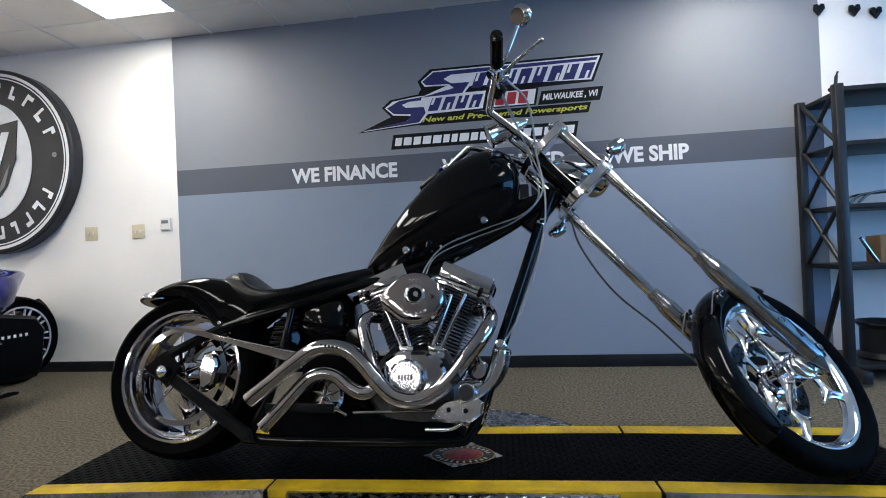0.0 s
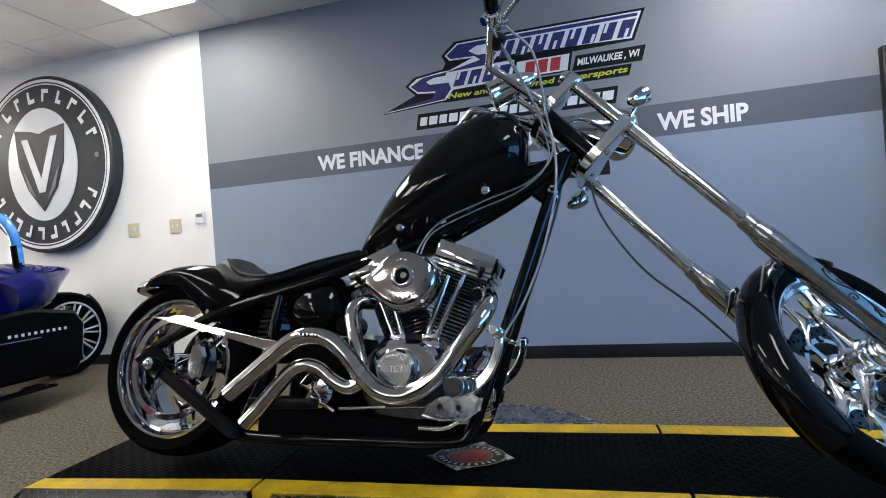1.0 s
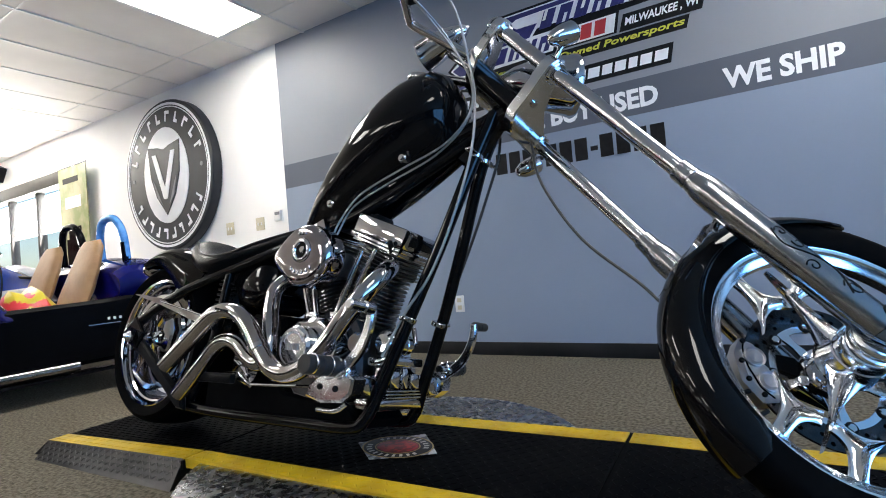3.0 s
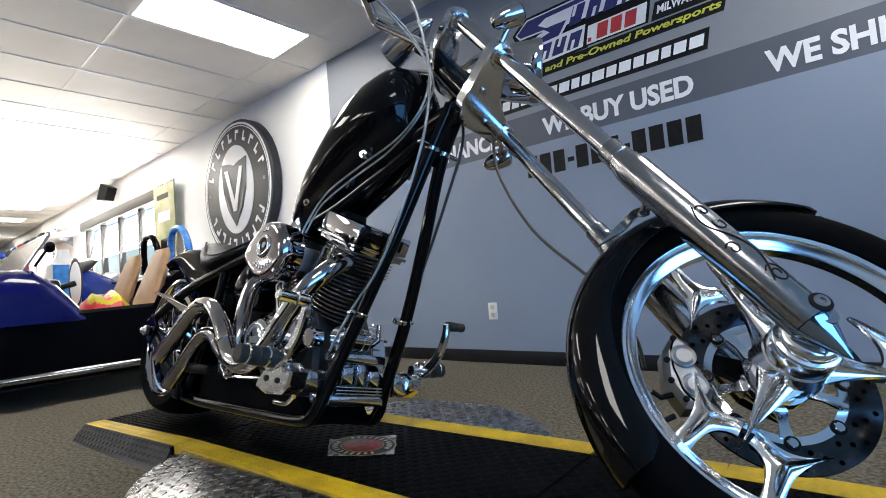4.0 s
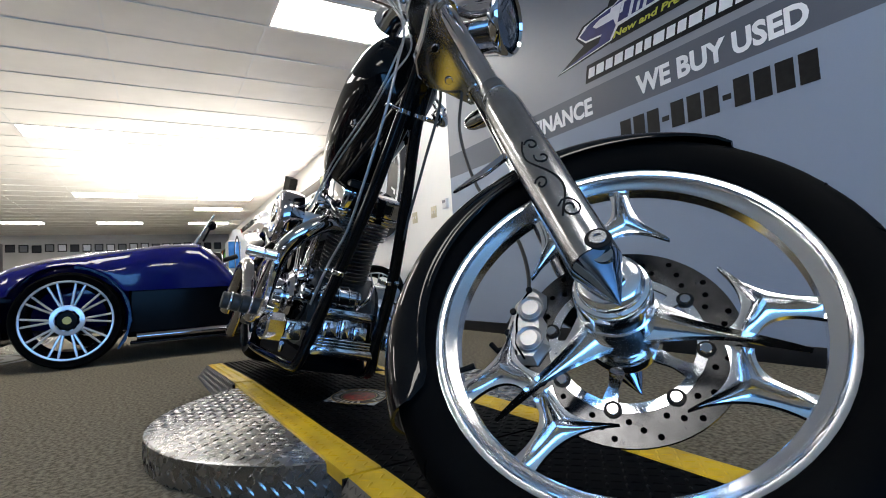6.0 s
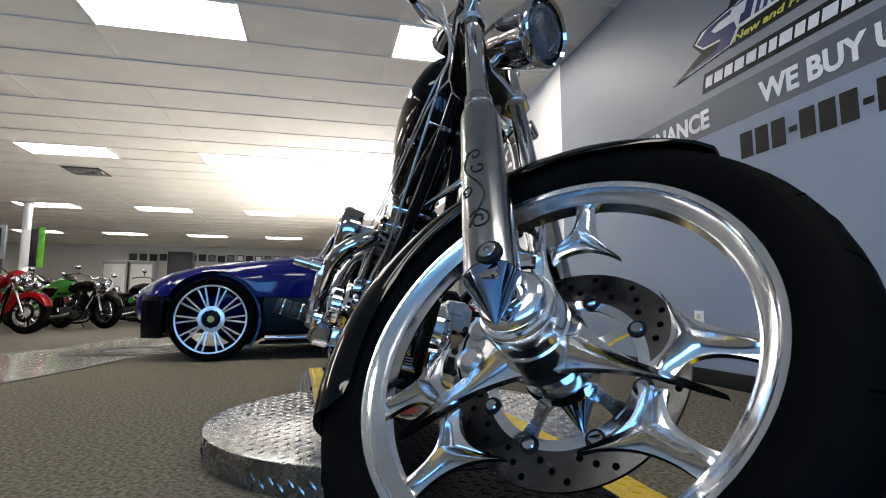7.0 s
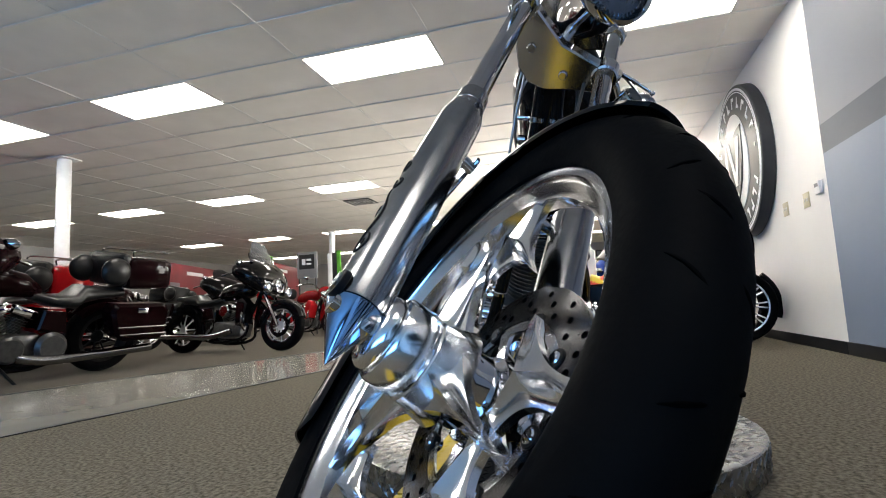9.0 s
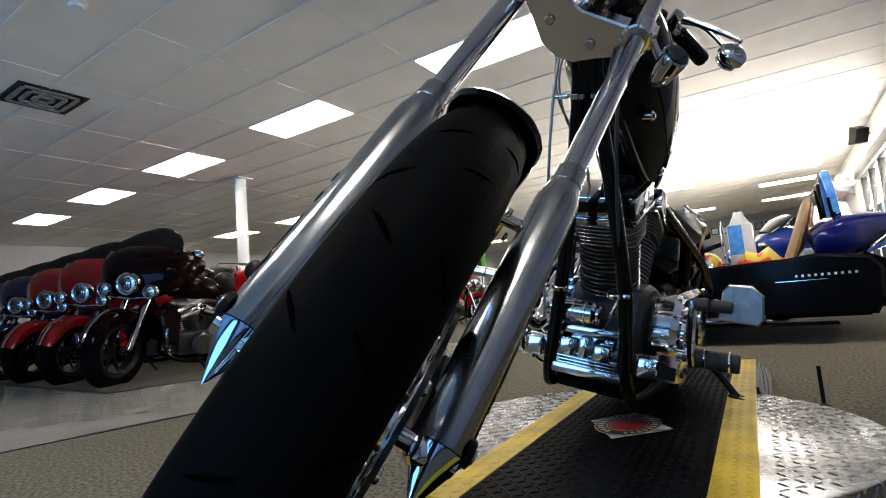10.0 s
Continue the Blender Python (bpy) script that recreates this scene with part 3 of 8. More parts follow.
for k in range(4):
    x0 = -0.33 + 0.104 * k
    part("block", S(wall_quad(slant(x0, x0 + 0.078, 1.965, 2.062), 0.0065)), LETTER_BLUE, logo)
    part("slot", S(wall_quad(slant(x0 + 0.026 + 0.01 * (k % 3), x0 + 0.046 + 0.01 * (k % 3), 1.965 if k % 2 else 2.01, 2.015 if k % 2 else 2.062), 0.0115)), LETTER_WHITE, logo)
for k in range(4):
    x0 = 0.125 + 0.016 * (k > 0) + 0.085 * k - (0.045 if k else 0)
    part("block", S(wall_quad(slant(x0, x0 + (0.022 if k == 0 else 0.066), 1.967, 1.99 if k == 0 else 2.055, 0.2), 0.0070)), LETTER_RED, logo)
part("strap_backing", S(wall_quad(slant(-0.40, 0.86, 1.862, 1.936, 0.3), 0.001), wall_quad(slant(-0.63, 0.765, 1.692, 1.805, 0.2), 0.001)), LETTER_BLACK, logo)
xx = -0.60
rng = random.Random(3)
while xx < 0.745:
    w = rng.uniform(0.045, 0.075)
    part("bar", S(wall_quad(slant(xx, min(xx + w, 0.752), 1.718, 1.778, 0.2), 0.0045)), LETTER_WHITE, logo)
    xx += w + 0.016
lettering("MILWAUKEE , WI", 0.535, 0.935, 1.968, 2.022, LETTER_WHITE, "small white slanted capitals reading MILWAUKEE , WI", 0.0045, 0.25, 0.004)
lettering("New and Pre-Owned Powersports", -0.375, 0.855, 1.872, 1.924, LETTER_YELLOW, "lime yellow slanted line about new and used powersports", 0.0045, 0.25, 0.004)

# the big round sign
sign = thing("round_wall_sign", "large round black and white shield sign on the wall", "sign", pose(-4.09, WY - 0.001, 1.815, 90, 0, 0))
part("rim", lathe([(0.77, 0.0), (0.785, 0.01), (0.785, 0.10), (0.775, 0.112), (0.755, 0.114)], 72), SIGN_GREY, sign)
part("ring", lathe([(0.752, 0.1142), (0.752, 0.1175), (0.728, 0.1175), (0.728, 0.1142)], 72, True), SIGN_WHITE, sign)
part("ring", lathe([(0.715, 0.1142), (0.715, 0.1165), (0.705, 0.1165), (0.705, 0.1142)], 72, True), SIGN_WHITE, sign)
part("face", S(*[([(x * 0.80, y * 1.0, z) for x, y, z in v], f) for v, f in [lathe([(0.50, 0.1142), (0.50, 0.121), (0.49, 0.123)], 64)]]), SIGN_WHITE, sign, "white oval field")
shield = [(-0.29, 0.33), (-0.10, 0.30), (0.0, 0.27), (0.10, 0.30), (0.29, 0.33), (0.26, 0.0), (0.17, -0.22), (0.0, -0.42), (-0.17, -0.22), (-0.26, 0.0)]
part("shield", plate(shield, 0.1245, 0.131, 0.002), SIGN_GREY, sign)
part("chevron", plate([(-0.21, 0.235), (-0.135, 0.235), (0.0, -0.13), (0.135, 0.235), (0.21, 0.235), (0.035, -0.25), (-0.035, -0.25)], 0.1325, 0.137, 0.001), SIGN_WHITE, sign)
for s in (-1, 1):
    part("leaf", plate([(s * 0.215, -0.02), (s * 0.165, -0.10), (s * 0.06, -0.31), (s * 0.15, -0.22)], 0.1325, 0.136), SIGN_MID, sign)
    part("dot", disc_bar((s * 0.615, 0.02, 0.1142), (s * 0.615, 0.02, 0.118), 0.022), SIGN_MID, sign)
for top in (1, -1):
    for k in range(10):
        a = radians(90 + (4.5 - k) * (15.5 if top > 0 else 13.5)) if top > 0 else radians(270 - (4.5 - k) * 13.5)
        m = Matrix.Translation((0.612 * math.cos(a), 0.612 * math.sin(a), 0.1142)) @ Matrix.Rotation(a - math.pi / 2, 4, "Z")
        w = 0.036 if k % 3 else 0.028
        part("bar", S(box(-w, -w + 0.022, -0.055, 0.055, 0, 0.004), box(-w + 0.022, w, 0.02 if k % 2 else -0.055, 0.055 if k % 2 else -0.02, 0, 0.004), at=m), SIGN_WHITE, sign)


def wall_plate(name, label, x, z, w, h, material, category):
    ob = thing(name, label, category, pose(x, WY - 0.001, z, 90, 0, 0))
    part("cover", box(-w / 2, w / 2, -h / 2, h / 2, 0, 0.007, 0.003), material, ob)
    return ob


for x in (-3.26, -2.82):
    ob = wall_plate("light_switch", "almond double wall plate on the white wall", x, 1.165, 0.115, 0.118, SWITCH, "switch")
    for s in (-0.024, 0.024):
        part("toggle", S(box(s - 0.006, s + 0.006, -0.014, 0.014, 0.007, 0.013, 0.002)), PLASTIC_WHITE, ob)
ob = wall_plate("thermostat", "small white digital thermostat beside the grey field", -2.555, 1.212, 0.10, 0.105, PLASTIC_WHITE, "thermostat")
part("housing", box(-0.045, 0.045, -0.047, 0.047, 0.007, 0.030, 0.005), PLASTIC_WHITE, ob)
part("display", box(-0.03, 0.03, 0.005, 0.032, 0.030, 0.032), SIGN_MID, ob)
ob = wall_plate("wall_outlet", "white double power outlet low on the grey wall", -0.755, 0.360, 0.075, 0.118, PLASTIC_WHITE, "outlet")
for s in (-0.026, 0.026):
    part("socket", box(-0.017, 0.017, s - 0.015, s + 0.015, 0.007, 0.010, 0.002), SWITCH, ob)

spk = thing("wall_speaker", "small black loudspeaker high on the white wall", "speaker", pose(-8.4, WY - 0.16, 2.52, 0, 20, 25))
part("cabinet", plate([(-0.09, -0.14), (0.09, -0.10), (0.10, 0.12), (-0.09, 0.14)], -0.09, 0.09, 0.01, "xz"), BLACK_SATIN, spk)
part("bracket", tube([(0, 0.05, 0), (0, 0.16, 0.02)], 0.012), BLACK_SATIN, spk)

ban = thing("poster_banner", "tall green outdoor poster banner by the window", "banner", pose(-6.17, WY - 0.10, 0))
part("cloth", box(-0.36, 0.36, -0.006, 0.006, 0.25, 2.26, 0.002), BANNER, ban)
part("bar", box(-0.20, 0.20, -0.0095, -0.0065, 1.74, 1.88), LETTER_WHITE, ban)
part("bar", box(-0.24, 0.16, -0.0095, -0.0065, 2.06, 2.13), LETTER_BLACK, ban)
part("picture", S(box(-0.22, 0.24, -0.0095, -0.0065, 0.9, 1.35), box(-0.15, 0.18, -0.0105, -0.0096, 1.35, 1.5)), MAROON, ban)
part("rail", S(tube([(-0.37, 0, 2.27), (0.37, 0, 2.27)], 0.012), tube([(0, 0.03, 0.02), (0, 0.03, 2.27)], 0.011)), SATIN, ban)
part("foot", box(-0.40, 0.40, -0.09, 0.09, 0.0, 0.05, 0.01), SATIN, ban)

# ---- display turntable ----
PZ, RZ = 0.088, 0.062          # top of the middle panel, height at the ends
tt = thing("display_turntable", "motorcycle display ramp with yellow edges on a round steel plate", "display ramp", Matrix.Translation((0, 1.511, 0)) @ Matrix.Rotation(radians(2.2), 4, "Z") @ Matrix.Translation((0, -1.511, 0)))
DX, DY, DR = 0.03, 1.485, 0.63          # the round plate
disc = part("disc", lathe([(DR - 0.007, 0.0), (DR, 0.004), (DR, PZ - 0.010), (DR - 0.007, PZ - 0.006)], 96), TREAD_STEEL, tt, "round tread plate of bright steel", at=pose(DX, DY, 0))
Y0, Y1 = 1.201, 1.821


def bars(o, u, v, lu, lv, pitch, keep=None, height=0.0022):
    """Raised lens-shaped bars over a rectangle, in turn along one diagonal and the other."""
    o, u, v = Vector(o), Vector(u).normalized(), Vector(v).normalized()
    w = u.cross(v)
    out = Shape()
    for i in range(max(1, int(lu / pitch))):
        for j in range(max(1, int(lv / pitch))):
            c = o + u * (i + 0.5) * lu / max(1, int(lu / pitch)) + v * (j + 0.5) * lv / max(1, int(lv / pitch))
            if keep and not keep(c):
                continue
            d = ((u + v) if (i + j) % 2 else (u - v)).normalized()
            n = d.cross(w)
            a, b = d * pitch * 0.52, n * pitch * 0.135
            top = w * height
            out.add(([c - a, c - a * 0.5 - b, c + a * 0.5 - b, c + a, c + a * 0.5 + b, c - a * 0.5 + b, c - a * 0.45 + top, c + a * 0.45 + top],
                     [(0, 1, 6), (1, 2, 7, 6), (2, 3, 7), (3, 4, 7), (4, 5, 6, 7), (5, 0, 6)]))
    return out


def tread(name, shape, material, parent):
    """The joined bars of one plate."""
    return tagged(part(name, shape, material, parent, angle=25), kind="stuff")


SEAM_L, SEAM_R, END_L, END_R = -0.605, 0.725, -1.53, 1.65


def deck(x0, x1, z0, z1, y0, y1, drop=0.03):
    """A piece of the deck between two heights."""
    v = [(x0, y0, z0), (x1, y0, z1), (x1, y1, z1), (x0, y1, z0)]
    return v + [(x, y, z - drop) for x, y, z in v], [(0, 1, 2, 3), (7, 6, 5, 4), (0, 4, 5, 1), (1, 5, 6, 2), (2, 6, 7, 3), (3, 7, 4, 0)]


tread("tread_pattern", bars((DX - DR, DY - DR, PZ - 0.006), (1, 0, 0), (0, 1, 0), 2 * DR, 2 * DR, 0.0295, lambda c: (c.x - DX) ** 2 + (c.y - DY) ** 2 < (DR - 0.02) ** 2 and not Y0 - 0.01 < c.y < Y1 + 0.01), TREAD_STEEL, tt)
rim_bars = Shape()
for k in range(134):
    a = 2 * math.pi * k / 134
    c, t = Vector((DX + DR * math.cos(a), DY + DR * math.sin(a), 0.0)), Vector((-math.sin(a), math.cos(a), 0))
    row = bars(c - t * 0.0147 + Vector((0, 0, 0.008 + (0.013 if k % 2 else 0.0))), t, (0, 0, 1), 0.0295, 0.0295 * 2, 0.0295)
    rim_bars.add((row.v, row.f))
tread("tread_pattern", rim_bars, TREAD_STEEL, tt)
for x0, x1, z0, z1 in ((SEAM_L + 0.006, SEAM_R - 0.006, PZ, PZ), (END_L, SEAM_L - 0.006, RZ, PZ), (SEAM_R + 0.006, END_R, PZ, RZ + 0.012)):
    part("deck_panel", deck(x0, x1, z0, z1, Y0 + 0.078, Y1 - 0.088), TREAD_BLACK, tt, "black tread rubber panel")
    part("yellow_strip", deck(x0, x1, z0 + 0.001, z1 + 0.001, Y0, Y0 + 0.077), TREAD_YELLOW, tt, "worn yellow tread strip")
    part("yellow_strip", deck(x0, x1, z0 + 0.001, z1 + 0.001, Y1 - 0.087, Y1), TREAD_YELLOW, tt, "worn yellow tread strip")
    run = Vector((x1 - x0, 0, z1 - z0))
    for ya, yb, dz, m in ((Y0 + 0.080, Y1 - 0.090, 0.0, TREAD_BLACK), (Y0 + 0.002, Y0 + 0.075, 0.001, TREAD_YELLOW), (Y1 - 0.085, Y1 - 0.002, 0.001, TREAD_YELLOW)):
        tread("tread_pattern", bars((x0, ya, z0 + dz), run, (0, 1, 0), run.length, yb - ya, 0.0245, None, 0.0018), m, tt)
    if x0 < 0 < x1:
        continue
    for s, yy in ((-1, Y0), (1, Y1)):
        a, b = Vector((x0, yy, z0)), Vector((x0, yy + s * 0.055, 0.0))
        sl = bars(b, run, a - b, run.length, (a - b).length, 0.0205) if s < 0 else bars(a, run, b - a, run.length, (a - b).length, 0.0205)
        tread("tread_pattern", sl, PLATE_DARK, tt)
    for s, yy in ((-1, Y0), (1, Y1)):
        v = [(x0, yy, z0), (x1, yy, z1), (x1, yy + s * 0.055, 0.0), (x0, yy + s * 0.055, 0.0), (x0, yy - s * 0.03, 0), (x1, yy - s * 0.03, 0), (x0, yy - s * 0.03, z0 - 0.031), (x1, yy - s * 0.03, z1 - 0.031)]
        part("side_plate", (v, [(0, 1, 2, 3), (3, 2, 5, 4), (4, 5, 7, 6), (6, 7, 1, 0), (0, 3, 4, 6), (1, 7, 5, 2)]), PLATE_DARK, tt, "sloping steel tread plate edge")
for x0, x1, z0 in ((END_L, END_L - 0.085, RZ), (END_R, END_R + 0.085, RZ + 0.012)):
    v = [(x0, Y0, z0), (x0, Y1, z0), (x1, Y1 + 0.02, 0), (x1, Y0 - 0.02, 0), (x0, Y0, 0), (x0, Y1, 0)]
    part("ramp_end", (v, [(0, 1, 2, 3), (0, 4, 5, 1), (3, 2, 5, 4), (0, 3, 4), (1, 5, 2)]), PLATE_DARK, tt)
part("under_frame", S(box(END_L + 0.02, END_R - 0.02, Y0 + 0.05, Y1 - 0.05, 0.0, RZ - 0.035)), BLACK_SATIN, tt)
for x in (SEAM_L, SEAM_R):
    part("hinge", box(x - 0.006, x + 0.006, Y0 - 0.01, Y1 + 0.01, PZ - 0.03, PZ - 0.004), DULL_BLACK, tt)
dec = thing("deck_badge", "diamond metal badge with a red and gold emblem", "badge", pose(0.063, 1.494, PZ + 0.0030))
part("base", plate([(-0.154, -0.013), (0.022, 0.130), (0.154, -0.006), (-0.022, -0.116)], 0.0, 0.003, 0.001), mat("dark_badge_metal", (0.46, 0.46, 0.47), 0.45, 0.0, (0.10, 0.10, 0.102), 34, (0.46, 0.58), spec=0.2), dec)
def oval_ring(r0, r1, z0, z1):
    return [([(x * 0.126, y * 0.092, z) for x, y, z in v], f) for v, f in [lathe([(r1, z0), (r1 - 0.01, z1), (r0 + 0.01, z1), (r0, z0)], 44, True)]]


part("emblem", S(*[([(x * 0.126, y * 0.092, z) for x, y, z in v], f) for v, f in [lathe([(1, 0.0030), (0.98, 0.0036)], 44)]]), mat("black_badge_print", (0.010, 0.010, 0.010), 0.4, 0.0, (0.016, 0.015, 0.014), 40, spec=0.2), dec, "black oval print")
GOLD_PRINT = mat("gold_rim_print", (0.42, 0.30, 0.10), 0.4, 0.2, (0.30, 0.20, 0.07), 30)
part("badge_rim", S(*oval_ring(0.955, 1.0, 0.0034, 0.0042), *oval_ring(0.60, 0.64, 0.0034, 0.0042)), GOLD_PRINT, dec, "gold printed outlines")
BADGE_INK = mat("pale_badge_print", (0.55, 0.53, 0.48), 0.45, 0.0, (0.45, 0.43, 0.38), 40)
for k in range(26):
    if k % 13 in (0, 12):
        continue
    a = 2 * math.pi * k / 26
    m_ = Matrix.Translation((0.126 * 0.80 * math.cos(a), 0.092 * 0.80 * math.sin(a), 0)) @ Matrix.Rotation(a, 4, "Z")
    part("bar", S(box(-0.0085, 0.0085, -0.0045, 0.0045, 0.0034, 0.0041), at=m_), BADGE_INK, dec)
part("centre", S(*[([(x * 0.074, y * 0.053, z) for x, y, z in v], f) for v, f in [lathe([(1, 0.0034), (0.96, 0.0043)], 40)]]), mat("dark_red_print", (0.30, 0.012, 0.014), 0.4, 0.0, (0.10, 0.006, 0.006), 60, (0.48, 0.56)), dec, "red printed centre")
pin = thing("locking_pin", "black steel locking pin beside the round plate", "pin", pose(-0.711, 2.0, 0))
part("rod", tube([(0, 0, 0), (0, 0, 0.15)], 0.007), BLACK_SATIN, pin)
part("collar", lathe([(0.02, 0), (0.02, 0.01), (0.01, 0.014)], 16), BLACK_SATIN, pin)

# ---- the chopper: x ahead, y to its left, z up from the deck; it leans on its side stand ----
bike = thing("chopper_motorcycle", "black and chrome custom chopper motorcycle leaning on its stand", "motorcycle", pose(0.03, 1.372, 0.085, -13.4, 0, -0.1) @ Matrix.Scale(1.042, 4))
CR = Vector((-0.080, 0, 0.285))


def both(fn):
    return [fn(-1), fn(1)]


# frame
def rail(s):
    return tube(spline([(-1.06, s * 0.172, 0.385), (-0.80, s * 0.155, 0.507), (-0.545, s * 0.125, 0.586), (-0.28, s * 0.09, 0.664), (-0.05, s * 0.05, 0.745), (0.20, s * 0.03, 0.86), (0.42, 0, 0.985)], 6), 0.0185, 12)


def cradle(s):
    return tube(spline([(-0.72, s * 0.13, 0.115), (-0.55, s * 0.125, 0.105), (-0.20, s * 0.12, 0.105), (0.03, s * 0.118, 0.108), (0.085, s * 0.115, 0.135), (0.118, s * 0.105, 0.21), (0.182, s * (0.075 if s < 0 else 0.10), 0.40), (0.265, s * (0.045 if s < 0 else 0.066), 0.63), (0.346, s * 0.026, 0.855), (0.41, s * 0.02, 1.0)], 6), 0.0185, 14)


for s in (-1, 1):
    part("upper_frame_rail", rail(s), BLACK, bike)
    part("cradle_tube", cradle(s), BLACK, bike)
    part("swingarm", S(plate([(-1.035, 0.320), (-1.01, 0.352), (-0.675, 0.145), (-0.66, 0.105), (-0.70, 0.108)], s * 0.168 - 0.012, s * 0.168 + 0.012, 0.006, "xz")), BLACK_SATIN, bike)
    part("seat_post", tube(spline([(-0.70, s * 0.13, 0.12), (-0.62, s * 0.128, 0.30), (-0.565, s * 0.125, 0.585)], 5), 0.016, 12), BLACK, bike)
    part("axle_plate", plate([(-1.10, 0.36), (-1.02, 0.42), (-0.955, 0.36), (-1.0, 0.29)], s * 0.182 - 0.008, s * 0.182 + 0.008, 0.004, "xz"), BLACK, bike)
    cap = part("axle_cap", S(disc_bar((-1.015, s * 0.190, 0.345), (-1.015, s * 0.215, 0.345), 0.021, 8, 0.006), ball((-1.015, s * 0.215, 0.345), (0.013, 0.012, 0.013))), POLISHED, bike, "polished pointed axle nut")
part("backbone", tube(spline([(0.44, 0, 1.0), (0.20, 0, 0.93), (-0.05, 0, 0.83), (-0.28, 0, 0.68)], 6), 0.028, 14), BLACK, bike)
part("axle", tube([(-1.015, -0.20, 0.345), (-1.015, 0.20, 0.345)], 0.012), SATIN, bike)
part("gusset", plate([(0.24, 0.92), (0.41, 1.03), (0.435, 0.965), (0.33, 0.84)], -0.02, 0.02, 0.008, "xz"), BLACK, bike)


# wheels: barbed blades, each flanked by two crescents that run into the rim
def tyre_profile(R, w, r0, crown):
    p = []
    for k in range(13):
        a = math.pi * k / 12
        p.append((r0 + (R - r0) * math.sin(a) ** crown, -w / 2 * math.cos(a) * (1.0 if 0.02 < math.sin(a) else 0.86)))
    return p + [(r0 - 0.012, w * 0.36), (r0 - 0.012, -w * 0.36)]


def blade(r0, r1, w, t, a, h, bend=0.0):
    """A blade with a ridge, from radius r0 out to a point at r1, at angle a."""
    n, rings = 10, []
    for k in range(n + 1):
        q = k / n
        r = r0 + (r1 - r0) * q
        ww = w * (0.78 * (1 - q) ** 2.0 + 0.22 * (1 - q)) + 0.0010
        th = t * (1 - 0.75 * q) + 0.001
        b = a + bend * q * q
        c, sn = math.cos(b), math.sin(b)
        pts = [(-ww, 0.002), (-ww * 0.9, -th * 0.25), (-ww * 0.35, -th * 0.5), (0, -th), (ww * 0.35, -th * 0.5), (ww * 0.9, -th * 0.25), (ww, 0.002), (0, th * 0.6)]
        rings.append([Vector((r * c - u * sn, h + v, r * sn + u * c)) for u, v in pts])
    return loft(rings)


def polar(r, a):
    return Vector((r * math.cos(a), 0, r * math.sin(a)))


def facets(edge, ridge, y0, edge_t, heights):
    """A hollow ground sheet between an outer edge and a raised ridge, with its side wall and its back."""
    n, q = len(edge), ((0.0, 0.0), (0.22, 0.05), (0.45, 0.17), (0.66, 0.38), (0.84, 0.68), (1.0, 1.0))
    m, v, f = len(q) + 2, [], []
    for b, r, h in zip(edge, ridge, heights):
        for t, g in q:
            c = b.lerp(r, t)
            v.append((c.x, y0 - edge_t - h * g, c.z))
        v += [(b.x, y0 + edge_t, b.z), (r.x, y0 + edge_t + h * 0.5, r.z)]
    for k in range(n - 1):
        a, b = m * k, m * k + m
        f += [(a + t, b + t, b + t + 1, a + t + 1) for t in range(len(q) - 1)]
        f += [(a, a + m - 2, b + m - 2, b), (a + m - 2, a + m - 1, b + m - 1, b + m - 2)]
    return v, f


def bezier(a, c, b, u):
    return a * (1 - u) ** 2 + c * (2 * u * (1 - u)) + b * u * u


def spear(r1, a, hub, y0, h):
    """One point of the hub's star: a long spear with a sharp ridge and hollow flanks."""
    out = []
    for side in (-1, 1):
        other = polar(r1, a + side * 2 * math.pi / 3)
        c = polar(-0.010 * r1 / 0.222, a + side * math.pi / 3)
        us = [k / 28 for k in range(15)]
        edge = [bezier(polar(r1, a), c, other, u) for u in us]
        ridge = [polar(r1 * (1 - u / 0.5), a) for u in us]
        out.append(facets(edge, ridge, y0, 0.005, [0.002 + h * (u / 0.5) ** 0.8 for u in us]))
    return out


def three_point(ends, J, y0, h, push=0.010):
    """A hollow-sided three pointed piece; ends: the two corners of each limb, in turn about J."""
    out = []
    for k in range(3):
        p, q = ends[k], ends[(k + 1) % 3]
        a, b = p[1], q[0]
        mid = ((a + b) / 2 - J)
        c = J + mid.normalized() * push
        us = [t / 14 for t in range(15)]
        edge = [bezier(a, c, b, u) for u in us]
        pa, qb = (p[0] + p[1]) / 2, (q[0] + q[1]) / 2
        ridge = [pa.lerp(J, u / 0.5) if u <= 0.5 else J.lerp(qb, (u - 0.5) / 0.5) for u in us]
        out.append(facets(edge, ridge, y0, 0.004, [0.0015 + h * (1 - abs(u - 0.5) / 0.5) ** 0.7 if (a - b).length > 0 else 0 for u in us]))
    return out


def barbed(k, a, side, y0, h):
    """The three pointed piece beside a spear: foot on the spear, barb, and arm to the rim."""
    f = k / 0.238
    J = polar(0.176 * f, a + side * 0.325)
    foot = (polar(0.134 * f, a + side * 0.085), polar(0.166 * f, a + side * 0.050))
    arm = (polar(0.247 * f, a + side * 0.205), polar(0.247 * f, a + side * 0.345))
    tip = polar(0.152 * f, a + side * 0.78)
    return three_point([foot, arm, (tip, tip)], J, y0, h, 0.0035)


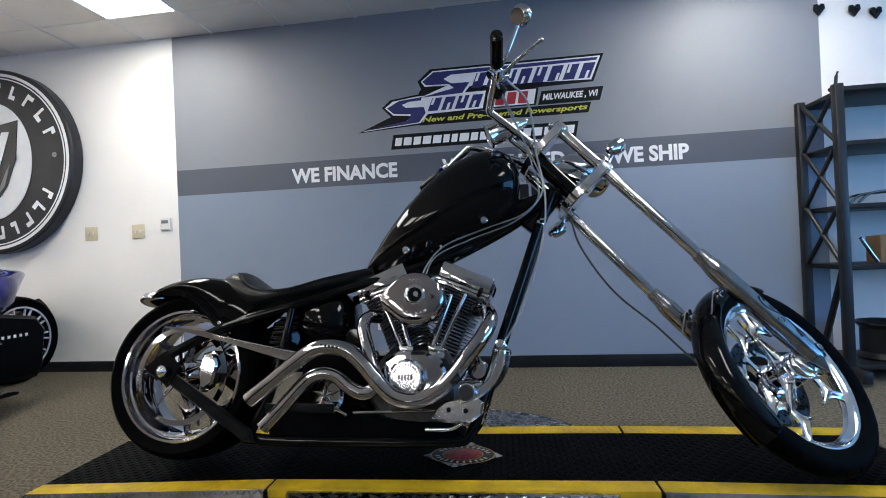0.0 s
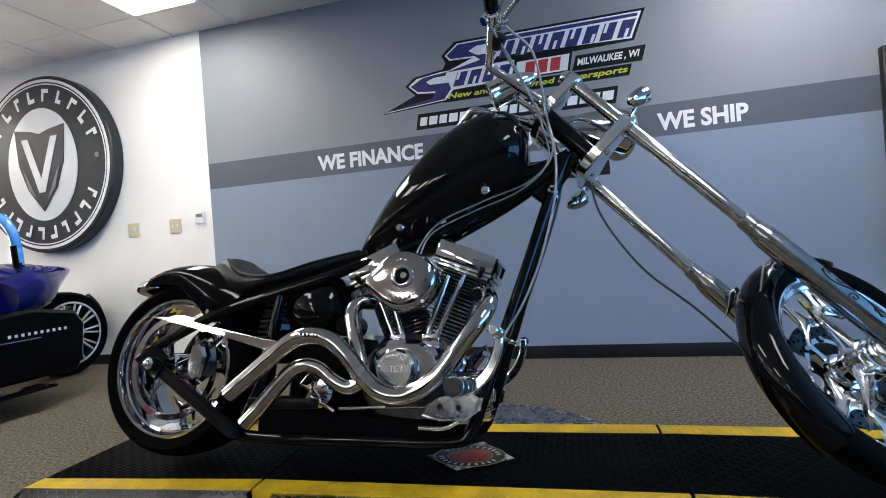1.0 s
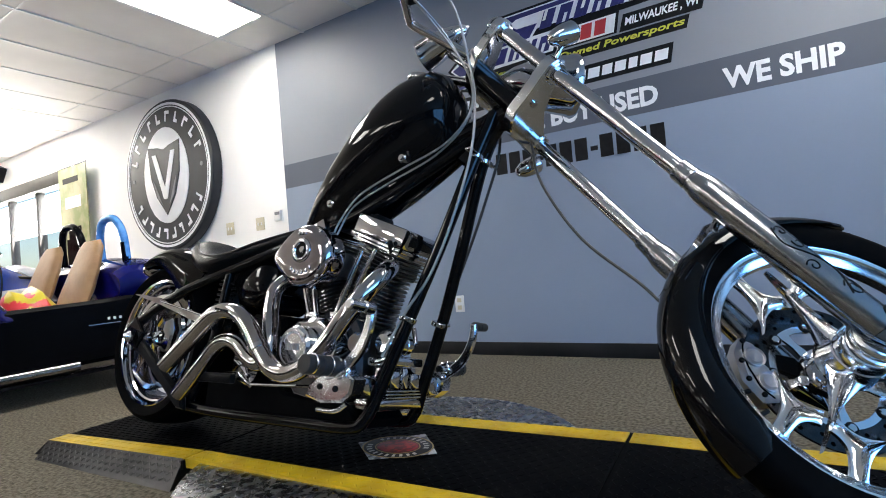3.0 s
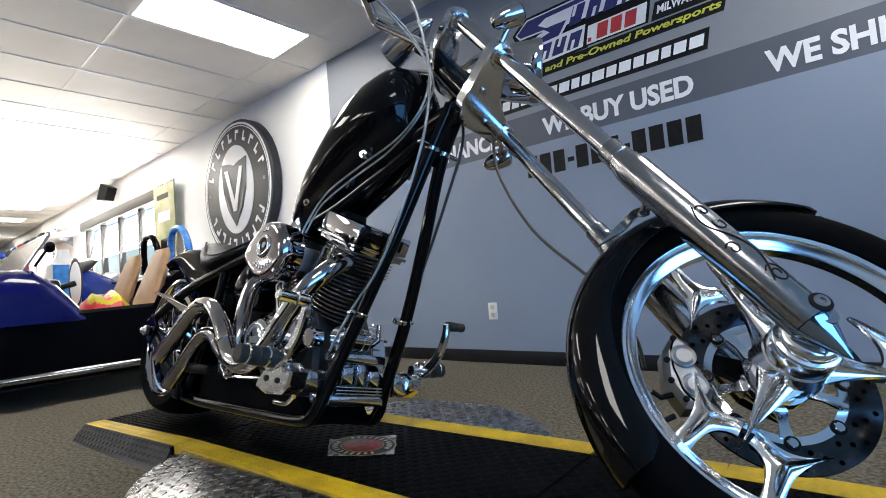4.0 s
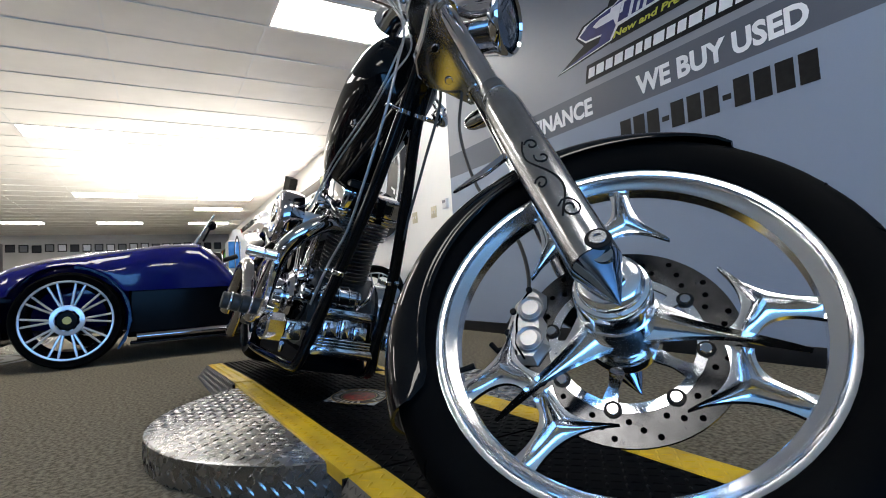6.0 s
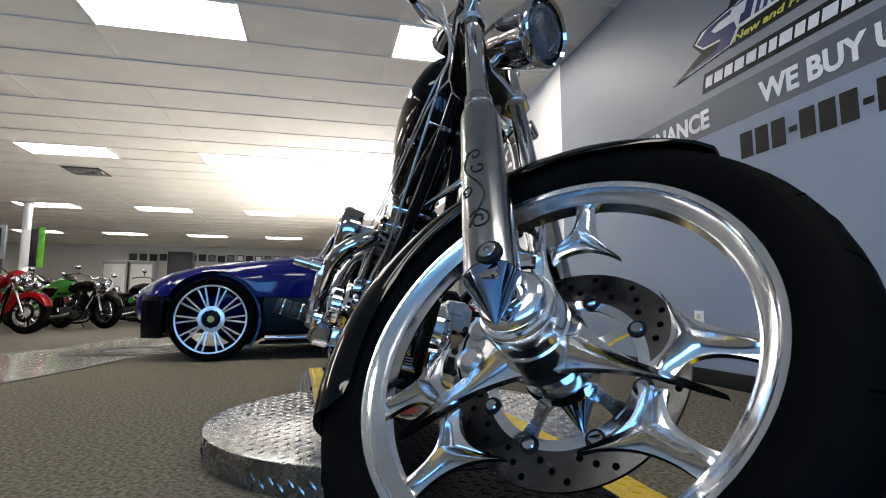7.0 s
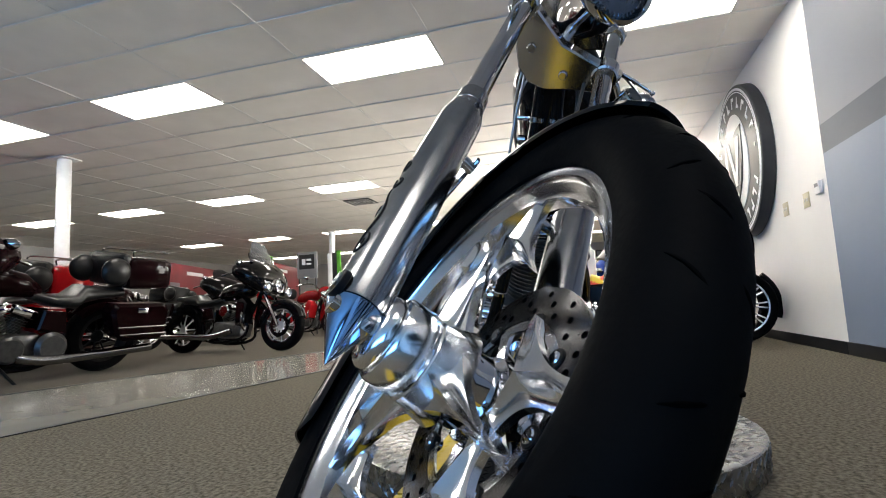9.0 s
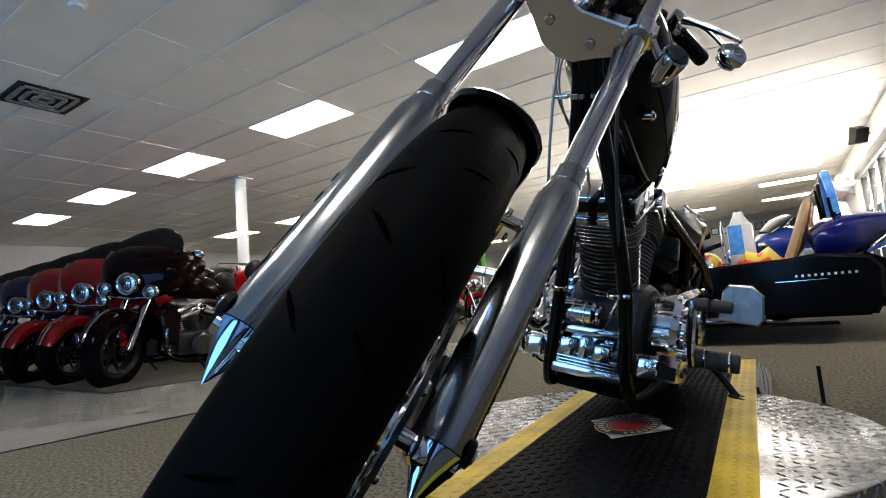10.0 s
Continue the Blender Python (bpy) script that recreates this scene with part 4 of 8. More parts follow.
def wheel(name, m, Rr, R, w, rw, turn, label, crown=0.42, face=-1, hub=0.045):
    hw, ri = rw / 2, Rr - (0.044 if Rr > 0.26 else 0.036)
    prof = [(Rr, -hw), (Rr - 0.003, -hw - 0.002), (Rr - 0.011, -hw - 0.001), (Rr - 0.014, -hw + 0.004), (Rr - 0.018, -hw * 0.80), (Rr - 0.024, -hw * 0.76), (Rr - 0.029, -hw * 0.55), (ri + 0.005, -hw * 0.42), (ri, -hw * 0.30)]
    prof = prof + [(r, -h) for r, h in prof[::-1]] + [(Rr - 0.004, hw * 0.8), (Rr - 0.03, 0.0) if Rr < 0.26 else (Rr - 0.012, 0.0), (Rr - 0.004, -hw * 0.8)]
    rim = part(name, S(lathe(prof, 88, True, 1)), WHEEL if Rr > 0.26 else CHROME, bike, label, at=m)
    part("tyre", lathe(tyre_profile(R, w, Rr - 0.004, crown), 72, True, 1), RUBBER, rim, "black rubber tyre", at=m)
    for k in range(3):
        a = turn + 2 * math.pi * k / 3
        part("spoke", S(*spear(ri * 0.935, a, hub, face * 0.010, 0.026), *barbed(ri, a, 1, 0.0, 0.016), *barbed(ri, a, -1, 0.0, 0.016)), WHEEL if Rr > 0.26 else CHROME_DARK, rim, "polished barbed wheel spoke", 24, at=m)
    part("hub", S(lathe([(0.014, -hw - 0.030), (hub * 0.62, -hw - 0.028), (hub * 0.70, -hw - 0.010), (hub, -hw + 0.002), (hub, -0.015), (hub * 1.15, 0), (hub, 0.015), (hub, hw), (hub * 0.7, hw + 0.02), (0.014, hw + 0.025)], 40, False, 1)), CHROME, rim, "chrome hub", at=m)
    return rim


RWM = pose(-1.010, 0, 0.333)
rear = wheel("rear_wheel", RWM, 0.244, 0.314, 0.240, 0.215, radians(40), "polished wide rear rim", 0.50)
part("brake_rotor", lathe([(0.164, -0.100), (0.184, -0.100), (0.184, -0.094), (0.164, -0.094)], 64, True, 1), CHROME, rear, at=RWM)
for a in [radians(20 + 72 * k) for k in range(5)]:
    part("rotor_arm", S(blade(0.03, 0.150, 0.014, 0.004, a, -0.113)), CHROME, rear, at=RWM)
part("drive_pulley", lathe([(0.125, 0.115), (0.165, 0.115), (0.165, 0.145), (0.125, 0.145)], 48, True, 1), CHROME, rear, at=RWM)
part("brake_caliper", S(plate([(-0.90, 0.27), (-0.855, 0.30), (-0.84, 0.37), (-0.86, 0.42), (-0.90, 0.41), (-0.915, 0.34)], -0.145, -0.085, 0.008, "xz")), CHROME, rear)


def fender(cx, cz, hw, spans, n_side=7, thick=0.004, crown=0.034):
    """A shell over a wheel; spans: angle, radius, radius of the lower edge of its sides, part of the width."""
    rings = []
    for a, r, low, f in spans:
        c, sn = math.cos(radians(a)), math.sin(radians(a))
        w = hw * f
        base = r - crown
        t0 = math.asin(min(1.0, max(0.0, (low - base) / crown)) ** (1 / 0.9))      # the cut stays on the crown's curve
        top = [(base + crown * math.sin(t) ** 0.9, -w * math.cos(t)) for t in [max(t0, 1e-4) + (math.pi - 2 * max(t0, 1e-4)) * k / n_side for k in range(n_side + 1)]]
        foot = min(low, base)
        side = [(foot + (base - foot) * q, w * (1 - 0.09 * (1 - q) ** 2)) for q in (0.0, 0.25, 0.5, 0.8)] if low < base - 1e-4 else [(top[0][0] - 1e-5 * (4 - q), -top[0][1]) for q in range(4)]
        prof = [(q, -y) for q, y in side] + top + side[::-1]
        loop = prof + [(q[0] - thick * 1.2, q[1] * 0.965) for q in prof[::-1]]
        rings.append([Vector((cx + r2 * c, y, cz + r2 * sn)) for r2, y in loop])
    return loft(rings)


def fill(spans, step=5):
    out = []
    for (a0, *p0), (a1, *p1) in zip(spans, spans[1:]):
        n = max(1, int(abs(a1 - a0) / step))
        for k in range(n):
            q = k / n
            out.append((a0 + (a1 - a0) * q, *[u + (v - u) * q for u, v in zip(p0, p1)]))
    return out + [spans[-1]]


part("rear_fender", fender(-1.015, 0.335, 0.140, fill([(120, 0.350, 0.340, 0.62), (117, 0.354, 0.332, 0.85), (110, 0.360, 0.318, 1.0), (93, 0.372, 0.300, 1.0), (72, 0.390, 0.250, 0.98), (55, 0.405, 0.225, 0.95), (40, 0.415, 0.235, 0.9)])), BLACK, bike)
tail = part("tail_light", S(*[([(x, y, z) for x, y, z in v], f) for v, f in [ball((-1.195, 0, 0.634), (0.070, 0.100, 0.036), 28, 16)]]), CHROME, bike, "chrome shell tail light with a dark red lens")
part("lens", ball((-1.222, 0, 0.628), (0.050, 0.085, 0.026), 24, 14), RED_GLASS, tail)
for k in range(2):
    part("fender_bolt", disc_bar((-0.845 - 0.02 * k, -0.142, 0.52 - 0.035 * k), (-0.845 - 0.02 * k, -0.150, 0.52 - 0.035 * k), 0.008, 10, 0.002), CHROME, bike)

# seat
rings = []
for x, zt, zb, w in ((-0.905, 0.690, 0.660, 0.055), (-0.895, 0.706, 0.640, 0.085), (-0.86, 0.726, 0.610, 0.112), (-0.815, 0.734, 0.585, 0.128), (-0.775, 0.716, 0.572, 0.140), (-0.735, 0.680, 0.568, 0.150), (-0.69, 0.655, 0.580, 0.156), (-0.63, 0.650, 0.597, 0.152), (-0.56, 0.664, 0.613, 0.138), (-0.48, 0.690, 0.635, 0.112), (-0.40, 0.714, 0.66, 0.085), (-0.33, 0.730, 0.69, 0.064), (-0.29, 0.732, 0.705, 0.05)):
    ring = []
    for k in range(22):
        t = 2 * math.pi * k / 22
        c, sn = math.cos(t), math.sin(t)
        y = w * math.copysign(abs(c) ** 0.8, c)
        dish = (0.020 if -0.80 < x < -0.5 else 0.004) * (1 - (y / w) ** 2)
        z = (zt + zb) / 2 + (zt - zb) / 2 * math.copysign(abs(sn) ** 0.75, sn) - (dish if sn > 0 else 0)
        ring.append(Vector((x, y, z)))
    rings.append(ring)
seat = part("seat", loft(rings), LEATHER, bike, "black leather solo seat with a raised back")
part("piping", tube(spline([(-0.80, -0.118, 0.712), (-0.72, -0.15, 0.652), (-0.60, -0.147, 0.638), (-0.46, -0.105, 0.682), (-0.31, -0.055, 0.722)], 5), 0.004, 8), LEATHER, seat)

# tank
rings = []
for x, zb, zt, w in ((-0.325, 0.712, 0.732, 0.018), (-0.300, 0.704, 0.775, 0.042), (-0.255, 0.700, 0.843, 0.068), (-0.215, 0.701, 0.896, 0.088), (-0.155, 0.704, 0.968, 0.110), (-0.09, 0.718, 1.030, 0.126), (-0.02, 0.748, 1.085, 0.138), (0.05, 0.782, 1.126, 0.145), (0.11, 0.812, 1.150, 0.147), (0.165, 0.838, 1.160, 0.143), (0.215, 0.864, 1.157, 0.134), (0.25, 0.892, 1.136, 0.117), (0.272, 0.93, 1.10, 0.092), (0.285, 0.98, 1.06, 0.05)):
    rise = min(1.0, max(0.0, (x + 0.30) / 0.30))
    zb, zt = zb + 0.010 * rise, zt + 0.030 * rise
    ring = []
    for k in range(28):
        t = 2 * math.pi * k / 28
        c, sn = math.cos(t), math.sin(t)
        belly = 1.0 - 0.40 * max(0, -sn) - 0.12 * max(0, sn)
        ring.append(Vector((x, w * belly * math.copysign(abs(c) ** 0.86, c), (zb + zt) / 2 + (zt - zb) / 2 * math.copysign(abs(sn) ** 0.9, sn))))
    rings.append(ring)
tank = part("fuel_tank", loft(rings), BLACK, bike, "gloss black stretched fuel tank", 50)
for x, z, y in ((0.148, 0.880, 0.098), (-0.150, 0.785, 0.080)):
    for s in (-1, 1):
        part("tank_bolt", S(disc_bar((x, s * (y - 0.02), z), (x, s * (y + 0.010), z), 0.015, 18, 0.004), disc_bar((x, s * (y + 0.010), z), (x, s * (y + 0.015), z), 0.007, 6)), CHROME, tank)
part("filler_cap", disc_bar((0.14, 0, 1.152), (0.13, 0, 1.168), 0.034, 28, 0.005), CHROME, tank)
part("ignition_panel", box(-0.15, 0.02, -0.045, 0.045, 0.70, 0.745, 0.012), BLACK_SATIN, bike)

# oil tank and covers behind the engine
part("oil_tank", S(plate([(-0.565, 0.60), (-0.52, 0.615), (-0.40, 0.635), (-0.365, 0.60), (-0.352, 0.50), (-0.372, 0.45), (-0.50, 0.43), (-0.56, 0.47), (-0.60, 0.53)], -0.118, 0.118, 0.045, "xz")), BLACK, bike, "gloss black oil tank", 80)
part("chain_cover", S(plate([(-0.66, 0.52), (-0.58, 0.56), (-0.55, 0.46), (-0.60, 0.34), (-0.66, 0.36)], -0.105, 0.105, 0.02, "xz")), BLACK, bike)
for k in range(7):
    part("oil_tank_fin", box(-0.66 + 0.004 * k, -0.59 + 0.008 * k, -0.117, -0.105, 0.425 + 0.018 * k, 0.433 + 0.018 * k, 0.002), BLACK_SATIN, bike)

# engine
eng = part("crankcase", S(plate([(-0.27, 0.235), (-0.255, 0.36), (-0.20, 0.415), (-0.105, 0.43), (0.0, 0.415), (0.04, 0.34), (0.045, 0.24), (0.01, 0.175), (-0.10, 0.15), (-0.22, 0.175)], -0.105, 0.115, 0.014, "xz")), CAST_DARK, bike, "dark engine case")
part("gear_case", plate([(-0.225, 0.30), (-0.205, 0.375), (-0.155, 0.405), (-0.06, 0.405), (-0.005, 0.375), (0.02, 0.32), (0.0, 0.27), (-0.06, 0.235), (-0.17, 0.235)], -0.168, -0.104, 0.012, "xz"), CHROME, eng, "polished gear case cover")
cam_cover = part("cam_cover", disc_bar((-0.118, -0.166, 0.318), (-0.118, -0.212, 0.318), 0.062, 48, 0.008), POLISHED, eng, "round brushed cam cover")
part("ring", lathe([(0.050, 0), (0.054, 0), (0.054, 0.002), (0.050, 0.002)], 40, True), CAST, cam_cover, at=Matrix.Translation((-0.118, -0.2115, 0.318)) @ Matrix.Rotation(radians(90), 4, "X"))
for k in range(5):
    part("bar", box(-0.143 + 0.0105 * k, -0.136 + 0.0105 * k, -0.2145, -0.212, 0.310, 0.328), CAST, cam_cover)
part("cover_arc", S(*[box(-0.118 + 0.042 * math.cos(a) - 0.003, -0.118 + 0.042 * math.cos(a) + 0.003, -0.2135, -0.212, 0.318 + 0.042 * math.sin(a) - 0.004, 0.318 + 0.042 * math.sin(a) + 0.004) for a in [radians(25 + 13 * k) for k in range(11)]]), CAST, cam_cover)
for a in (35, 155, 275):
    part("screw", disc_bar((-0.118 + 0.056 * math.cos(radians(a)), -0.212, 0.318 + 0.056 * math.sin(radians(a))), (-0.118 + 0.056 * math.cos(radians(a)), -0.216, 0.318 + 0.056 * math.sin(radians(a))), 0.005, 10, 0.001), CHROME, cam_cover)

for sgn, nm in ((-1, "rear"), (1, "front")):
    am = Matrix.Translation(CR) @ Matrix.Rotation(radians(22.5 * sgn), 4, "Y")
    prof = [(0.05, 0.125)]
    for k in range(12):
        z = 0.142 + 0.0128 * k
        prof += [(0.058, z), (0.085, z + 0.001), (0.085, z + 0.0038), (0.058, z + 0.0048)]
    prof += [(0.05, 0.30)]
    cyl = part("cylinder", lathe(prof, 44), BLACK_FIN, bike, "black finned cylinder", 30, at=am)
    part("fin_edge", S(*[lathe([(0.0852, 0.1428 + 0.0128 * k), (0.0862, 0.1432 + 0.0128 * k), (0.0862, 0.1454 + 0.0128 * k), (0.0852, 0.1458 + 0.0128 * k)], 44, True) for k in range(12)]), SATIN, cyl, "bright machined fin edges", 30, at=am)

    def squircle(a, b):
        return [(a * math.copysign(abs(math.cos(t)) ** 0.55, math.cos(t)), b * math.copysign(abs(math.sin(t)) ** 0.55, math.sin(t))) for t in [2 * math.pi * q / 32 for q in range(32)]]
    fins, edges = Shape(), Shape()
    for k in range(6):
        z, a = 0.300 + 0.0112 * k, 0.090 + 0.002 * k
        part("head_fin", plate(squircle(a, 0.092), z, z + 0.0036, 0.001), BLACK_FIN, cyl, at=am)
        edges.add(plate(squircle(a + 0.0008, 0.0928), z + 0.0008, z + 0.0028, 0.0005))
    fins.add(box(-0.068, 0.068, -0.072, 0.072, 0.292, 0.362, 0.01))
    head = part("cylinder_head", fins, BLACK_FIN, cyl, "black finned cylinder head", 30, at=am)
    part("fin_edge", edges, SATIN, cyl, "bright machined fin edges", 30, at=am)
    part("rocker_base", S(box(-0.094, 0.094, -0.096, 0.092, 0.360, 0.372, 0.002), box(-0.102, 0.102, -0.105, 0.101, 0.372, 0.383, 0.002)), CHROME, cyl, at=am)
    part("rocker_box", box(-0.099, 0.099, -0.102, 0.098, 0.3845, 0.443, 0.005), CHROME, cyl, "plain chrome rocker box", at=am)
    part("end_recess", box(0.0975, 0.0995, -0.070, 0.066, 0.396, 0.432, 0.004) if sgn > 0 else box(-0.0995, -0.0975, -0.070, 0.066, 0.396, 0.432, 0.004), BLACK, cyl, at=am)
    for x, y in ((-0.08, -0.106), (0.08, -0.106)):
        part("screw", disc_bar((x, -0.102, 0.3775), (x, -0.109, 0.3775), 0.005, 10, 0.001), SATIN, cyl, at=am)
    for q in (-1, 1):
        bx = CR.x + sgn * 0.050 + q * 0.014
        tx = CR.x + sgn * 0.132 + q * 0.026
        part("pushrod_tube", S(tube([(bx, -0.128, 0.405), (bx + (tx - bx) * 0.45, -0.121, 0.50), (tx, -0.110, 0.605)], [0.0105, 0.0100, 0.0072], 12), disc_bar((bx, -0.128, 0.398), (bx + (tx - bx) * 0.1, -0.127, 0.42), 0.015, 14, 0.002)), CHROME, eng)
    part("lifter_block", S(box(CR.x + sgn * 0.050 - 0.034, CR.x + sgn * 0.050 + 0.034, -0.150, -0.095, 0.375, 0.402, 0.005), box(CR.x + sgn * 0.052 - 0.026, CR.x + sgn * 0.052 + 0.026, -0.145, -0.100, 0.402, 0.425, 0.006)), CHROME, eng)
    part("spark_plug", S(tube([(CR.x + sgn * 0.20, -0.085, 0.60), (CR.x + sgn * 0.215, -0.12, 0.62)], [0.011, 0.008], 10)), BLACK_SATIN, eng)

part("timing_cover", disc_bar((0.052, -0.105, 0.335), (0.052, -0.145, 0.335), 0.03, 24, 0.006), CHROME, eng)
oil = part("oil_filter", S(disc_bar((0.115, -0.100, 0.338), (0.115, 0.012, 0.338), 0.033, 28, 0.008), disc_bar((0.115, 0.012, 0.338), (0.115, 0.026, 0.338), 0.024, 20, 0.004)), CHROME, eng, "chrome oil filter lying across the engine front")
for k in range(3):
    part("ring", S(disc_bar((0.115, -0.088 + 0.034 * k, 0.338), (0.115, -0.080 + 0.034 * k, 0.338), 0.0355, 26, 0.002)), POLISHED, oil)
part("filter_mount", S(box(0.05, 0.10, -0.05, 0.02, 0.305, 0.36, 0.008), tube([(0.09, 0.03, 0.31), (0.12, 0.055, 0.345), (0.10, 0.07, 0.39)], 0.008, 10)), CHROME_DARK, oil)
reg = part("regulator", S(box(0.075, 0.105, -0.085, 0.085, 0.188, 0.272, 0.004)), CHROME_DARK, bike, "chrome regulator between the front tubes")
for y0_, y1_, z1_ in ((-0.078, -0.034, 0.262), (-0.022, 0.006, 0.272), (0.020, 0.064, 0.255)):
    part("regulator_block", S(box(0.1055, 0.136, y0_, y1_, 0.212, z1_, 0.007)), POLISHED, reg)
for k in range(3):
    part("rib", S(box(0.1055, 0.128, -0.084, 0.084, 0.186 + 0.009 * k, 0.191 + 0.009 * k, 0.001)), POLISHED, reg)
part("front_mount", S(box(0.03, 0.12, -0.10, 0.10, 0.155, 0.185, 0.005), box(0.05, 0.13, -0.085, 0.085, 0.275, 0.30, 0.005)), POLISHED, bike)
part("gearbox", S(plate([(-0.54, 0.22), (-0.53, 0.38), (-0.45, 0.43), (-0.30, 0.42), (-0.265, 0.30), (-0.29, 0.20), (-0.40, 0.165)], -0.10, 0.11, 0.014, "xz")), DULL_BLACK, bike)
gc = part("gearbox_cover", S(disc_bar((-0.418, -0.098, 0.258), (-0.418, -0.140, 0.258), 0.062, 36, 0.010)), CHROME, bike, "round chrome clutch release cover")
part("star", S(*[([(x - 0.418, y - 0.142, z + 0.258) for x, y, z in v], f) for v, f in [blade(0.004, 0.056, 0.015, 0.009, radians(90 + 72 * k), 0) for k in range(5)]]), CHROME, gc)
part("clutch_arm", tube(spline([(-0.418, -0.15, 0.235), (-0.37, -0.165, 0.215), (-0.33, -0.165, 0.195)], 4), 0.006, 10), CHROME, bike)
part("starter", S(disc_bar((-0.33, 0.0, 0.46), (-0.33, -0.12, 0.46), 0.036, 24, 0.008)), BLACK, bike)
pr = [(-0.105 + 0.115 * math.cos(a), 0.30 + 0.115 * math.sin(a)) for a in [radians(-90 + 15 * k) for k in range(13)]] + [(-0.46 + 0.125 * math.cos(a), 0.30 + 0.125 * math.sin(a)) for a in [radians(90 + 15 * k) for k in range(13)]]
prim = part("primary_cover", plate(pr, 0.118, 0.205, 0.018, "xz"), POLISHED, bike, "polished primary drive cover")
part("derby_cover", disc_bar((-0.46, 0.203, 0.30), (-0.46, 0.222, 0.30), 0.075, 36, 0.006), CHROME, prim)
part("inspection_cover", disc_bar((-0.105, 0.203, 0.30), (-0.105, 0.228, 0.30), 0.082, 36, 0.008), CHROME, prim)
for k in range(9):
    part("cover_screw", disc_bar((pr[k * 3 - 1][0] * 0.97 - 0.008, 0.200, pr[k * 3 - 1][1] * 0.97 + 0.009), (pr[k * 3 - 1][0] * 0.97 - 0.008, 0.209, pr[k * 3 - 1][1] * 0.97 + 0.009), 0.006, 8), CHROME, prim)

# air cleaner: a teardrop shell with a dished middle
tear = []
for k in range(48):
    a = 2 * math.pi * k / 48
    x, z = 0.104 * math.cos(a), 0.093 * math.sin(a)
    if math.cos(a) < 0:
        q = -math.cos(a)
        x *= 1.0 + 0.22 * q ** 5
        z *= 1.0 - 0.22 * q ** 3
    tear.append((x, z))
rings = []
for d, f, g in ((0.0, 0.97, 0.97), (0.040, 1.0, 1.0), (0.052, 0.995, 0.995), (0.062, 0.972, 0.97), (0.069, 0.93, 0.925), (0.0735, 0.86, 0.85), (0.0755, 0.76, 0.74), (0.0765, 0.60, 0.58), (0.0768, 0.42, 0.40)):
    rings.append([Vector((-0.084 + x * f, -0.172 - d, 0.576 + z * g)) for x, z in tear])
air = part("air_cleaner", loft(rings), CHROME_DARK, bike, "chrome teardrop air cleaner cover, dark reflections in its colour", 50)
ax = Matrix.Translation((-0.080, -0.2487, 0.588)) @ Matrix.Rotation(radians(90), 4, "X")
part("bezel", lathe([(0.037, -0.003), (0.035, 0.003), (0.030, 0.006), (0.025, 0.006), (0.0215, 0.002), (0.0205, -0.003)], 40), CHROME, air, at=ax)
part("recess", disc_bar((0, 0, -0.002), (0, 0, 0.001), 0.0212, 30), BLACK, air, at=ax)
part("centre_bolt", S(disc_bar((0.004, 0.002, 0.0), (0.004, 0.002, 0.005), 0.011, 6, 0.002)), CHROME, air, at=ax)
for k in range(3):
    part("bar", box(-0.098 + 0.012 * k, -0.090 + 0.012 * k, -0.2505, -0.2475, 0.634, 0.643, 0.001), SATIN, air)
for k in range(6):
    a = radians(-128 + 15 * k)
    part("bar", box(-0.080 + 0.062 * math.cos(a) - 0.0042, -0.080 + 0.062 * math.cos(a) + 0.0042, -0.2505, -0.2470, 0.586 + 0.062 * math.sin(a) - 0.006, 0.586 + 0.062 * math.sin(a) + 0.006, 0.001), SATIN, air)
for x, z in ((-0.186, 0.578), (-0.020, 0.640), (-0.020, 0.512)):
    part("screw", disc_bar((x, -0.236, z), (x, -0.2435, z), 0.0065, 12, 0.002), SATIN, air)
part("carburettor", S(box(-0.145, -0.045, -0.175, -0.06, 0.53, 0.61, 0.012), tube([(-0.095, -0.08, 0.565), (-0.095, -0.01, 0.565)], 0.024)), CAST, bike)
part("manifold", S(tube(spline([(-0.19, 0, 0.575), (-0.095, -0.02, 0.565), (0.0, 0, 0.575)], 5), 0.02)), CAST, bike)

# exhaust
P1 = [(0.112, -0.085, 0.552), (0.150, -0.13, 0.545), (0.166, -0.19, 0.505), (0.146, -0.232, 0.452), (0.098, -0.246, 0.388), (0.050, -0.25, 0.326), (-0.005, -0.252, 0.275), (-0.075, -0.253, 0.246), (-0.145, -0.254, 0.258), (-0.200, -0.255, 0.305), (-0.250, -0.257, 0.363), (-0.302, -0.26, 0.406), (-0.362, -0.262, 0.420), (-0.425, -0.264, 0.408), (-0.500, -0.266, 0.355), (-0.575, -0.268, 0.295), (-0.635, -0.27, 0.248)]
P2 = [(-0.245, -0.080, 0.535), (-0.276, -0.120, 0.530), (-0.284, -0.155, 0.495), (-0.266, -0.178, 0.440), (-0.246, -0.192, 0.385), (-0.226, -0.204, 0.325), (-0.226, -0.208, 0.285), (-0.262, -0.212, 0.268), (-0.312, -0.214, 0.290), (-0.352, -0.218, 0.322), (-0.398, -0.222, 0.334), (-0.445, -0.226, 0.318), (-0.500, -0.23, 0.262), (-0.548, -0.234, 0.208), (-0.595, -0.238, 0.160)]
for pts, r in ((P1, 0.0262), (P2, 0.0240)):
    pipe = part("exhaust_pipe", tube(spline(pts, 6), r, 22, True, True), PIPE_CHROME, bike, "curved chrome exhaust pipe", 60)
    a, b = Vector(pts[9 if r > 0.025 else 6]), Vector(pts[10 if r > 0.025 else 7])
    part("clamp", disc_bar(a, a.lerp(b, 0.22), r + 0.0025, 22, 0.0015), CHROME, pipe)
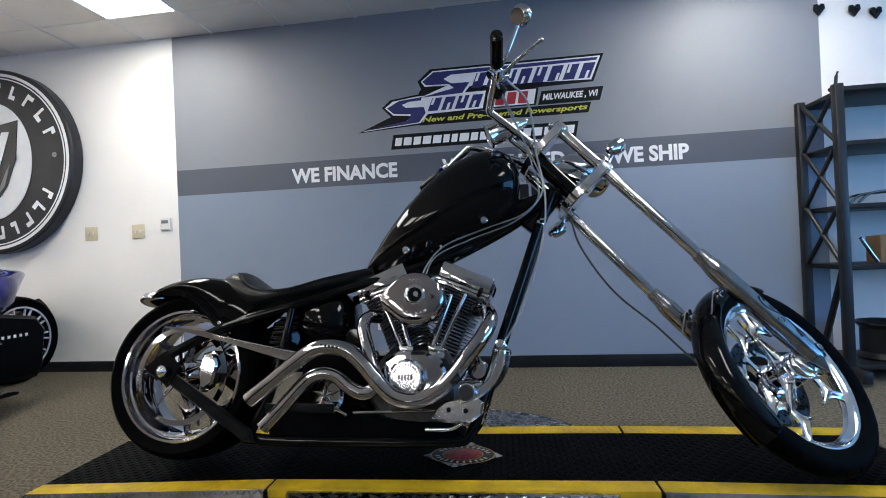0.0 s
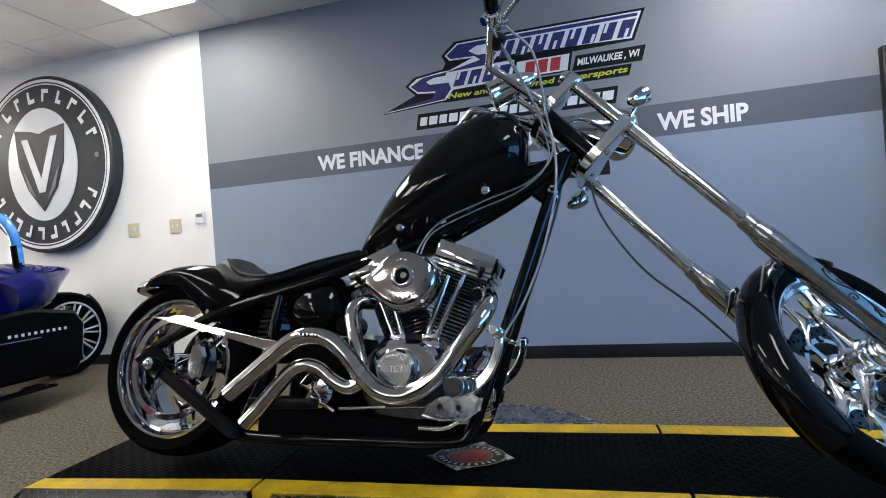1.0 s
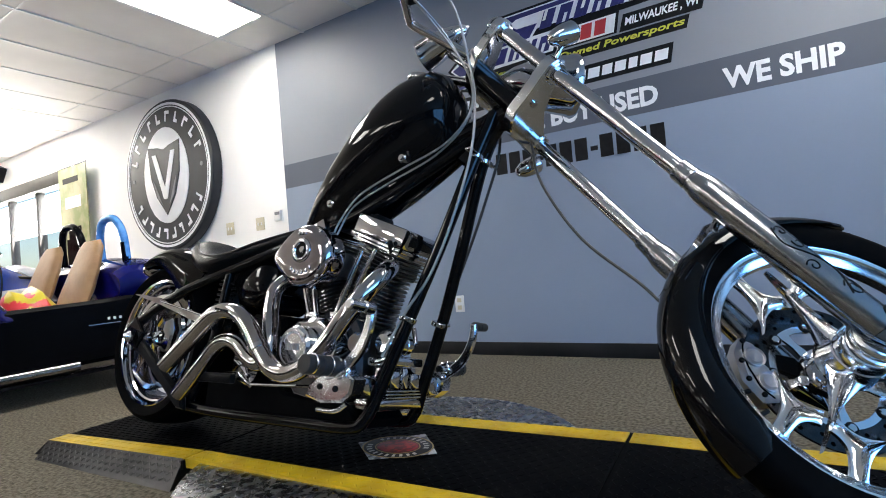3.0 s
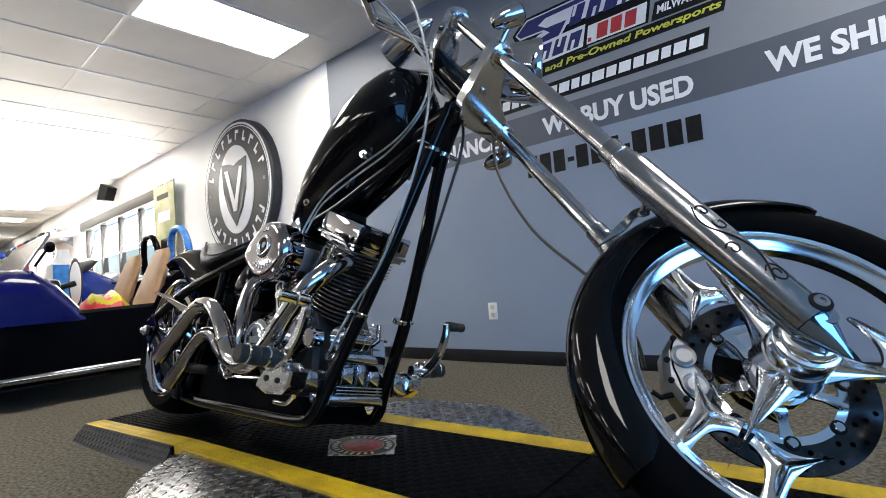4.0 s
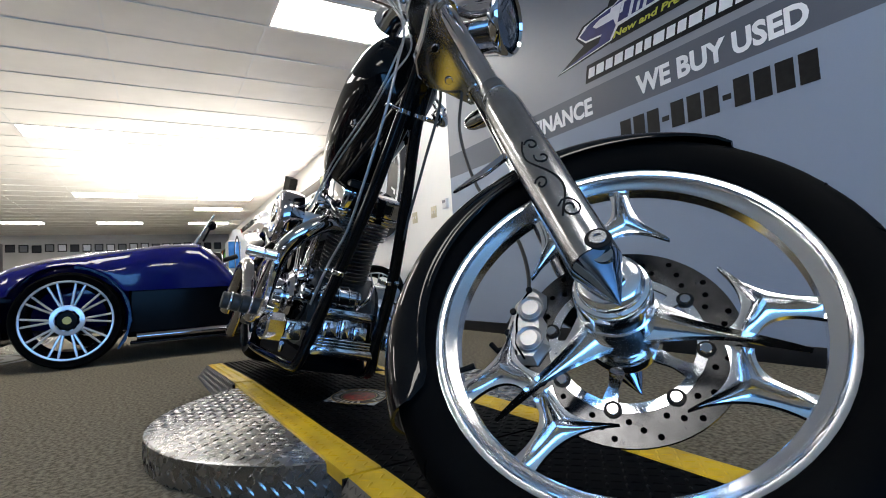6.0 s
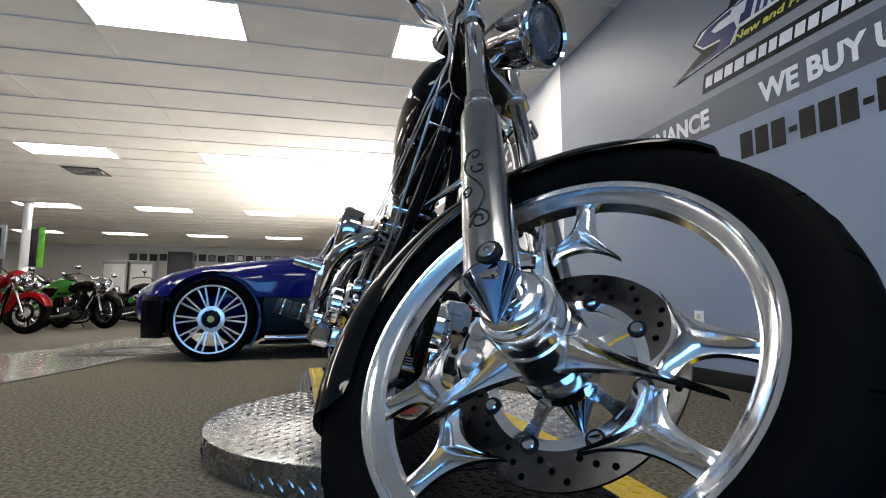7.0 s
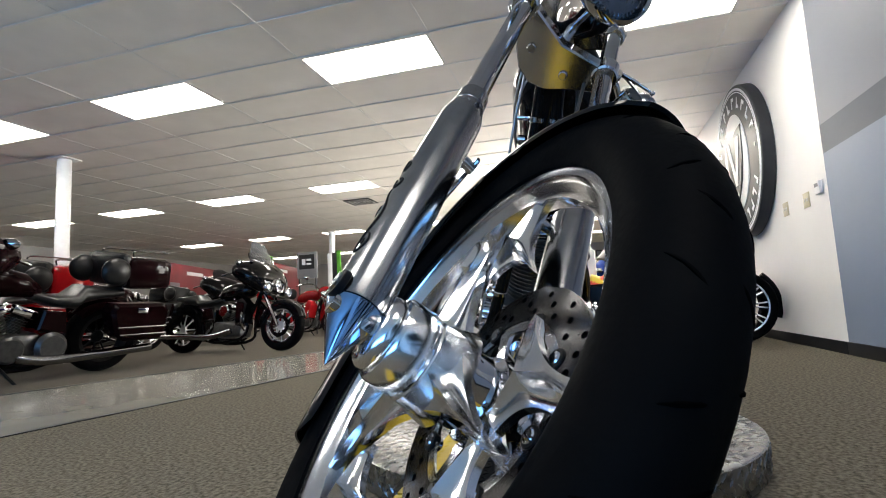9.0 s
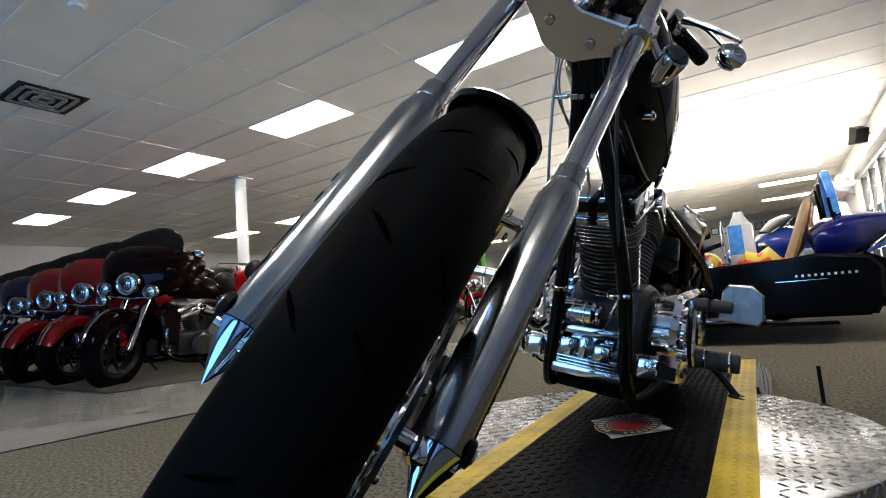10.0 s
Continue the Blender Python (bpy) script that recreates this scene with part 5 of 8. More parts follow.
part("exhaust_bracket", S(box(-0.60, -0.36, -0.225, -0.205, 0.205, 0.235, 0.004)), BLACK_SATIN, bike)
part("heat_slots", S(*[box(-0.335 - 0.013 * k, -0.328 - 0.013 * k, -0.2905, -0.284, 0.412 + 0.002 * k, 0.420 + 0.002 * k, 0.001) for k in range(5)]), BLACK_SATIN, bike)
part("brake_strut", S(loft([[Vector((x, y, z)) for y, z in ((-0.215, zc - h), (-0.20, zc - h), (-0.20, zc + h), (-0.215, zc + h))] for x, zc, h in ((-0.82, 0.464, 0.006), (-0.70, 0.434, 0.010), (-0.56, 0.400, 0.016), (-0.50, 0.386, 0.019))])), CHROME, bike, "tapered chrome brake strut")
part("strut_edge", tube([(-0.82, -0.216, 0.470), (-0.56, -0.216, 0.415), (-0.50, -0.216, 0.404)], 0.0035, 8), POLISHED, bike)
part("belt_guard", S(loft([[Vector((x, y, z)) for y, z in ((-0.20, zc - h), (-0.188, zc - h), (-0.188, zc + h), (-0.20, zc + h))] for x, zc, h in ((-1.03, 0.505, 0.001), (-0.98, 0.497, 0.005), (-0.86, 0.474, 0.010), (-0.80, 0.458, 0.010))])), CHROME_DARK, bike)

# forward controls and side stand
for s in (-1, 1):
    nm = "brake" if s < 0 else "shift"
    br = part("control_bracket", S(plate([(-0.025, 0.192), (-0.012, 0.222), (0.02, 0.246), (0.105, 0.262), (0.142, 0.240), (0.135, 0.205), (0.105, 0.182), (0.03, 0.178)], s * 0.212 - 0.028, s * 0.212 + 0.028, 0.006, "xz"), box(0.03, 0.12, s * 0.165 - 0.03, s * 0.165 + 0.03, 0.190, 0.245, 0.006), tube([(0.09, s * 0.10, 0.235), (0.09, s * 0.20, 0.238)], 0.014)), POLISHED, bike, "polished forward control bracket")
    for x, z in ((0.03, 0.218), (0.085, 0.215)):
        part("bolt", disc_bar((x, s * 0.239, z), (x, s * 0.245, z), 0.008, 12, 0.002), BLACK_SATIN, br)
    peg = part("foot_peg", S(tube([(0.10, s * 0.225, 0.268), (0.10, s * 0.345, 0.274)], 0.015, 18), disc_bar((0.10, s * 0.250, 0.270), (0.10, s * 0.262, 0.271), 0.023, 24, 0.004), disc_bar((0.10, s * 0.288, 0.2715), (0.10, s * 0.293, 0.272), 0.0262, 24, 0.001), disc_bar((0.10, s * 0.343, 0.275), (0.10, s * 0.348, 0.2755), 0.0262, 24, 0.001)), POLISHED, bike, "chrome banded foot peg")
    for y0_, y1_, r_ in ((0.263, 0.288, 0.0252), (0.293, 0.317, 0.0252), (0.318, 0.343, 0.0252), (0.348, 0.368, 0.024)):
        part("rubber_sleeve", disc_bar((0.10, s * y0_, 0.271 + (y0_ - 0.286) * 0.05), (0.10, s * y1_, 0.271 + (y1_ - 0.286) * 0.05), r_, 22, 0.003), GRIP, peg)
    path = spline([(0.070, 0, 0.252), (0.120, 0, 0.266), (0.165, 0, 0.300), (0.192, 0, 0.345), (0.204, 0, 0.385), (0.205, 0, 0.420)], 4)
    up, down = [], []
    for i, p in enumerate(path):
        d = (path[min(i + 1, len(path) - 1)] - path[max(i - 1, 0)]).normalized()
        h = 0.016 - 0.005 * i / (len(path) - 1)
        up.append((p.x - d.z * h, p.z + d.x * h))
        down.append((p.x + d.z * h, p.z - d.x * h))
    lev = part(nm + "_lever", plate(up + down[::-1], s * 0.262 - 0.009, s * 0.262 + 0.009, 0.004, "xz"), POLISHED, bike, "polished curved foot lever")
    part("toe_pad", S(disc_bar((0.207, s * 0.262, 0.412), (0.205, s * 0.295, 0.414), 0.016, 18, 0.003), disc_bar((0.205, s * 0.296, 0.414), (0.203, s * 0.345, 0.416), 0.0145, 16, 0.004)), [GRIP if s > 0 else POLISHED], lev)
part("side_stand", S(tube(spline([(-0.50, 0.12, 0.20), (-0.46, 0.26, 0.16), (-0.43, 0.345, 0.090), (-0.42, 0.37, 0.084)], 4), 0.011, 12), tube(spline([(-0.41, 0.33, 0.088), (-0.37, 0.38, 0.086), (-0.40, 0.42, 0.086), (-0.44, 0.39, 0.086)], 4), 0.008, 8)), BLACK_SATIN, bike, "black side stand")
tb = part("tool_box", loft([[Vector((x, 0.333 + (y - 0.333) * q, 0.385 + (z - 0.385) * q)) for y, z in ((0.268, 0.330), (0.272, 0.430), (0.288, 0.452), (0.352, 0.456), (0.390, 0.428), (0.398, 0.350), (0.386, 0.330))] for x, q in ((-0.47, 0.90), (-0.46, 1.0), (-0.396, 1.0), (-0.386, 0.93))]), CAST, bike, "grey metal box with chamfered corners beside the engine", 20)
part("lid_seam", S(box(-0.387, -0.3845, 0.280, 0.350, 0.394, 0.398)), SATIN, tb)
part("tool_box_arm", S(tube([(-0.43, 0.12, 0.36), (-0.43, 0.29, 0.37)], 0.014, 10)), BLACK_SATIN, tb)
part("linkage", tube([(-0.30, -0.19, 0.205), (0.0, -0.20, 0.215)], 0.005, 8), CHROME, bike)
part("brake_light_tube", tube(spline([(-0.06, -0.15, 0.150), (0.02, -0.165, 0.152), (0.07, -0.175, 0.175)], 4), 0.007, 10), POLISHED, bike)
part("oil_pan", S(plate([(-0.64, 0.115), (-0.64, 0.20), (-0.56, 0.235), (-0.30, 0.225), (-0.25, 0.185), (0.02, 0.165), (0.055, 0.125), (0.03, 0.098), (-0.60, 0.098)], -0.112, 0.112, 0.010, "xz")), DULL_BLACK, bike, "black oil pan under the engine")

# ---- steering: e ahead, l to the left, u up along the fork ----
RHO, DEL = radians(41.2), radians(39.9)
E0, UU = Vector((math.cos(RHO), 0, math.sin(RHO))), Vector((-math.sin(RHO), 0, math.cos(RHO)))
EE = math.cos(DEL) * E0 + math.sin(DEL) * Vector((0, 1, 0))
LL = math.cos(DEL) * Vector((0, 1, 0)) - math.sin(DEL) * E0
FM = Matrix(((EE.x, LL.x, UU.x, 0.845), (EE.y, LL.y, UU.y, 0.0), (EE.z, LL.z, UU.z, 0.590), (0, 0, 0, 1)))
FL, FE = 0.124, 0.060


def front_part(name, shape, material, label="", parent=None, angle=38):
    return part(name, shape, material, parent or bike, label, angle, at=FM)


part("neck", tube([(0, 0, 0.545), (0, 0, 0.735)], 0.033, 24), BLACK, bike, at=FM)
# chrome whose blue window reflection is put into the base colour
TIP_CHROME = mat("chrome_with_blue_reflection", (0.30, 0.40, 0.56), 0.06, 1.0, rvar=0.03, bscale=25)
TRI = mat("fork_engraving", (0.006, 0.006, 0.007), 0.5, 0.0, spec=0.1)
for s in (-1, 1):
    leg = front_part("fork_tube", S(tube([(FE, s * FL, -0.02), (FE, s * FL, 0.780)], 0.0208, 32)), FORK_CHROME, "long chrome fork tube")
    sl = front_part("fork_slider", S(*[([(FE + x, s * FL + y, z) for x, y, z in v], f) for v, f in [lathe([(0.0215, 0.079), (0.0255, 0.076), (0.0265, 0.036), (0.030, 0.022), (0.0330, 0.008), (0.0340, -0.006), (0.0340, -0.392), (0.0335, -0.3945), (0.030, -0.3955)], 36)]]), SLIDER, "satin steel fork slider", leg)
    front_part("collar", S(*[([(FE + x, s * FL + y, z) for x, y, z in v], f) for v, f in [lathe([(0.0262, 0.047), (0.0271, 0.046), (0.0271, 0.040), (0.0262, 0.039)], 30)]]), SLIDER, "", sl)
    front_part("pointed_end", S(*[([(FE + x, s * FL + y, z) for x, y, z in v], f) for v, f in [lathe([(0.0280, -0.3950), (0.0330, -0.3960), (0.0322, -0.3985), (0.0215, -0.421), (0.0108, -0.443), (0.0006, -0.463)], 32)]]), TIP_CHROME, "pointed chrome fork end with blue daylight reflection in its colour", sl, 60)
    socket = front_part("socket_recess", S(disc_bar((FE + 0.012, s * (FL + 0.026), -0.384), (FE + 0.0125, s * (FL + 0.0345), -0.384), 0.0165, 26, 0.001)), TRI, "black bolt recess", sl)
    front_part("pinch_bolt", S(*[([(FE + 0.0125 + x, s * (FL + 0.0345 + z), -0.384 + y) for x, y, z in v], f) for v, f in [lathe([(0.0045, 0.0005), (0.0050, 0.0030), (0.0100, 0.0030), (0.0108, 0.0022), (0.0108, 0.0)], 22)]]), SATIN, "", socket)
    front_part("axle_clamp", S(box(FE - 0.014, FE + 0.026, s * 0.105 - 0.014, s * 0.105 + 0.014, -0.424, -0.392, 0.010)), CHROME, "", sl)
    # engraved scrolls on the outer face of the slider
    sc = Shape()
    def etched(path, r):
        sc.add(tube([(FE + 0.0343 * math.cos(s * t), s * FL + 0.0343 * math.sin(s * t), z) for t, z in path], r, 5))
    etched([(1.62 + 0.42 * math.sin(6.5 * q + 0.4), -0.150 - 0.175 * q) for q in [k / 30 for k in range(31)]], 0.0016)
    for c0, t0, turns, r0 in ((-0.165, 1.50, 1.0, 0.011), (-0.200, 1.35, -0.9, 0.012), (-0.250, 1.95, 1.1, 0.011), (-0.318, 1.45, 1.5, 0.016)):
        etched([(t0 + r0 * (1 - 0.75 * q) * math.cos(turns * 6.28 * q + 0.6) / 0.034, c0 + r0 * (1 - 0.75 * q) * 1.3 * math.sin(turns * 6.28 * q + 0.6)) for q in [k / 16 for k in range(17)]], 0.0014)
    front_part("engraving", sc, TRI, "dark engraved scrolls", sl)
    front_part("fork_cap", S(*[([(FE + x, s * FL + y, z) for x, y, z in v], f) for v, f in [lathe([(0.0245, 0.779), (0.0245, 0.787), (0.018, 0.796), (0.006, 0.800)], 28)]]), CHROME, "", leg)

LOW = [(0.088, -0.150), (0.070, -0.085), (0.052, 0.0), (0.070, 0.085), (0.088, 0.150), (0.060, 0.162), (0.030, 0.152), (-0.020, 0.085), (-0.060, 0.042), (-0.072, 0.0), (-0.060, -0.042), (-0.020, -0.085), (0.030, -0.152), (0.060, -0.162)]
TOP = [(0.086, -0.146), (0.062, -0.080), (0.035, 0.0), (0.062, 0.080), (0.086, 0.146), (0.060, 0.156), (0.032, 0.146), (-0.030, 0.075), (-0.048, 0.0), (-0.030, -0.075), (0.032, -0.146), (0.060, -0.156)]
lt = front_part("lower_triple_tree", S(plate(LOW, 0.503, 0.541, 0.004)), POLISHED, "polished billet lower fork clamp")
ut = front_part("upper_triple_tree", S(plate(TOP, 0.735, 0.768, 0.004)), POLISHED, "polished billet upper fork clamp")
for t_, u_ in ((lt, 0.501), (ut, 0.769)):
    for l_ in (-0.05, 0.05):
        front_part("bolt", S(disc_bar((0.0, l_, u_ - 0.004), (0.0, l_, u_ + 0.004), 0.011, 18, 0.002)), CHROME, "", t_)
front_part("stem_nut", S(disc_bar((0, 0, 0.768), (0, 0, 0.792), 0.024, 6, 0.003)), CHROME, "", ut)
for s in (-1, 1):
    front_part("clamp_ear", S(disc_bar((FE, s * FL, 0.497), (FE, s * FL, 0.548), 0.032, 28, 0.004)), POLISHED, "", lt)
    front_part("clamp_ear", S(disc_bar((FE, s * FL, 0.731), (FE, s * FL, 0.774), 0.030, 28, 0.004)), POLISHED, "", ut)
    se, sl_, su = (0.112, 0.196, 0.549) if s < 0 else (0.045, 0.21, 0.510)
    sg = front_part("turn_signal", S(*[([(se + z, s * sl_ + y, su + x) for x, y, z in v], f) for v, f in [lathe([(0.002, -0.055), (0.014, -0.050), (0.024, -0.032), (0.029, -0.005), (0.030, 0.022), (0.027, 0.026)], 28)]], tube([(0.065, s * 0.15, 0.522), (se - 0.003, s * (sl_ - 0.015), su - 0.004)], 0.008, 12)), CHROME, "chrome bullet turn signal")
    front_part("lens", S(disc_bar((se + 0.024, s * sl_, su), (se + 0.031, s * sl_, su), 0.0265, 26, 0.003)), DARK_GLASS, "smoked lens", sg)

LENS = mat("dark_lamp_glass", (0.12, 0.14, 0.17), 0.06, 0.85, bump=0.2, bscale=90)
# headlamp: a chrome bullet
hv = Vector((0.83, 0, -0.558)).normalized()
hm = Matrix.Translation((0.205, 0.0, 0.560)) @ hv.to_track_quat("Z", "Y").to_matrix().to_4x4() @ Matrix.Scale(1.14, 4)
hl = front_part("headlamp", S(lathe([(0.003, -0.205), (0.018, -0.195), (0.042, -0.160), (0.060, -0.115), (0.072, -0.060), (0.077, -0.018), (0.080, -0.014), (0.081, 0.004), (0.076, 0.010), (0.071, 0.004)], 44, False, 2, False), at=hm), CHROME, "chrome bullet headlamp", angle=60)
front_part("lens", S(lathe([(0.0005, 0.012), (0.03, 0.010), (0.055, 0.005), (0.0715, -0.004)], 44), at=hm), LENS, "dark fluted headlamp glass", hl)
front_part("fluting", S(*[tube([(0.060 * math.cos(a), 0.060 * math.sin(a), 0.0035), (0.0715 * math.cos(a), 0.0715 * math.sin(a), -0.0035)], 0.0014, 5) for a in [2 * math.pi * k / 48 for k in range(48)]], *[tube([(x, -y, 0.0095 - 0.0002 * abs(x) * 300 * 0.2), (x, y, 0.0095 - 0.0002 * abs(x) * 300 * 0.2)], 0.0009, 5) for x, y in [(0.012 * k, math.sqrt(0.055 ** 2 - (0.012 * k) ** 2) * 0.6) for k in range(-4, 5)]], at=hm), LENS, "", hl)
front_part("bracket", S(tube([(0.03, 0, 0.535), (0.10, 0, 0.590)], 0.012, 14)), CHROME, "", hl)

# gauge
gv = Vector((-0.76, 0.55, 0.34)).normalized()
gm = Matrix.Translation((-0.078, -0.012, 0.915)) @ Matrix.Scale(1.12, 4) @ gv.to_track_quat("Z", "Y").to_matrix().to_4x4()
ga = front_part("gauge", S(lathe([(0.003, -0.125), (0.014, -0.112), (0.026, -0.085), (0.036, -0.050), (0.042, -0.012), (0.043, 0.022), (0.045, 0.024), (0.045, 0.030), (0.038, 0.032), (0.036, 0.027)], 36), at=gm), CHROME, "chrome bullet speedometer", angle=60)
front_part("dial", S(disc_bar((0, 0, 0.0283), (0, 0, 0.0295), 0.034, 32), at=gm), DIAL, "", ga)
front_part("bracket", S(tube([(-0.01, 0, 0.765), (-0.035, -0.006, 0.885)], 0.010, 12)), CHROME, "", ga)

# bars, grips, levers, mirrors
for s in (-1, 1):
    bar = front_part("handlebar", S(tube(spline([(-0.002, s * 0.041, 0.764), (-0.040, s * 0.056, 0.832), (-0.076, s * 0.071, 0.895), (-0.106, s * 0.083, 0.945), (-0.119, s * 0.092, 0.965), (-0.123, s * 0.114, 0.972), (-0.131, s * 0.170, 0.986), (-0.141, s * 0.240, 1.004), (-0.160, s * 0.290, 1.018)], 6), 0.0145, 18), disc_bar((-0.001, s * 0.041, 0.764), (-0.018, s * 0.048, 0.796), 0.021, 20, 0.004)), CHROME, "chrome handlebar half")
    g0, g1 = Vector((-0.146, s * 0.262, 1.010)), Vector((-0.191, s * 0.372, 1.040))
    front_part("grip", S(disc_bar(g0, g1, 0.0225, 22, 0.004), *[disc_bar(g0.lerp(g1, q), g0.lerp(g1, q + 0.03), 0.0236, 22, 0.001) for q in (0.06, 0.90)], disc_bar(g1, g1 + (g1 - g0).normalized() * 0.008, 0.020, 20, 0.004)), BLACK, "black grip with dark end cap", bar)
    front_part("master_cylinder", S(disc_bar((-0.138, s * 0.226, 1.001), (-0.146, s * 0.256, 1.009), 0.0225, 22, 0.004), disc_bar((-0.168, s * 0.238, 1.004), (-0.180, s * 0.236, 1.004), 0.016, 20, 0.003), box(-0.140, -0.088, s * 0.228 - 0.016, s * 0.228 + 0.016, 0.972, 1.014, 0.007)), CHROME, "chrome control housing", bar)
    front_part("switch_pod", S(box(-0.136, -0.096, s * 0.178 - 0.026, s * 0.178 + 0.026, 0.950, 0.990, 0.010)), BLACK_SATIN, "black control pod", bar)
    front_part("lever", S(tube(spline([(-0.100, s * 0.236, 0.994), (-0.084, s * 0.290, 0.984), (-0.066, s * 0.345, 0.968), (-0.052, s * 0.392, 0.952)], 5), [0.0075] * 10 + [0.0060] * 5 + [0.0070], 10), ball((-0.051, s * 0.395, 0.951), 0.0085, 12, 8)), CHROME, "chrome lever", bar)
    mq = (-0.075, s * 0.398, 0.915) if s > 0 else (-0.010, s * 0.398, 1.085)
    mir = front_part("mirror", S(ball(mq, (0.026, 0.040, 0.040), 24, 14), tube(spline([(-0.118, s * 0.240, 1.008), (-0.085, s * 0.305, 1.028 if s < 0 else 0.985), mq], 5), 0.0062, 10)), CHROME, "round chrome mirror on a curved stalk")
    front_part("mirror_glass", S(disc_bar((mq[0] - 0.022, mq[1], mq[2]), (mq[0] - 0.028, mq[1], mq[2]), 0.030, 24, 0.002)), CHROME, "", mir)

# front wheel
WM = FM @ Matrix.Translation((FE + 0.008, -0.002, -0.404))
fw = wheel("front_wheel", WM, 0.281, 0.341, 0.088, 0.064, radians(80.7), "polished front rim", 0.62, hub=0.046)
part("axle_cap", S(lathe([(0.012, -0.118), (0.018, -0.117), (0.019, -0.101), (0.034, -0.100), (0.0385, -0.097), (0.0425, -0.092), (0.0430, -0.086), (0.0415, -0.085), (0.0415, -0.083), (0.0470, -0.081), (0.0495, -0.077), (0.0505, -0.046), (0.0485, -0.044), (0.0485, -0.041), (0.0510, -0.039), (0.0525, -0.022), (0.0560, -0.010), (0.0580, 0.004)], 52, False, 1)), WHEEL, fw, "stepped polished axle cap", at=WM)
part("axle_sleeve", S(tube([(0, -0.15, 0), (0, 0.15, 0)], 0.0125, 18)), CHROME, fw, at=WM)
rot = part("brake_rotor", lathe([(0.112, 0.060), (0.159, 0.060), (0.159, 0.0655), (0.112, 0.0655)], 72, True, 1), ROTOR, fw, "drilled steel brake disc", at=WM)
# matte black that paints the shade inside holes, seams and slits
VOID = mat("recess_shade_black", (0.001, 0.001, 0.001), 0.9, spec=0.0)
for k in range(48):
    a = 2 * math.pi * k / 48
    r = (0.124, 0.136, 0.148)[k % 3]
    part("drilled_hole", disc_bar((r * math.cos(a), 0.0594, r * math.sin(a)), (r * math.cos(a), 0.0661, r * math.sin(a)), 0.0042, 10), VOID, rot, at=WM)
part("rotor_ring", lathe([(0.098, 0.061), (0.113, 0.061), (0.113, 0.0645), (0.098, 0.0645)], 48, True, 1), POLISHED, rot, at=WM)
part("rotor_hub", S(lathe([(0.03, 0.040), (0.052, 0.045), (0.055, 0.055), (0.052, 0.066), (0.03, 0.068)], 40, True, 1)), POLISHED, rot, at=WM)
for a in [radians(18 + 72 * k) for k in range(5)]:
    part("rotor_arm", loft([[Vector((r * math.cos(a) - w * math.sin(a), h, r * math.sin(a) + w * math.cos(a))) for w, h in ((-q, 0.059), (q, 0.059), (q, 0.0645), (-q, 0.0645))] for r, q in ((0.045, 0.012), (0.075, 0.007), (0.102, 0.011))]), POLISHED, rot, at=WM)
for a in [radians(12 + 45 * k) for k in range(8)]:
    part("rotor_button", disc_bar((0.109 * math.cos(a), 0.0555, 0.109 * math.sin(a)), (0.109 * math.cos(a), 0.074, 0.109 * math.sin(a)), 0.0085, 18, 0.0015), CHROME, rot, at=WM)
    part("button_washer", disc_bar((0.109 * math.cos(a), 0.0580, 0.109 * math.sin(a)), (0.109 * math.cos(a), 0.0670, 0.109 * math.sin(a)), 0.0125, 18, 0.001), BLACK_SATIN, rot, at=WM)
CALIPER = mat("satin_caliper_alloy", (0.47, 0.47, 0.48), 0.38, 1.0, (0.40, 0.40, 0.41), 30, rvar=0.06, bscale=90)
cal = part("brake_caliper", S(plate([(-0.166, 0.030), (-0.162, 0.085), (-0.128, 0.132), (-0.090, 0.150), (-0.076, 0.124), (-0.083, 0.104), (-0.096, 0.090), (-0.094, 0.072), (-0.104, 0.052), (-0.102, 0.034), (-0.132, 0.012)], 0.046, 0.104, 0.010, "xz")), CALIPER, bike, "satin four piston brake caliper", at=WM)
for x, z in ((-0.128, 0.052), (-0.108, 0.103)):
    part("piston_cover", disc_bar((x, 0.048, z), (x, 0.0385, z), 0.0215, 28, 0.008), CALIPER, cal, at=WM)
    part("piston_cover", disc_bar((x, 0.104, z), (x, 0.111, z), 0.018, 24, 0.003), CALIPER, cal, at=WM)
part("body_joint", tube(spline([(-0.146, 0.0452, 0.024), (-0.150, 0.0452, 0.052), (-0.142, 0.0452, 0.076), (-0.134, 0.0452, 0.098), (-0.114, 0.0452, 0.126), (-0.098, 0.0452, 0.138)], 5), 0.0018, 6), VOID, cal, at=WM)
for x, z in ((-0.158, 0.040), (-0.156, 0.078), (-0.136, 0.112), (-0.098, 0.140)):
    part("bolt", disc_bar((x, 0.047, z), (x, 0.041, z), 0.0055, 12, 0.001), BLACK_SATIN, cal, at=WM)
part("hose_fitting", tube([(-0.160, 0.062, 0.060), (-0.184, 0.062, 0.066), (-0.190, 0.062, 0.082)], 0.005, 10), BLACK_SATIN, cal, at=WM)
part("caliper_arm", S(plate([(-0.12, 0.115), (-0.07, 0.135), (0.005, 0.06), (0.005, 0.0), (-0.02, 0.01), (-0.075, 0.10)], 0.090, 0.104, 0.003, "xz")), BLACK_SATIN, bike, at=WM)
part("valve", tube([(-0.245, 0, 0.02), (-0.215, 0.0, 0.018)], [0.004, 0.005], 10), BLACK_SATIN, fw, at=WM)
# black bars laid in the tread give the slits their inner shade
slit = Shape()
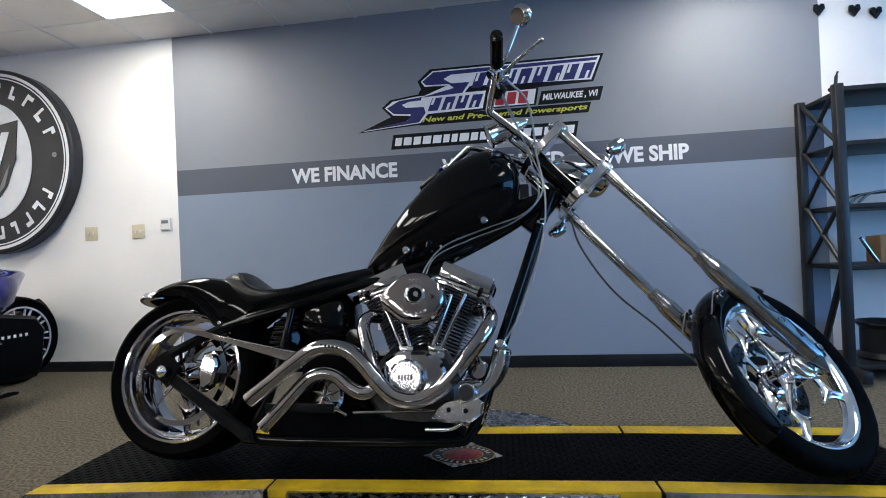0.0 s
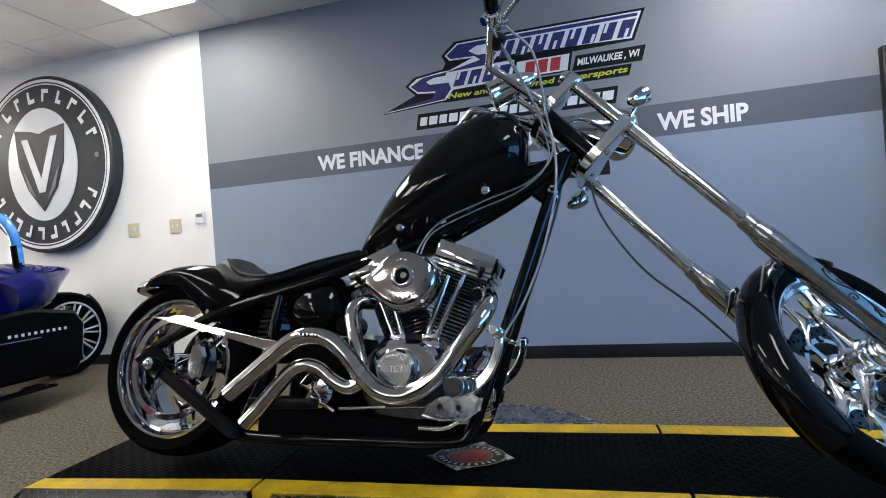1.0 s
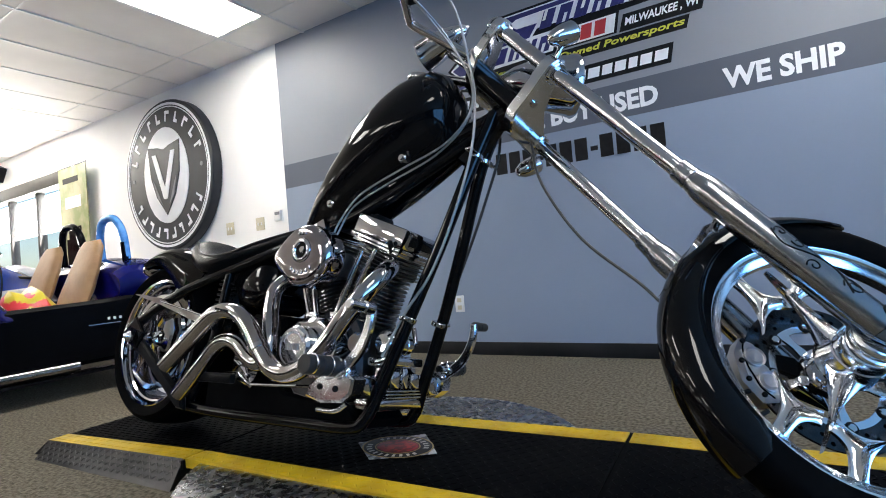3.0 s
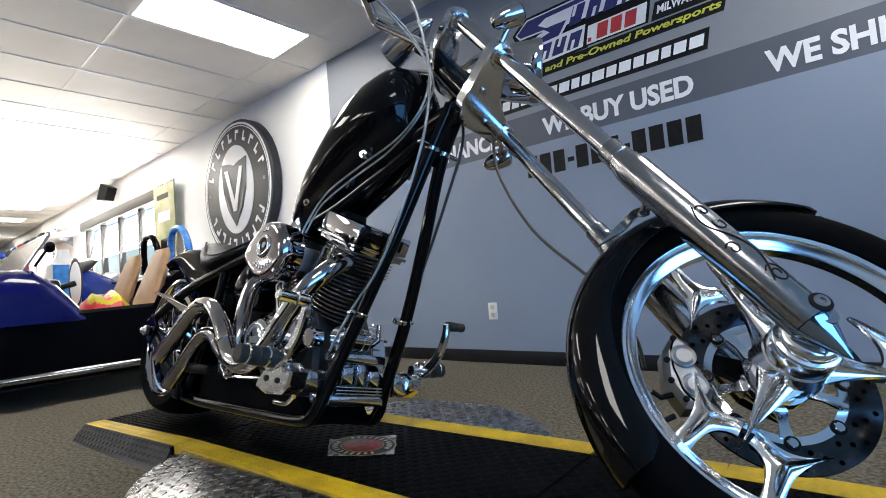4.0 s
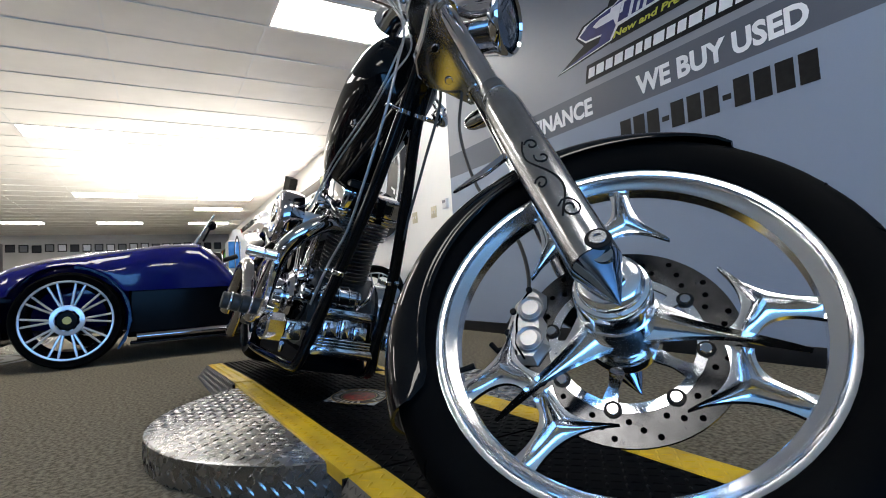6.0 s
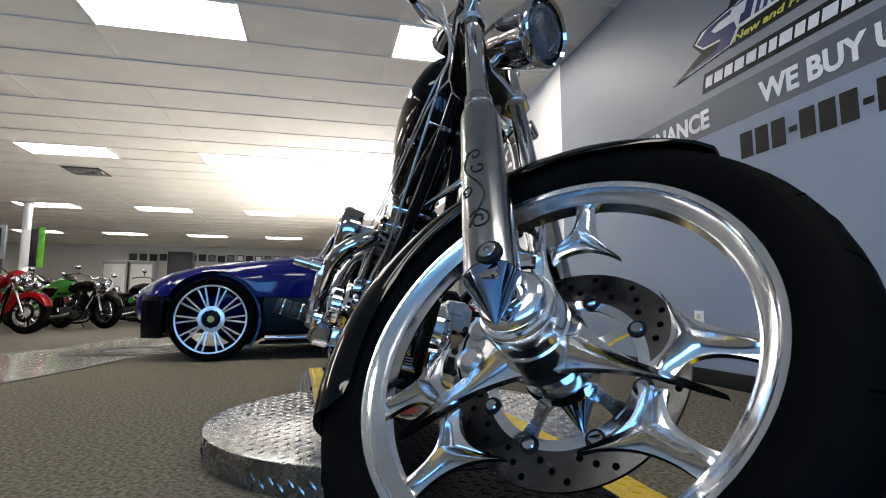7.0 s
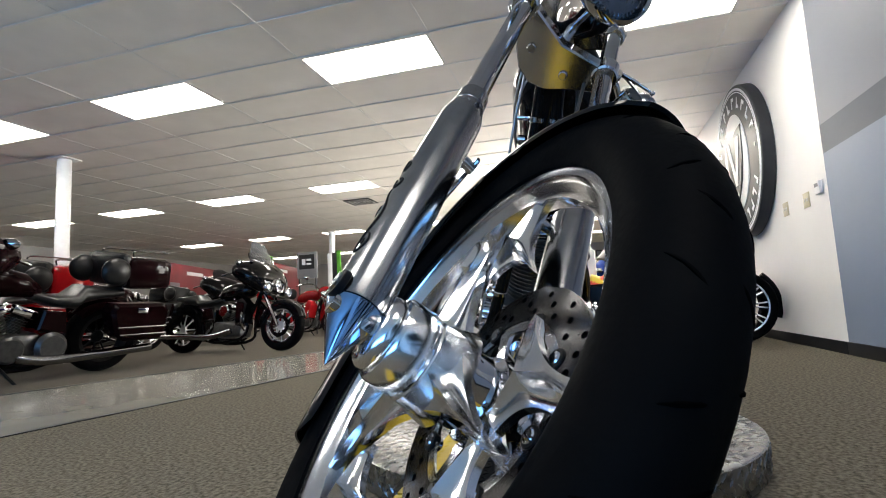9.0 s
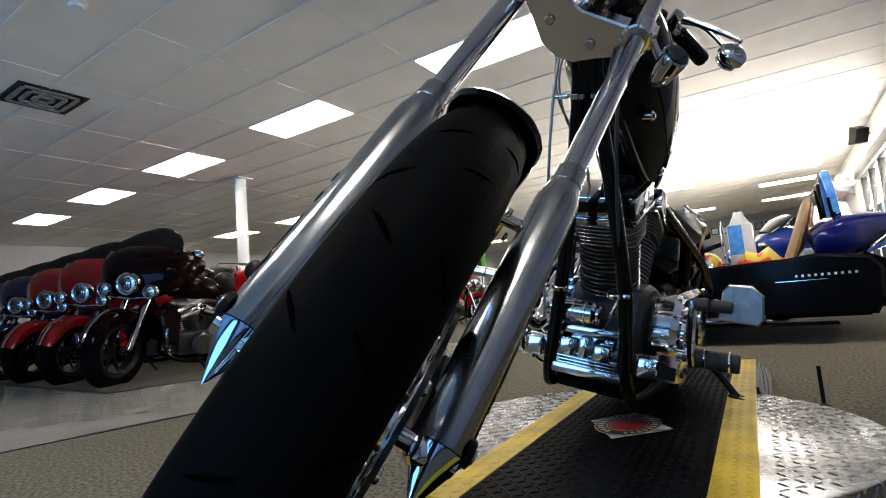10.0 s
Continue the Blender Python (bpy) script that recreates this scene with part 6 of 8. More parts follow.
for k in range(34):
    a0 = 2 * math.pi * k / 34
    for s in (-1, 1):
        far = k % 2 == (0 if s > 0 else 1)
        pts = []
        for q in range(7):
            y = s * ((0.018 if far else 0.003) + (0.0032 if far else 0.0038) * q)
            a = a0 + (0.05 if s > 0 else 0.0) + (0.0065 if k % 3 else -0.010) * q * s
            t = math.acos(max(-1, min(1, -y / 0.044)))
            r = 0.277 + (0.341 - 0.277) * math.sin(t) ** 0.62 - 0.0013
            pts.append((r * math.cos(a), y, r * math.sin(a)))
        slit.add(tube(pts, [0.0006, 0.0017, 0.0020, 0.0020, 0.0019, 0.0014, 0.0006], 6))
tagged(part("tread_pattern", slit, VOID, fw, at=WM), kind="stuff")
part("front_fender", fender(0, 0, 0.056, fill([(35, 0.354, 0.349, 1.0), (38, 0.354, 0.340, 1.0), (43, 0.354, 0.331, 1.0), (52, 0.354, 0.320, 1.0), (64, 0.354, 0.312, 1.0), (95, 0.355, 0.302, 1.0), (140, 0.356, 0.287, 1.0), (165, 0.356, 0.278, 1.0), (177, 0.356, 0.277, 1.0), (182, 0.356, 0.287, 1.0), (185, 0.355, 0.312, 1.0)], 3), 17, 0.004, 0.052), BLACK, bike, "gloss black front fender", at=WM)
for s in (-1, 1):
    fb = part("fender_stay", S(plate([(-0.085, 0.322), (-0.04, 0.338), (0.0, 0.342), (-0.002, 0.352), (-0.04, 0.356), (-0.09, 0.338), (-0.15, 0.316)], s * 0.070 - 0.004, s * 0.070 + 0.004, 0.002, "xz"), disc_bar((-0.02, s * 0.064, 0.342), (-0.02, s * 0.126, 0.350), 0.010, 14)), CHROME, bike, "pointed chrome fender stay", at=WM)
    part("bolt", S(disc_bar((-0.04, s * 0.081, 0.33), (-0.04, s * 0.087, 0.33), 0.008, 10, 0.002)), CHROME, fb, at=WM)

# cables
def fp(e, l, u):
    return FM @ Vector((e, l, u))


part("brake_hose", tube(spline([fp(-0.105, -0.228, 0.972), fp(-0.03, -0.17, 0.88), (0.355, -0.070, 1.13), (0.375, -0.075, 1.0), (0.368, -0.082, 0.85), (0.318, -0.090, 0.66), (0.260, -0.096, 0.52), (0.20, -0.115, 0.42), (0.14, -0.13, 0.30)], 7), 0.0038, 10), CABLE, bike, "silver braided hose down the frame")
part("throttle_cable", tube(spline([fp(-0.150, -0.222, 0.990), fp(-0.09, -0.13, 0.91), (0.33, -0.06, 1.15), (0.37, -0.085, 1.0), (0.30, -0.10, 0.90), (0.15, -0.105, 0.845), (0.0, -0.11, 0.785), (-0.07, -0.12, 0.70), (-0.08, -0.14, 0.62)], 7), 0.0030, 8), CABLE, bike)
part("idle_cable", tube(spline([fp(-0.145, -0.215, 0.982), fp(-0.06, -0.09, 0.86), (0.34, -0.03, 1.10), (0.35, -0.08, 0.96), (0.26, -0.095, 0.87), (0.10, -0.10, 0.81), (-0.03, -0.105, 0.75), (-0.075, -0.12, 0.66)], 7), 0.0028, 8), CABLE, bike)
part("clutch_cable", tube(spline([fp(-0.12, 0.22, 0.955), fp(-0.03, 0.12, 0.86), (0.36, 0.02, 1.08), (0.385, 0.07, 0.95), (0.33, 0.075, 0.75), (0.21, 0.09, 0.45), (0.10, 0.13, 0.20)], 7), 0.0045, 8), CABLE_BLACK, bike)
part("front_brake_hose", tube(spline([fp(0.02, 0.10, 0.50), fp(-0.03, 0.135, 0.38), fp(-0.045, 0.165, 0.18), fp(-0.01, 0.17, -0.02), fp(-0.03, 0.15, -0.18), fp(-0.085, 0.10, -0.27)], 7), 0.0042, 8), CABLE_BLACK, bike)
for s in (-1, 1):
    part("cable_clamp", S(disc_bar((0.182, s * 0.076, 0.398), (0.187, s * 0.075, 0.411), 0.0225, 20, 0.002), box(0.185, 0.205, s * 0.11 - 0.012, s * 0.11 + 0.004, 0.398, 0.410, 0.002)), CHROME, bike)
    part("cable_clamp", S(disc_bar((0.352, s * 0.025, 0.872), (0.357, s * 0.025, 0.885), 0.0222, 20, 0.002), box(0.352, 0.372, s * 0.062 - 0.022, s * 0.062 + 0.022, 0.874, 0.881, 0.002)), CHROME, bike)

# ---- black steel shelving with parts, beside the grey field ----
rack = thing("steel_shelf", "black steel shelving unit with latticed side frames", "shelf", pose(2.26, 2.93, 0))
RW_, RD, RH = 1.25, 0.42, 1.80
for x in (0.0, RW_):
    for y in (0.0, RD):
        part("post", box(x - 0.025, x + 0.025, y - 0.025, y + 0.025, 0.0, RH, 0.004), SHELF_BLACK, rack)
    for z0, z1 in ((0.70, 1.08), (1.08, 1.45), (1.45, 1.77)):
        part("side_brace", S(tube([(x, 0.02, z0), (x, RD - 0.02, z1)], 0.014, 8), tube([(x, RD - 0.02, z0), (x, 0.02, z1)], 0.014, 8)), SHELF_BLACK, rack)
    part("foot_beam", box(x - 0.03, x + 0.03, -0.16, RD + 0.03, 0.02, 0.09, 0.006), SHELF_BLACK, rack)
    part("lower_brace", tube([(x, 0.0, 0.72), (x, RD * 0.7, 0.09)], 0.02, 8), SHELF_BLACK, rack)
for z in (0.10, 0.70, 1.07, 1.45, 1.78):
    part("shelf_board", box(0.026, RW_ - 0.026, -0.02, RD + 0.02, z - 0.03, z, 0.004), SHELF_BLACK, rack)
bx = thing("parts_box", "small brown cardboard parts box on the shelf", "box", pose(2.55, 3.08, 0.702))
part("carton", box(0, 0.16, 0, 0.14, 0, 0.17, 0.003), CARDBOARD, bx)
part("flap", box(0.002, 0.158, 0.002, 0.07, 0.171, 0.175), CARDBOARD, bx)
part("label", box(0.09, 0.13, -0.0025, -0.0005, 0.05, 0.09), PLASTIC_WHITE, bx)
rim_ = thing("loose_rim", "dark steel rim lying on the lowest shelf", "rim", pose(2.59, 3.12, 0.101))
part("barrel", lathe([(0.16, 0.0), (0.165, 0.01), (0.14, 0.04), (0.14, 0.19), (0.165, 0.22), (0.16, 0.23), (0.13, 0.20), (0.13, 0.03)], 32, True), BASE_BLACK, rim_)
pp = thing("chrome_rails", "bent chrome luggage rails laid on a shelf", "rails", pose(2.40, 3.0, 1.072))
for k in range(3):
    part("rail", tube(spline([(0.02, 0.05 + 0.09 * k, 0.012), (0.12, 0.05 + 0.09 * k, 0.07), (0.45, 0.05 + 0.09 * k, 0.075), (0.52, 0.05 + 0.09 * k, 0.012)], 5), 0.008, 8), CHROME, pp)
ph = thing("shelf_hook", "small bent black hook on the shelf's top", "hook", pose(2.30, 3.02, 1.781))
part("hook", tube(spline([(-0.03, 0, 0.005), (0.0, 0, 0.03), (0.01, 0, 0.09), (0.02, 0, 0.12)], 4), [0.016] * 5 + [0.010] * 4 + [0.006] * 4, 8), BASE_BLACK, ph)
ch = thing("chrome_lever", "chrome lever leaning on the middle shelf", "lever", pose(2.38, 2.98, 0.702))
part("rod", tube([(0, 0, 0.16), (0.10, 0.02, 0.012)], 0.011, 10), CHROME, ch)
for k, xx in enumerate((2.42, 2.64, 2.77, 2.95)):
    hk = thing("heart_hook", "small black heart shaped hook on the wall", "hook", pose(xx, WY - 0.001, 2.44 - 0.03 * k, 90, 0, 0), group="heart hooks")
    part("heart", plate([(0, -0.045), (0.036, 0.0), (0.032, 0.032), (0.012, 0.036), (0, 0.02), (-0.012, 0.036), (-0.032, 0.032), (-0.036, 0.0)], 0, 0.02, 0.004), BASE_BLACK, hk)
    part("peg", disc_bar((0, 0, 0.02), (0, 0, 0.05), 0.006, 10), BASE_BLACK, hk)


FILM_DARK = mat("dim_blue_film", (0.012, 0.05, 0.14), 0.25, 0.0, (0.03, 0.10, 0.24), 30, bump=0.5, bscale=40)
SMOKED = mat("smoked_screen", (0.004, 0.004, 0.005), 0.12, 0.0, (0.006, 0.006, 0.007), 6, spec=0.08)
YELLOW_DOT = mat("cap_yellow", (0.45, 0.40, 0.12), 0.4, 0.0)

# ---- open three wheeler: y' ahead is -y of the room ----
def spoke_wheel(parent, name, m, R, w, rr, n, spoke_mat, rim_mat, twin=True, hubc=None):
    """A road wheel turning about its local y, with twin or single spokes."""
    ty = part(name, lathe(tyre_profile(R, w, rr, 0.30), 44, True, 1), RUBBER, parent, "black road tyre", at=m)
    part("rim", lathe([(rr, -w * 0.44), (rr, -w * 0.40), (rr - 0.022, -w * 0.30), (rr - 0.03, w * 0.3), (rr, w * 0.42), (rr - 0.014, w * 0.42), (rr - 0.045, w * 0.28), (rr - 0.04, -w * 0.28), (rr - 0.014, -w * 0.44)], 44, True, 1), rim_mat, ty, at=m)
    sp = []
    for k in range(n):
        for d in ((-0.068, 0.068) if twin else (0.0,)):
            a, b = 2 * math.pi * k / n, 2 * math.pi * k / n + d * 1.6
            y0, y1 = -w * 0.36, -w * 0.40
            c_ = a + d * 0.5
            sp.append(tube([(0.06 * math.cos(c_), y0, 0.06 * math.sin(c_)), ((rr - 0.012) * math.cos(b), y1, (rr - 0.012) * math.sin(b))], [0.0085, 0.0075] if twin else [0.012, 0.0085], 6))
    for q in sp:
        part("spoke", q, spoke_mat, ty, at=m)
    if hubc:
        part("rim_lip", lathe([(rr - 0.001, -w * 0.452), (rr - 0.006, -w * 0.468), (rr - 0.013, -w * 0.462), (rr - 0.015, -w * 0.43)], 44, True, 1), spoke_mat, ty, at=m)
        part("hub_ring", lathe([(0.066, -w * 0.40), (0.068, -w * 0.455), (0.092, -w * 0.44), (0.096, -w * 0.38)], 36, True, 1), spoke_mat, ty, at=m)
        part("centre_cap", disc_bar((0, -w * 0.46, 0), (0, -w * 0.48, 0), 0.024, 20, 0.004), YELLOW_DOT, ty, at=m)
    part("hub", S(disc_bar((0, -w * 0.28, 0), (0, -w * 0.46, 0), 0.062, 28, 0.01)), hubc or spoke_mat, ty, at=m)
    return ty


def level(y, table):
    """A value read from a short table of places and values."""
    for (a, p), (b, q) in zip(table, table[1:]):
        if y <= b:
            t = max(0.0, (y - a) / (b - a))
            return p + (q - p) * t
    return table[-1][1]


car = thing("three_wheeler", "open blue and black three wheeled roadster with tan seats", "roadster", pose(-3.67, -0.118, 0) @ Matrix.Scale(1.118, 4))
# local: x across, y along (nose at -y), z up
HW = 0.70
rings = []
for y, w, zb, zt, pw in ((-0.30, 0.20, 0.36, 0.50, 2.2), (-0.25, 0.36, 0.26, 0.57, 2.6), (-0.12, 0.48, 0.21, 0.64, 2.8), (0.05, 0.52, 0.18, 0.70, 3.0), (0.20, 0.54, 0.17, 0.745, 3.0), (0.45, 0.55, 0.17, 0.785, 3.0), (0.80, 0.58, 0.17, 0.81, 3.2), (1.10, 0.62, 0.17, 0.81, 3.4)):
    rings.append(oval((0, y, (zb + zt) / 2), w, (zt - zb) / 2, (1, 0, 0), (0, 0, 1), 26, pw))
part("hood", loft(rings), CAR_BLUE, car, "deep blue glossy hood")
part("grille", S(*[box(-0.20, 0.20, -0.31, -0.275, 0.36 + 0.026 * k, 0.368 + 0.026 * k, 0.003) for k in range(5)]), CAR_BLACK, car)
for s in (-1, 1):
    part("sill", plate([(0.72, 0.17), (0.74, 0.52), (1.2, 0.525), (1.9, 0.545), (2.05, 0.56), (2.30, 0.52), (2.36, 0.44), (2.34, 0.24), (2.30, 0.165)], s * HW - 0.07, s * HW + 0.05, 0.02, "yz"), CAR_BLACK, car, "gloss black side body")
    part("side_pipe", tube([(s * (HW + 0.085), 0.78, 0.16), (s * (HW + 0.085), 1.72, 0.165)], 0.032, 14), CHROME_DARK, car)
    part("running_board", box(s * (HW + 0.06) - 0.07, s * (HW + 0.06) + 0.07, 0.74, 2.1, 0.115, 0.13, 0.004), CAR_BLACK, car)
    part("trim_line", box(s * (HW + 0.054), s * (HW + 0.058), 1.80, 2.08, 0.392, 0.397), POLISHED, car)
    # letters on the flank become a row of small bars
    for k in range(10):
        part("bar", box(s * (HW + 0.054) - 0.0005, s * (HW + 0.054) + 0.002, 1.91 + 0.034 * k, 1.924 + 0.034 * k, 0.416, 0.432), SIGN_WHITE, car)
    # wing with a round wheel arch, one body with the hood
    sec = []
    for y in sorted([-0.10, -0.08, -0.05, 0.0, 0.04, 0.08, 0.105] + [0.41 - 0.30 * math.cos(math.pi * k / 14) for k in range(15)] + [0.72, 0.78, 0.85, 0.95, 1.06, 1.18, 1.30, 1.40, 1.43]):
        zt = level(y, ((-0.10, 0.50), (-0.08, 0.555), (-0.03, 0.60), (0.10, 0.655), (0.30, 0.705), (0.60, 0.745), (0.95, 0.79), (1.18, 0.80), (1.32, 0.70), (1.43, 0.55)))
        xo = level(y, ((-0.10, 0.66), (-0.07, 0.75), (0.0, 0.83), (0.12, 0.875), (0.75, 0.88), (1.0, 0.85), (1.2, 0.80), (1.43, 0.755)))
        zl = 0.305 + math.sqrt(max(0.0, 0.345 ** 2 - (y - 0.41) ** 2)) if abs(y - 0.41) < 0.305 else 0.47
        zl = min(zl, zt - 0.03)
        mid = max(zl + 0.012, zt - 0.13)
        sec.append([Vector((s * x, y, z)) for x, z in ((0.52, zt + 0.008), (xo - 0.22, zt), (xo - 0.10, zt - 0.012), (xo - 0.03, zt - (zt - mid) * 0.45), (xo, mid), (xo + 0.004, (zl + mid) / 2), (xo, zl), (xo - 0.03, zl - 0.004), (0.60, zl), (0.54, zl + 0.01))])
    part("wing", loft(sec), CAR_BLUE, car, "deep blue wing over the front wheel", 50)
    part("front_bumper", loft([[Vector((s * x, y, z)) for x, z in ((0.30, 0.17), (xo, 0.17), (xo + 0.02, 0.25), (xo + 0.02, 0.44), (xo - 0.02, 0.485), (0.30, 0.485))] for y, xo in ((-0.12, 0.58), (-0.09, 0.74), (-0.02, 0.82), (0.06, 0.85), (0.075, 0.85))]), CAR_BLACK, car, "black lower nose panel", 30)
    arch = [Vector((s * 0.86, 0.41 + 0.337 * math.cos(a), 0.305 + 0.337 * math.sin(a))) for a in [radians(-38 + 11 * k) for k in range(12)]]
    part("fender_film", tube(arch, [0.007 + 0.006 * (k % 2) for k in range(12)], 7), FILM_DARK, car, "crumpled blue protective film")
    part("suspension_arm", S(tube([(s * 0.42, 0.30, 0.30), (s * 0.74, 0.41, 0.30)], 0.016, 8), tube([(s * 0.42, 0.52, 0.30), (s * 0.74, 0.41, 0.30)], 0.016, 8)), CAR_BLACK, car)
    m = Matrix.Translation((s * (HW + 0.10), 0.41, 0.305)) @ Matrix.Rotation(radians(90 if s > 0 else -90), 4, "Z")
    spoke_wheel(car, "front_wheel", m, 0.305, 0.20, 0.252, 10, SILVER, CAR_BLACK, True, CAR_BLACK)
part("floor_pan", box(-HW + 0.05, HW - 0.05, 0.72, 2.28, 0.15, 0.22, 0.01), CAR_BLACK, car)
part("cowl", loft([oval((0, y, z), w, h, (1, 0, 0), (0, 0, 1), 24, 3.0) for y, w, z, h in ((1.08, 0.62, 0.68, 0.13), (1.20, 0.63, 0.69, 0.125), (1.28, 0.61, 0.68, 0.10))]), CAR_BLUE, car)
part("dashboard", box(-0.55, 0.55, 1.26, 1.36, 0.56, 0.74, 0.03), LEATHER, car)
part("steering_wheel", S(*[([(0.26 + x, 1.50 + 0.35 * z, 0.72 + y) for x, y, z in v], f) for v, f in [lathe([(0.16, -0.012), (0.175, 0.0), (0.16, 0.012), (0.148, 0.0)], 30, True)]], tube([(0.26, 1.36, 0.68), (0.26, 1.50, 0.72)], 0.02, 8)), LEATHER, car)
scr = part("windscreen_frame", S(tube([(-0.56, 1.16, 0.80), (-0.54, 1.30, 1.02), (0.54, 1.30, 1.02), (0.56, 1.16, 0.80)], 0.012, 8)), POLISHED, car)
part("windscreen", plate([(-0.55, 0.0), (0.55, 0.0), (0.53, 0.25), (-0.53, 0.25)], 0, 0.005), CLEAR, scr, at=pose(0, 1.16, 0.80, 58, 0, 0))
for s in (-0.30, 0.30):
    rs = []
    for y, z, w, d in ((1.58, 0.34, 0.20, 0.05), (1.78, 0.40, 0.21, 0.06), (1.88, 0.46, 0.20, 0.07), (1.94, 0.60, 0.19, 0.058), (2.00, 0.76, 0.175, 0.050), (2.045, 0.90, 0.14, 0.042), (2.058, 0.955, 0.09, 0.028)):
        rs.append(oval((s, y, z), w, d, (1, 0, 0), (0, 0.6, 0.8) if y < 1.89 else (0, 1, 0.25), 18, 2.8))
    part("seat", loft(rs), TAN, car, "tan leather bucket seat")
    part("roll_hoop", tube(spline([(s - 0.17, 2.20, 0.72), (s - 0.165, 2.185, 0.97), (s - 0.10, 2.175, 1.09), (s, 2.175, 1.115), (s + 0.10, 2.175, 1.09), (s + 0.165, 2.185, 0.97), (s + 0.17, 2.20, 0.72)], 4), 0.026, 12), FILM_BLUE if s > 0 else CAR_BLACK, car, "roll hoop wrapped in blue film")
part("roll_hoop_cap", tube(spline([(0.47, 2.20, 0.72), (0.465, 2.185, 0.93)], 4), 0.029, 12), CAR_BLACK, car)
rings = []
for y, w, zb, zt in ((2.04, 0.67, 0.50, 0.74), (2.10, 0.67, 0.48, 0.80), (2.20, 0.66, 0.48, 0.835), (2.30, 0.61, 0.51, 0.835), (2.38, 0.54, 0.58, 0.825), (2.48, 0.46, 0.66, 0.812), (2.59, 0.36, 0.715, 0.80), (2.71, 0.22, 0.75, 0.785), (2.82, 0.06, 0.762, 0.772)):
    rings.append(oval((0, y, (zb + zt) / 2), w, (zt - zb) / 2, (1, 0, 0), (0, 0, 1), 24, 3.0))
part("tail", loft(rings), CAR_BLUE, car, "deep blue pointed tail deck")
part("swingarm", S(tube([(-0.16, 2.2, 0.34), (-0.15, 2.79, 0.31)], 0.03, 10), tube([(0.16, 2.2, 0.34), (0.15, 2.79, 0.31)], 0.03, 10), tube([(0.05, 2.28, 0.56), (0.05, 2.60, 0.38)], 0.04, 10)), CAR_BLACK, car)
part("rear_hugger", tube([(0, 2.79 + 0.325 * math.cos(a), 0.305 + 0.325 * math.sin(a)) for a in [radians(-20 + 10 * k) for k in range(8)]], 0.03, 8), CAR_BLACK, car)
spoke_wheel(car, "rear_wheel", Matrix.Translation((0.0, 2.79, 0.305)) @ Matrix.Rotation(radians(90), 4, "Z"), 0.305, 0.21, 0.232, 10, SILVER, CAR_BLACK, True, CAR_BLACK)
part("rear_caliper", box(0.03, 0.075, 2.59, 2.67, 0.23, 0.41, 0.015), RED_PAINT, car, "red brake caliper")
part("mirror", S(ball((0.66, 1.28, 0.93), (0.05, 0.03, 0.035), 14, 8), tube([(0.58, 1.22, 0.82), (0.65, 1.27, 0.92)], 0.008, 8)), CAR_BLACK, car)

heap = thing("neon_jacket", "crumpled red and yellow jacket lying over the cockpit", "jacket", pose(-3.636, 1.827, 0.492))
rnd_h = random.Random(5)
part("cloth", loft([[Vector((0.26 * math.cos(t) * w * (1 + 0.12 * rnd_h.random()), y, 0.02 + h * max(0, math.sin(t)) * (0.8 + 0.35 * rnd_h.random()))) for t in [2 * math.pi * k / 20 for k in range(20)]] for y, w, h in ((-0.24, 0.3, 0.04), (-0.20, 0.8, 0.12), (-0.12, 1.0, 0.20), (-0.03, 1.0, 0.18), (0.05, 1.05, 0.22), (0.12, 0.9, 0.17), (0.17, 0.6, 0.10), (0.19, 0.2, 0.03))]), NEON, heap)
hat = thing("helmet", "red and yellow neon helmet lying in the cockpit", "helmet", pose(-3.502, 1.402, 0.514))
part("shell", ball((0, 0, 0.12), (0.14, 0.12, 0.11), 22, 12), NEON, hat)
part("visor", ball((0.03, -0.03, 0.12), (0.125, 0.105, 0.055), 20, 10), DARK_GLASS, hat)
bag = thing("display_bottle", "white and blue plastic jug beside the cockpit", "jug", pose(-4.173, 1.66, 0.604))
part("jug", S(box(-0.11, 0.11, -0.11, 0.11, 0, 0.42, 0.03), lathe([(0.09, 0.42), (0.05, 0.50), (0.04, 0.54)], 18)), PLASTIC_WHITE, bag)
part("label", box(0.1105, 0.113, -0.10, 0.02, 0.12, 0.40), FILM_BLUE, bag)

tagged(part("floor_emblem", S(*[([(x - 4.0, y - 0.62, z) for x, y, z in v], f) for v, f in [lathe([(0.62, 0.0015), (0.62, 0.004), (0.52, 0.004), (0.52, 0.0015)], 48, True), lathe([(0.46, 0.0015), (0.46, 0.004), (0.34, 0.004), (0.34, 0.0015)], 48, True), lathe([(0.26, 0.0015), (0.25, 0.004)], 36)]]), BASE_BLACK), "dark ringed round emblem laid on the floor", "floor emblem")


# ---- parked motorcycles ----
def lathe_x(c, prof):
    """A closed ring round the x direction at c, from radius and offset pairs."""
    v, f = [], []
    n, m = 26, len(prof)
    for k in range(n):
        a = 2 * math.pi * k / n
        v += [(c[0] + o, c[1] + r * math.cos(a), c[2] + r * math.sin(a)) for r, o in prof]
    for k in range(n):
        for q in range(m):
            f.append((k * m + q, k * m + (q + 1) % m, (k + 1) % n * m + (q + 1) % m, (k + 1) % n * m + q))
    return v, f


def lens_x(c, r, h):
    """A bulging round lamp glass that looks ahead."""
    rings = [[Vector((c[0] - 0.006 + h * (1 - q * q), c[1] + r * q * math.cos(a), c[2] + r * q * math.sin(a))) for a in [2 * math.pi * k / 26 for k in range(26)]] for q in (1.0, 0.8, 0.55, 0.3, 0.06)]
    return loft(rings)


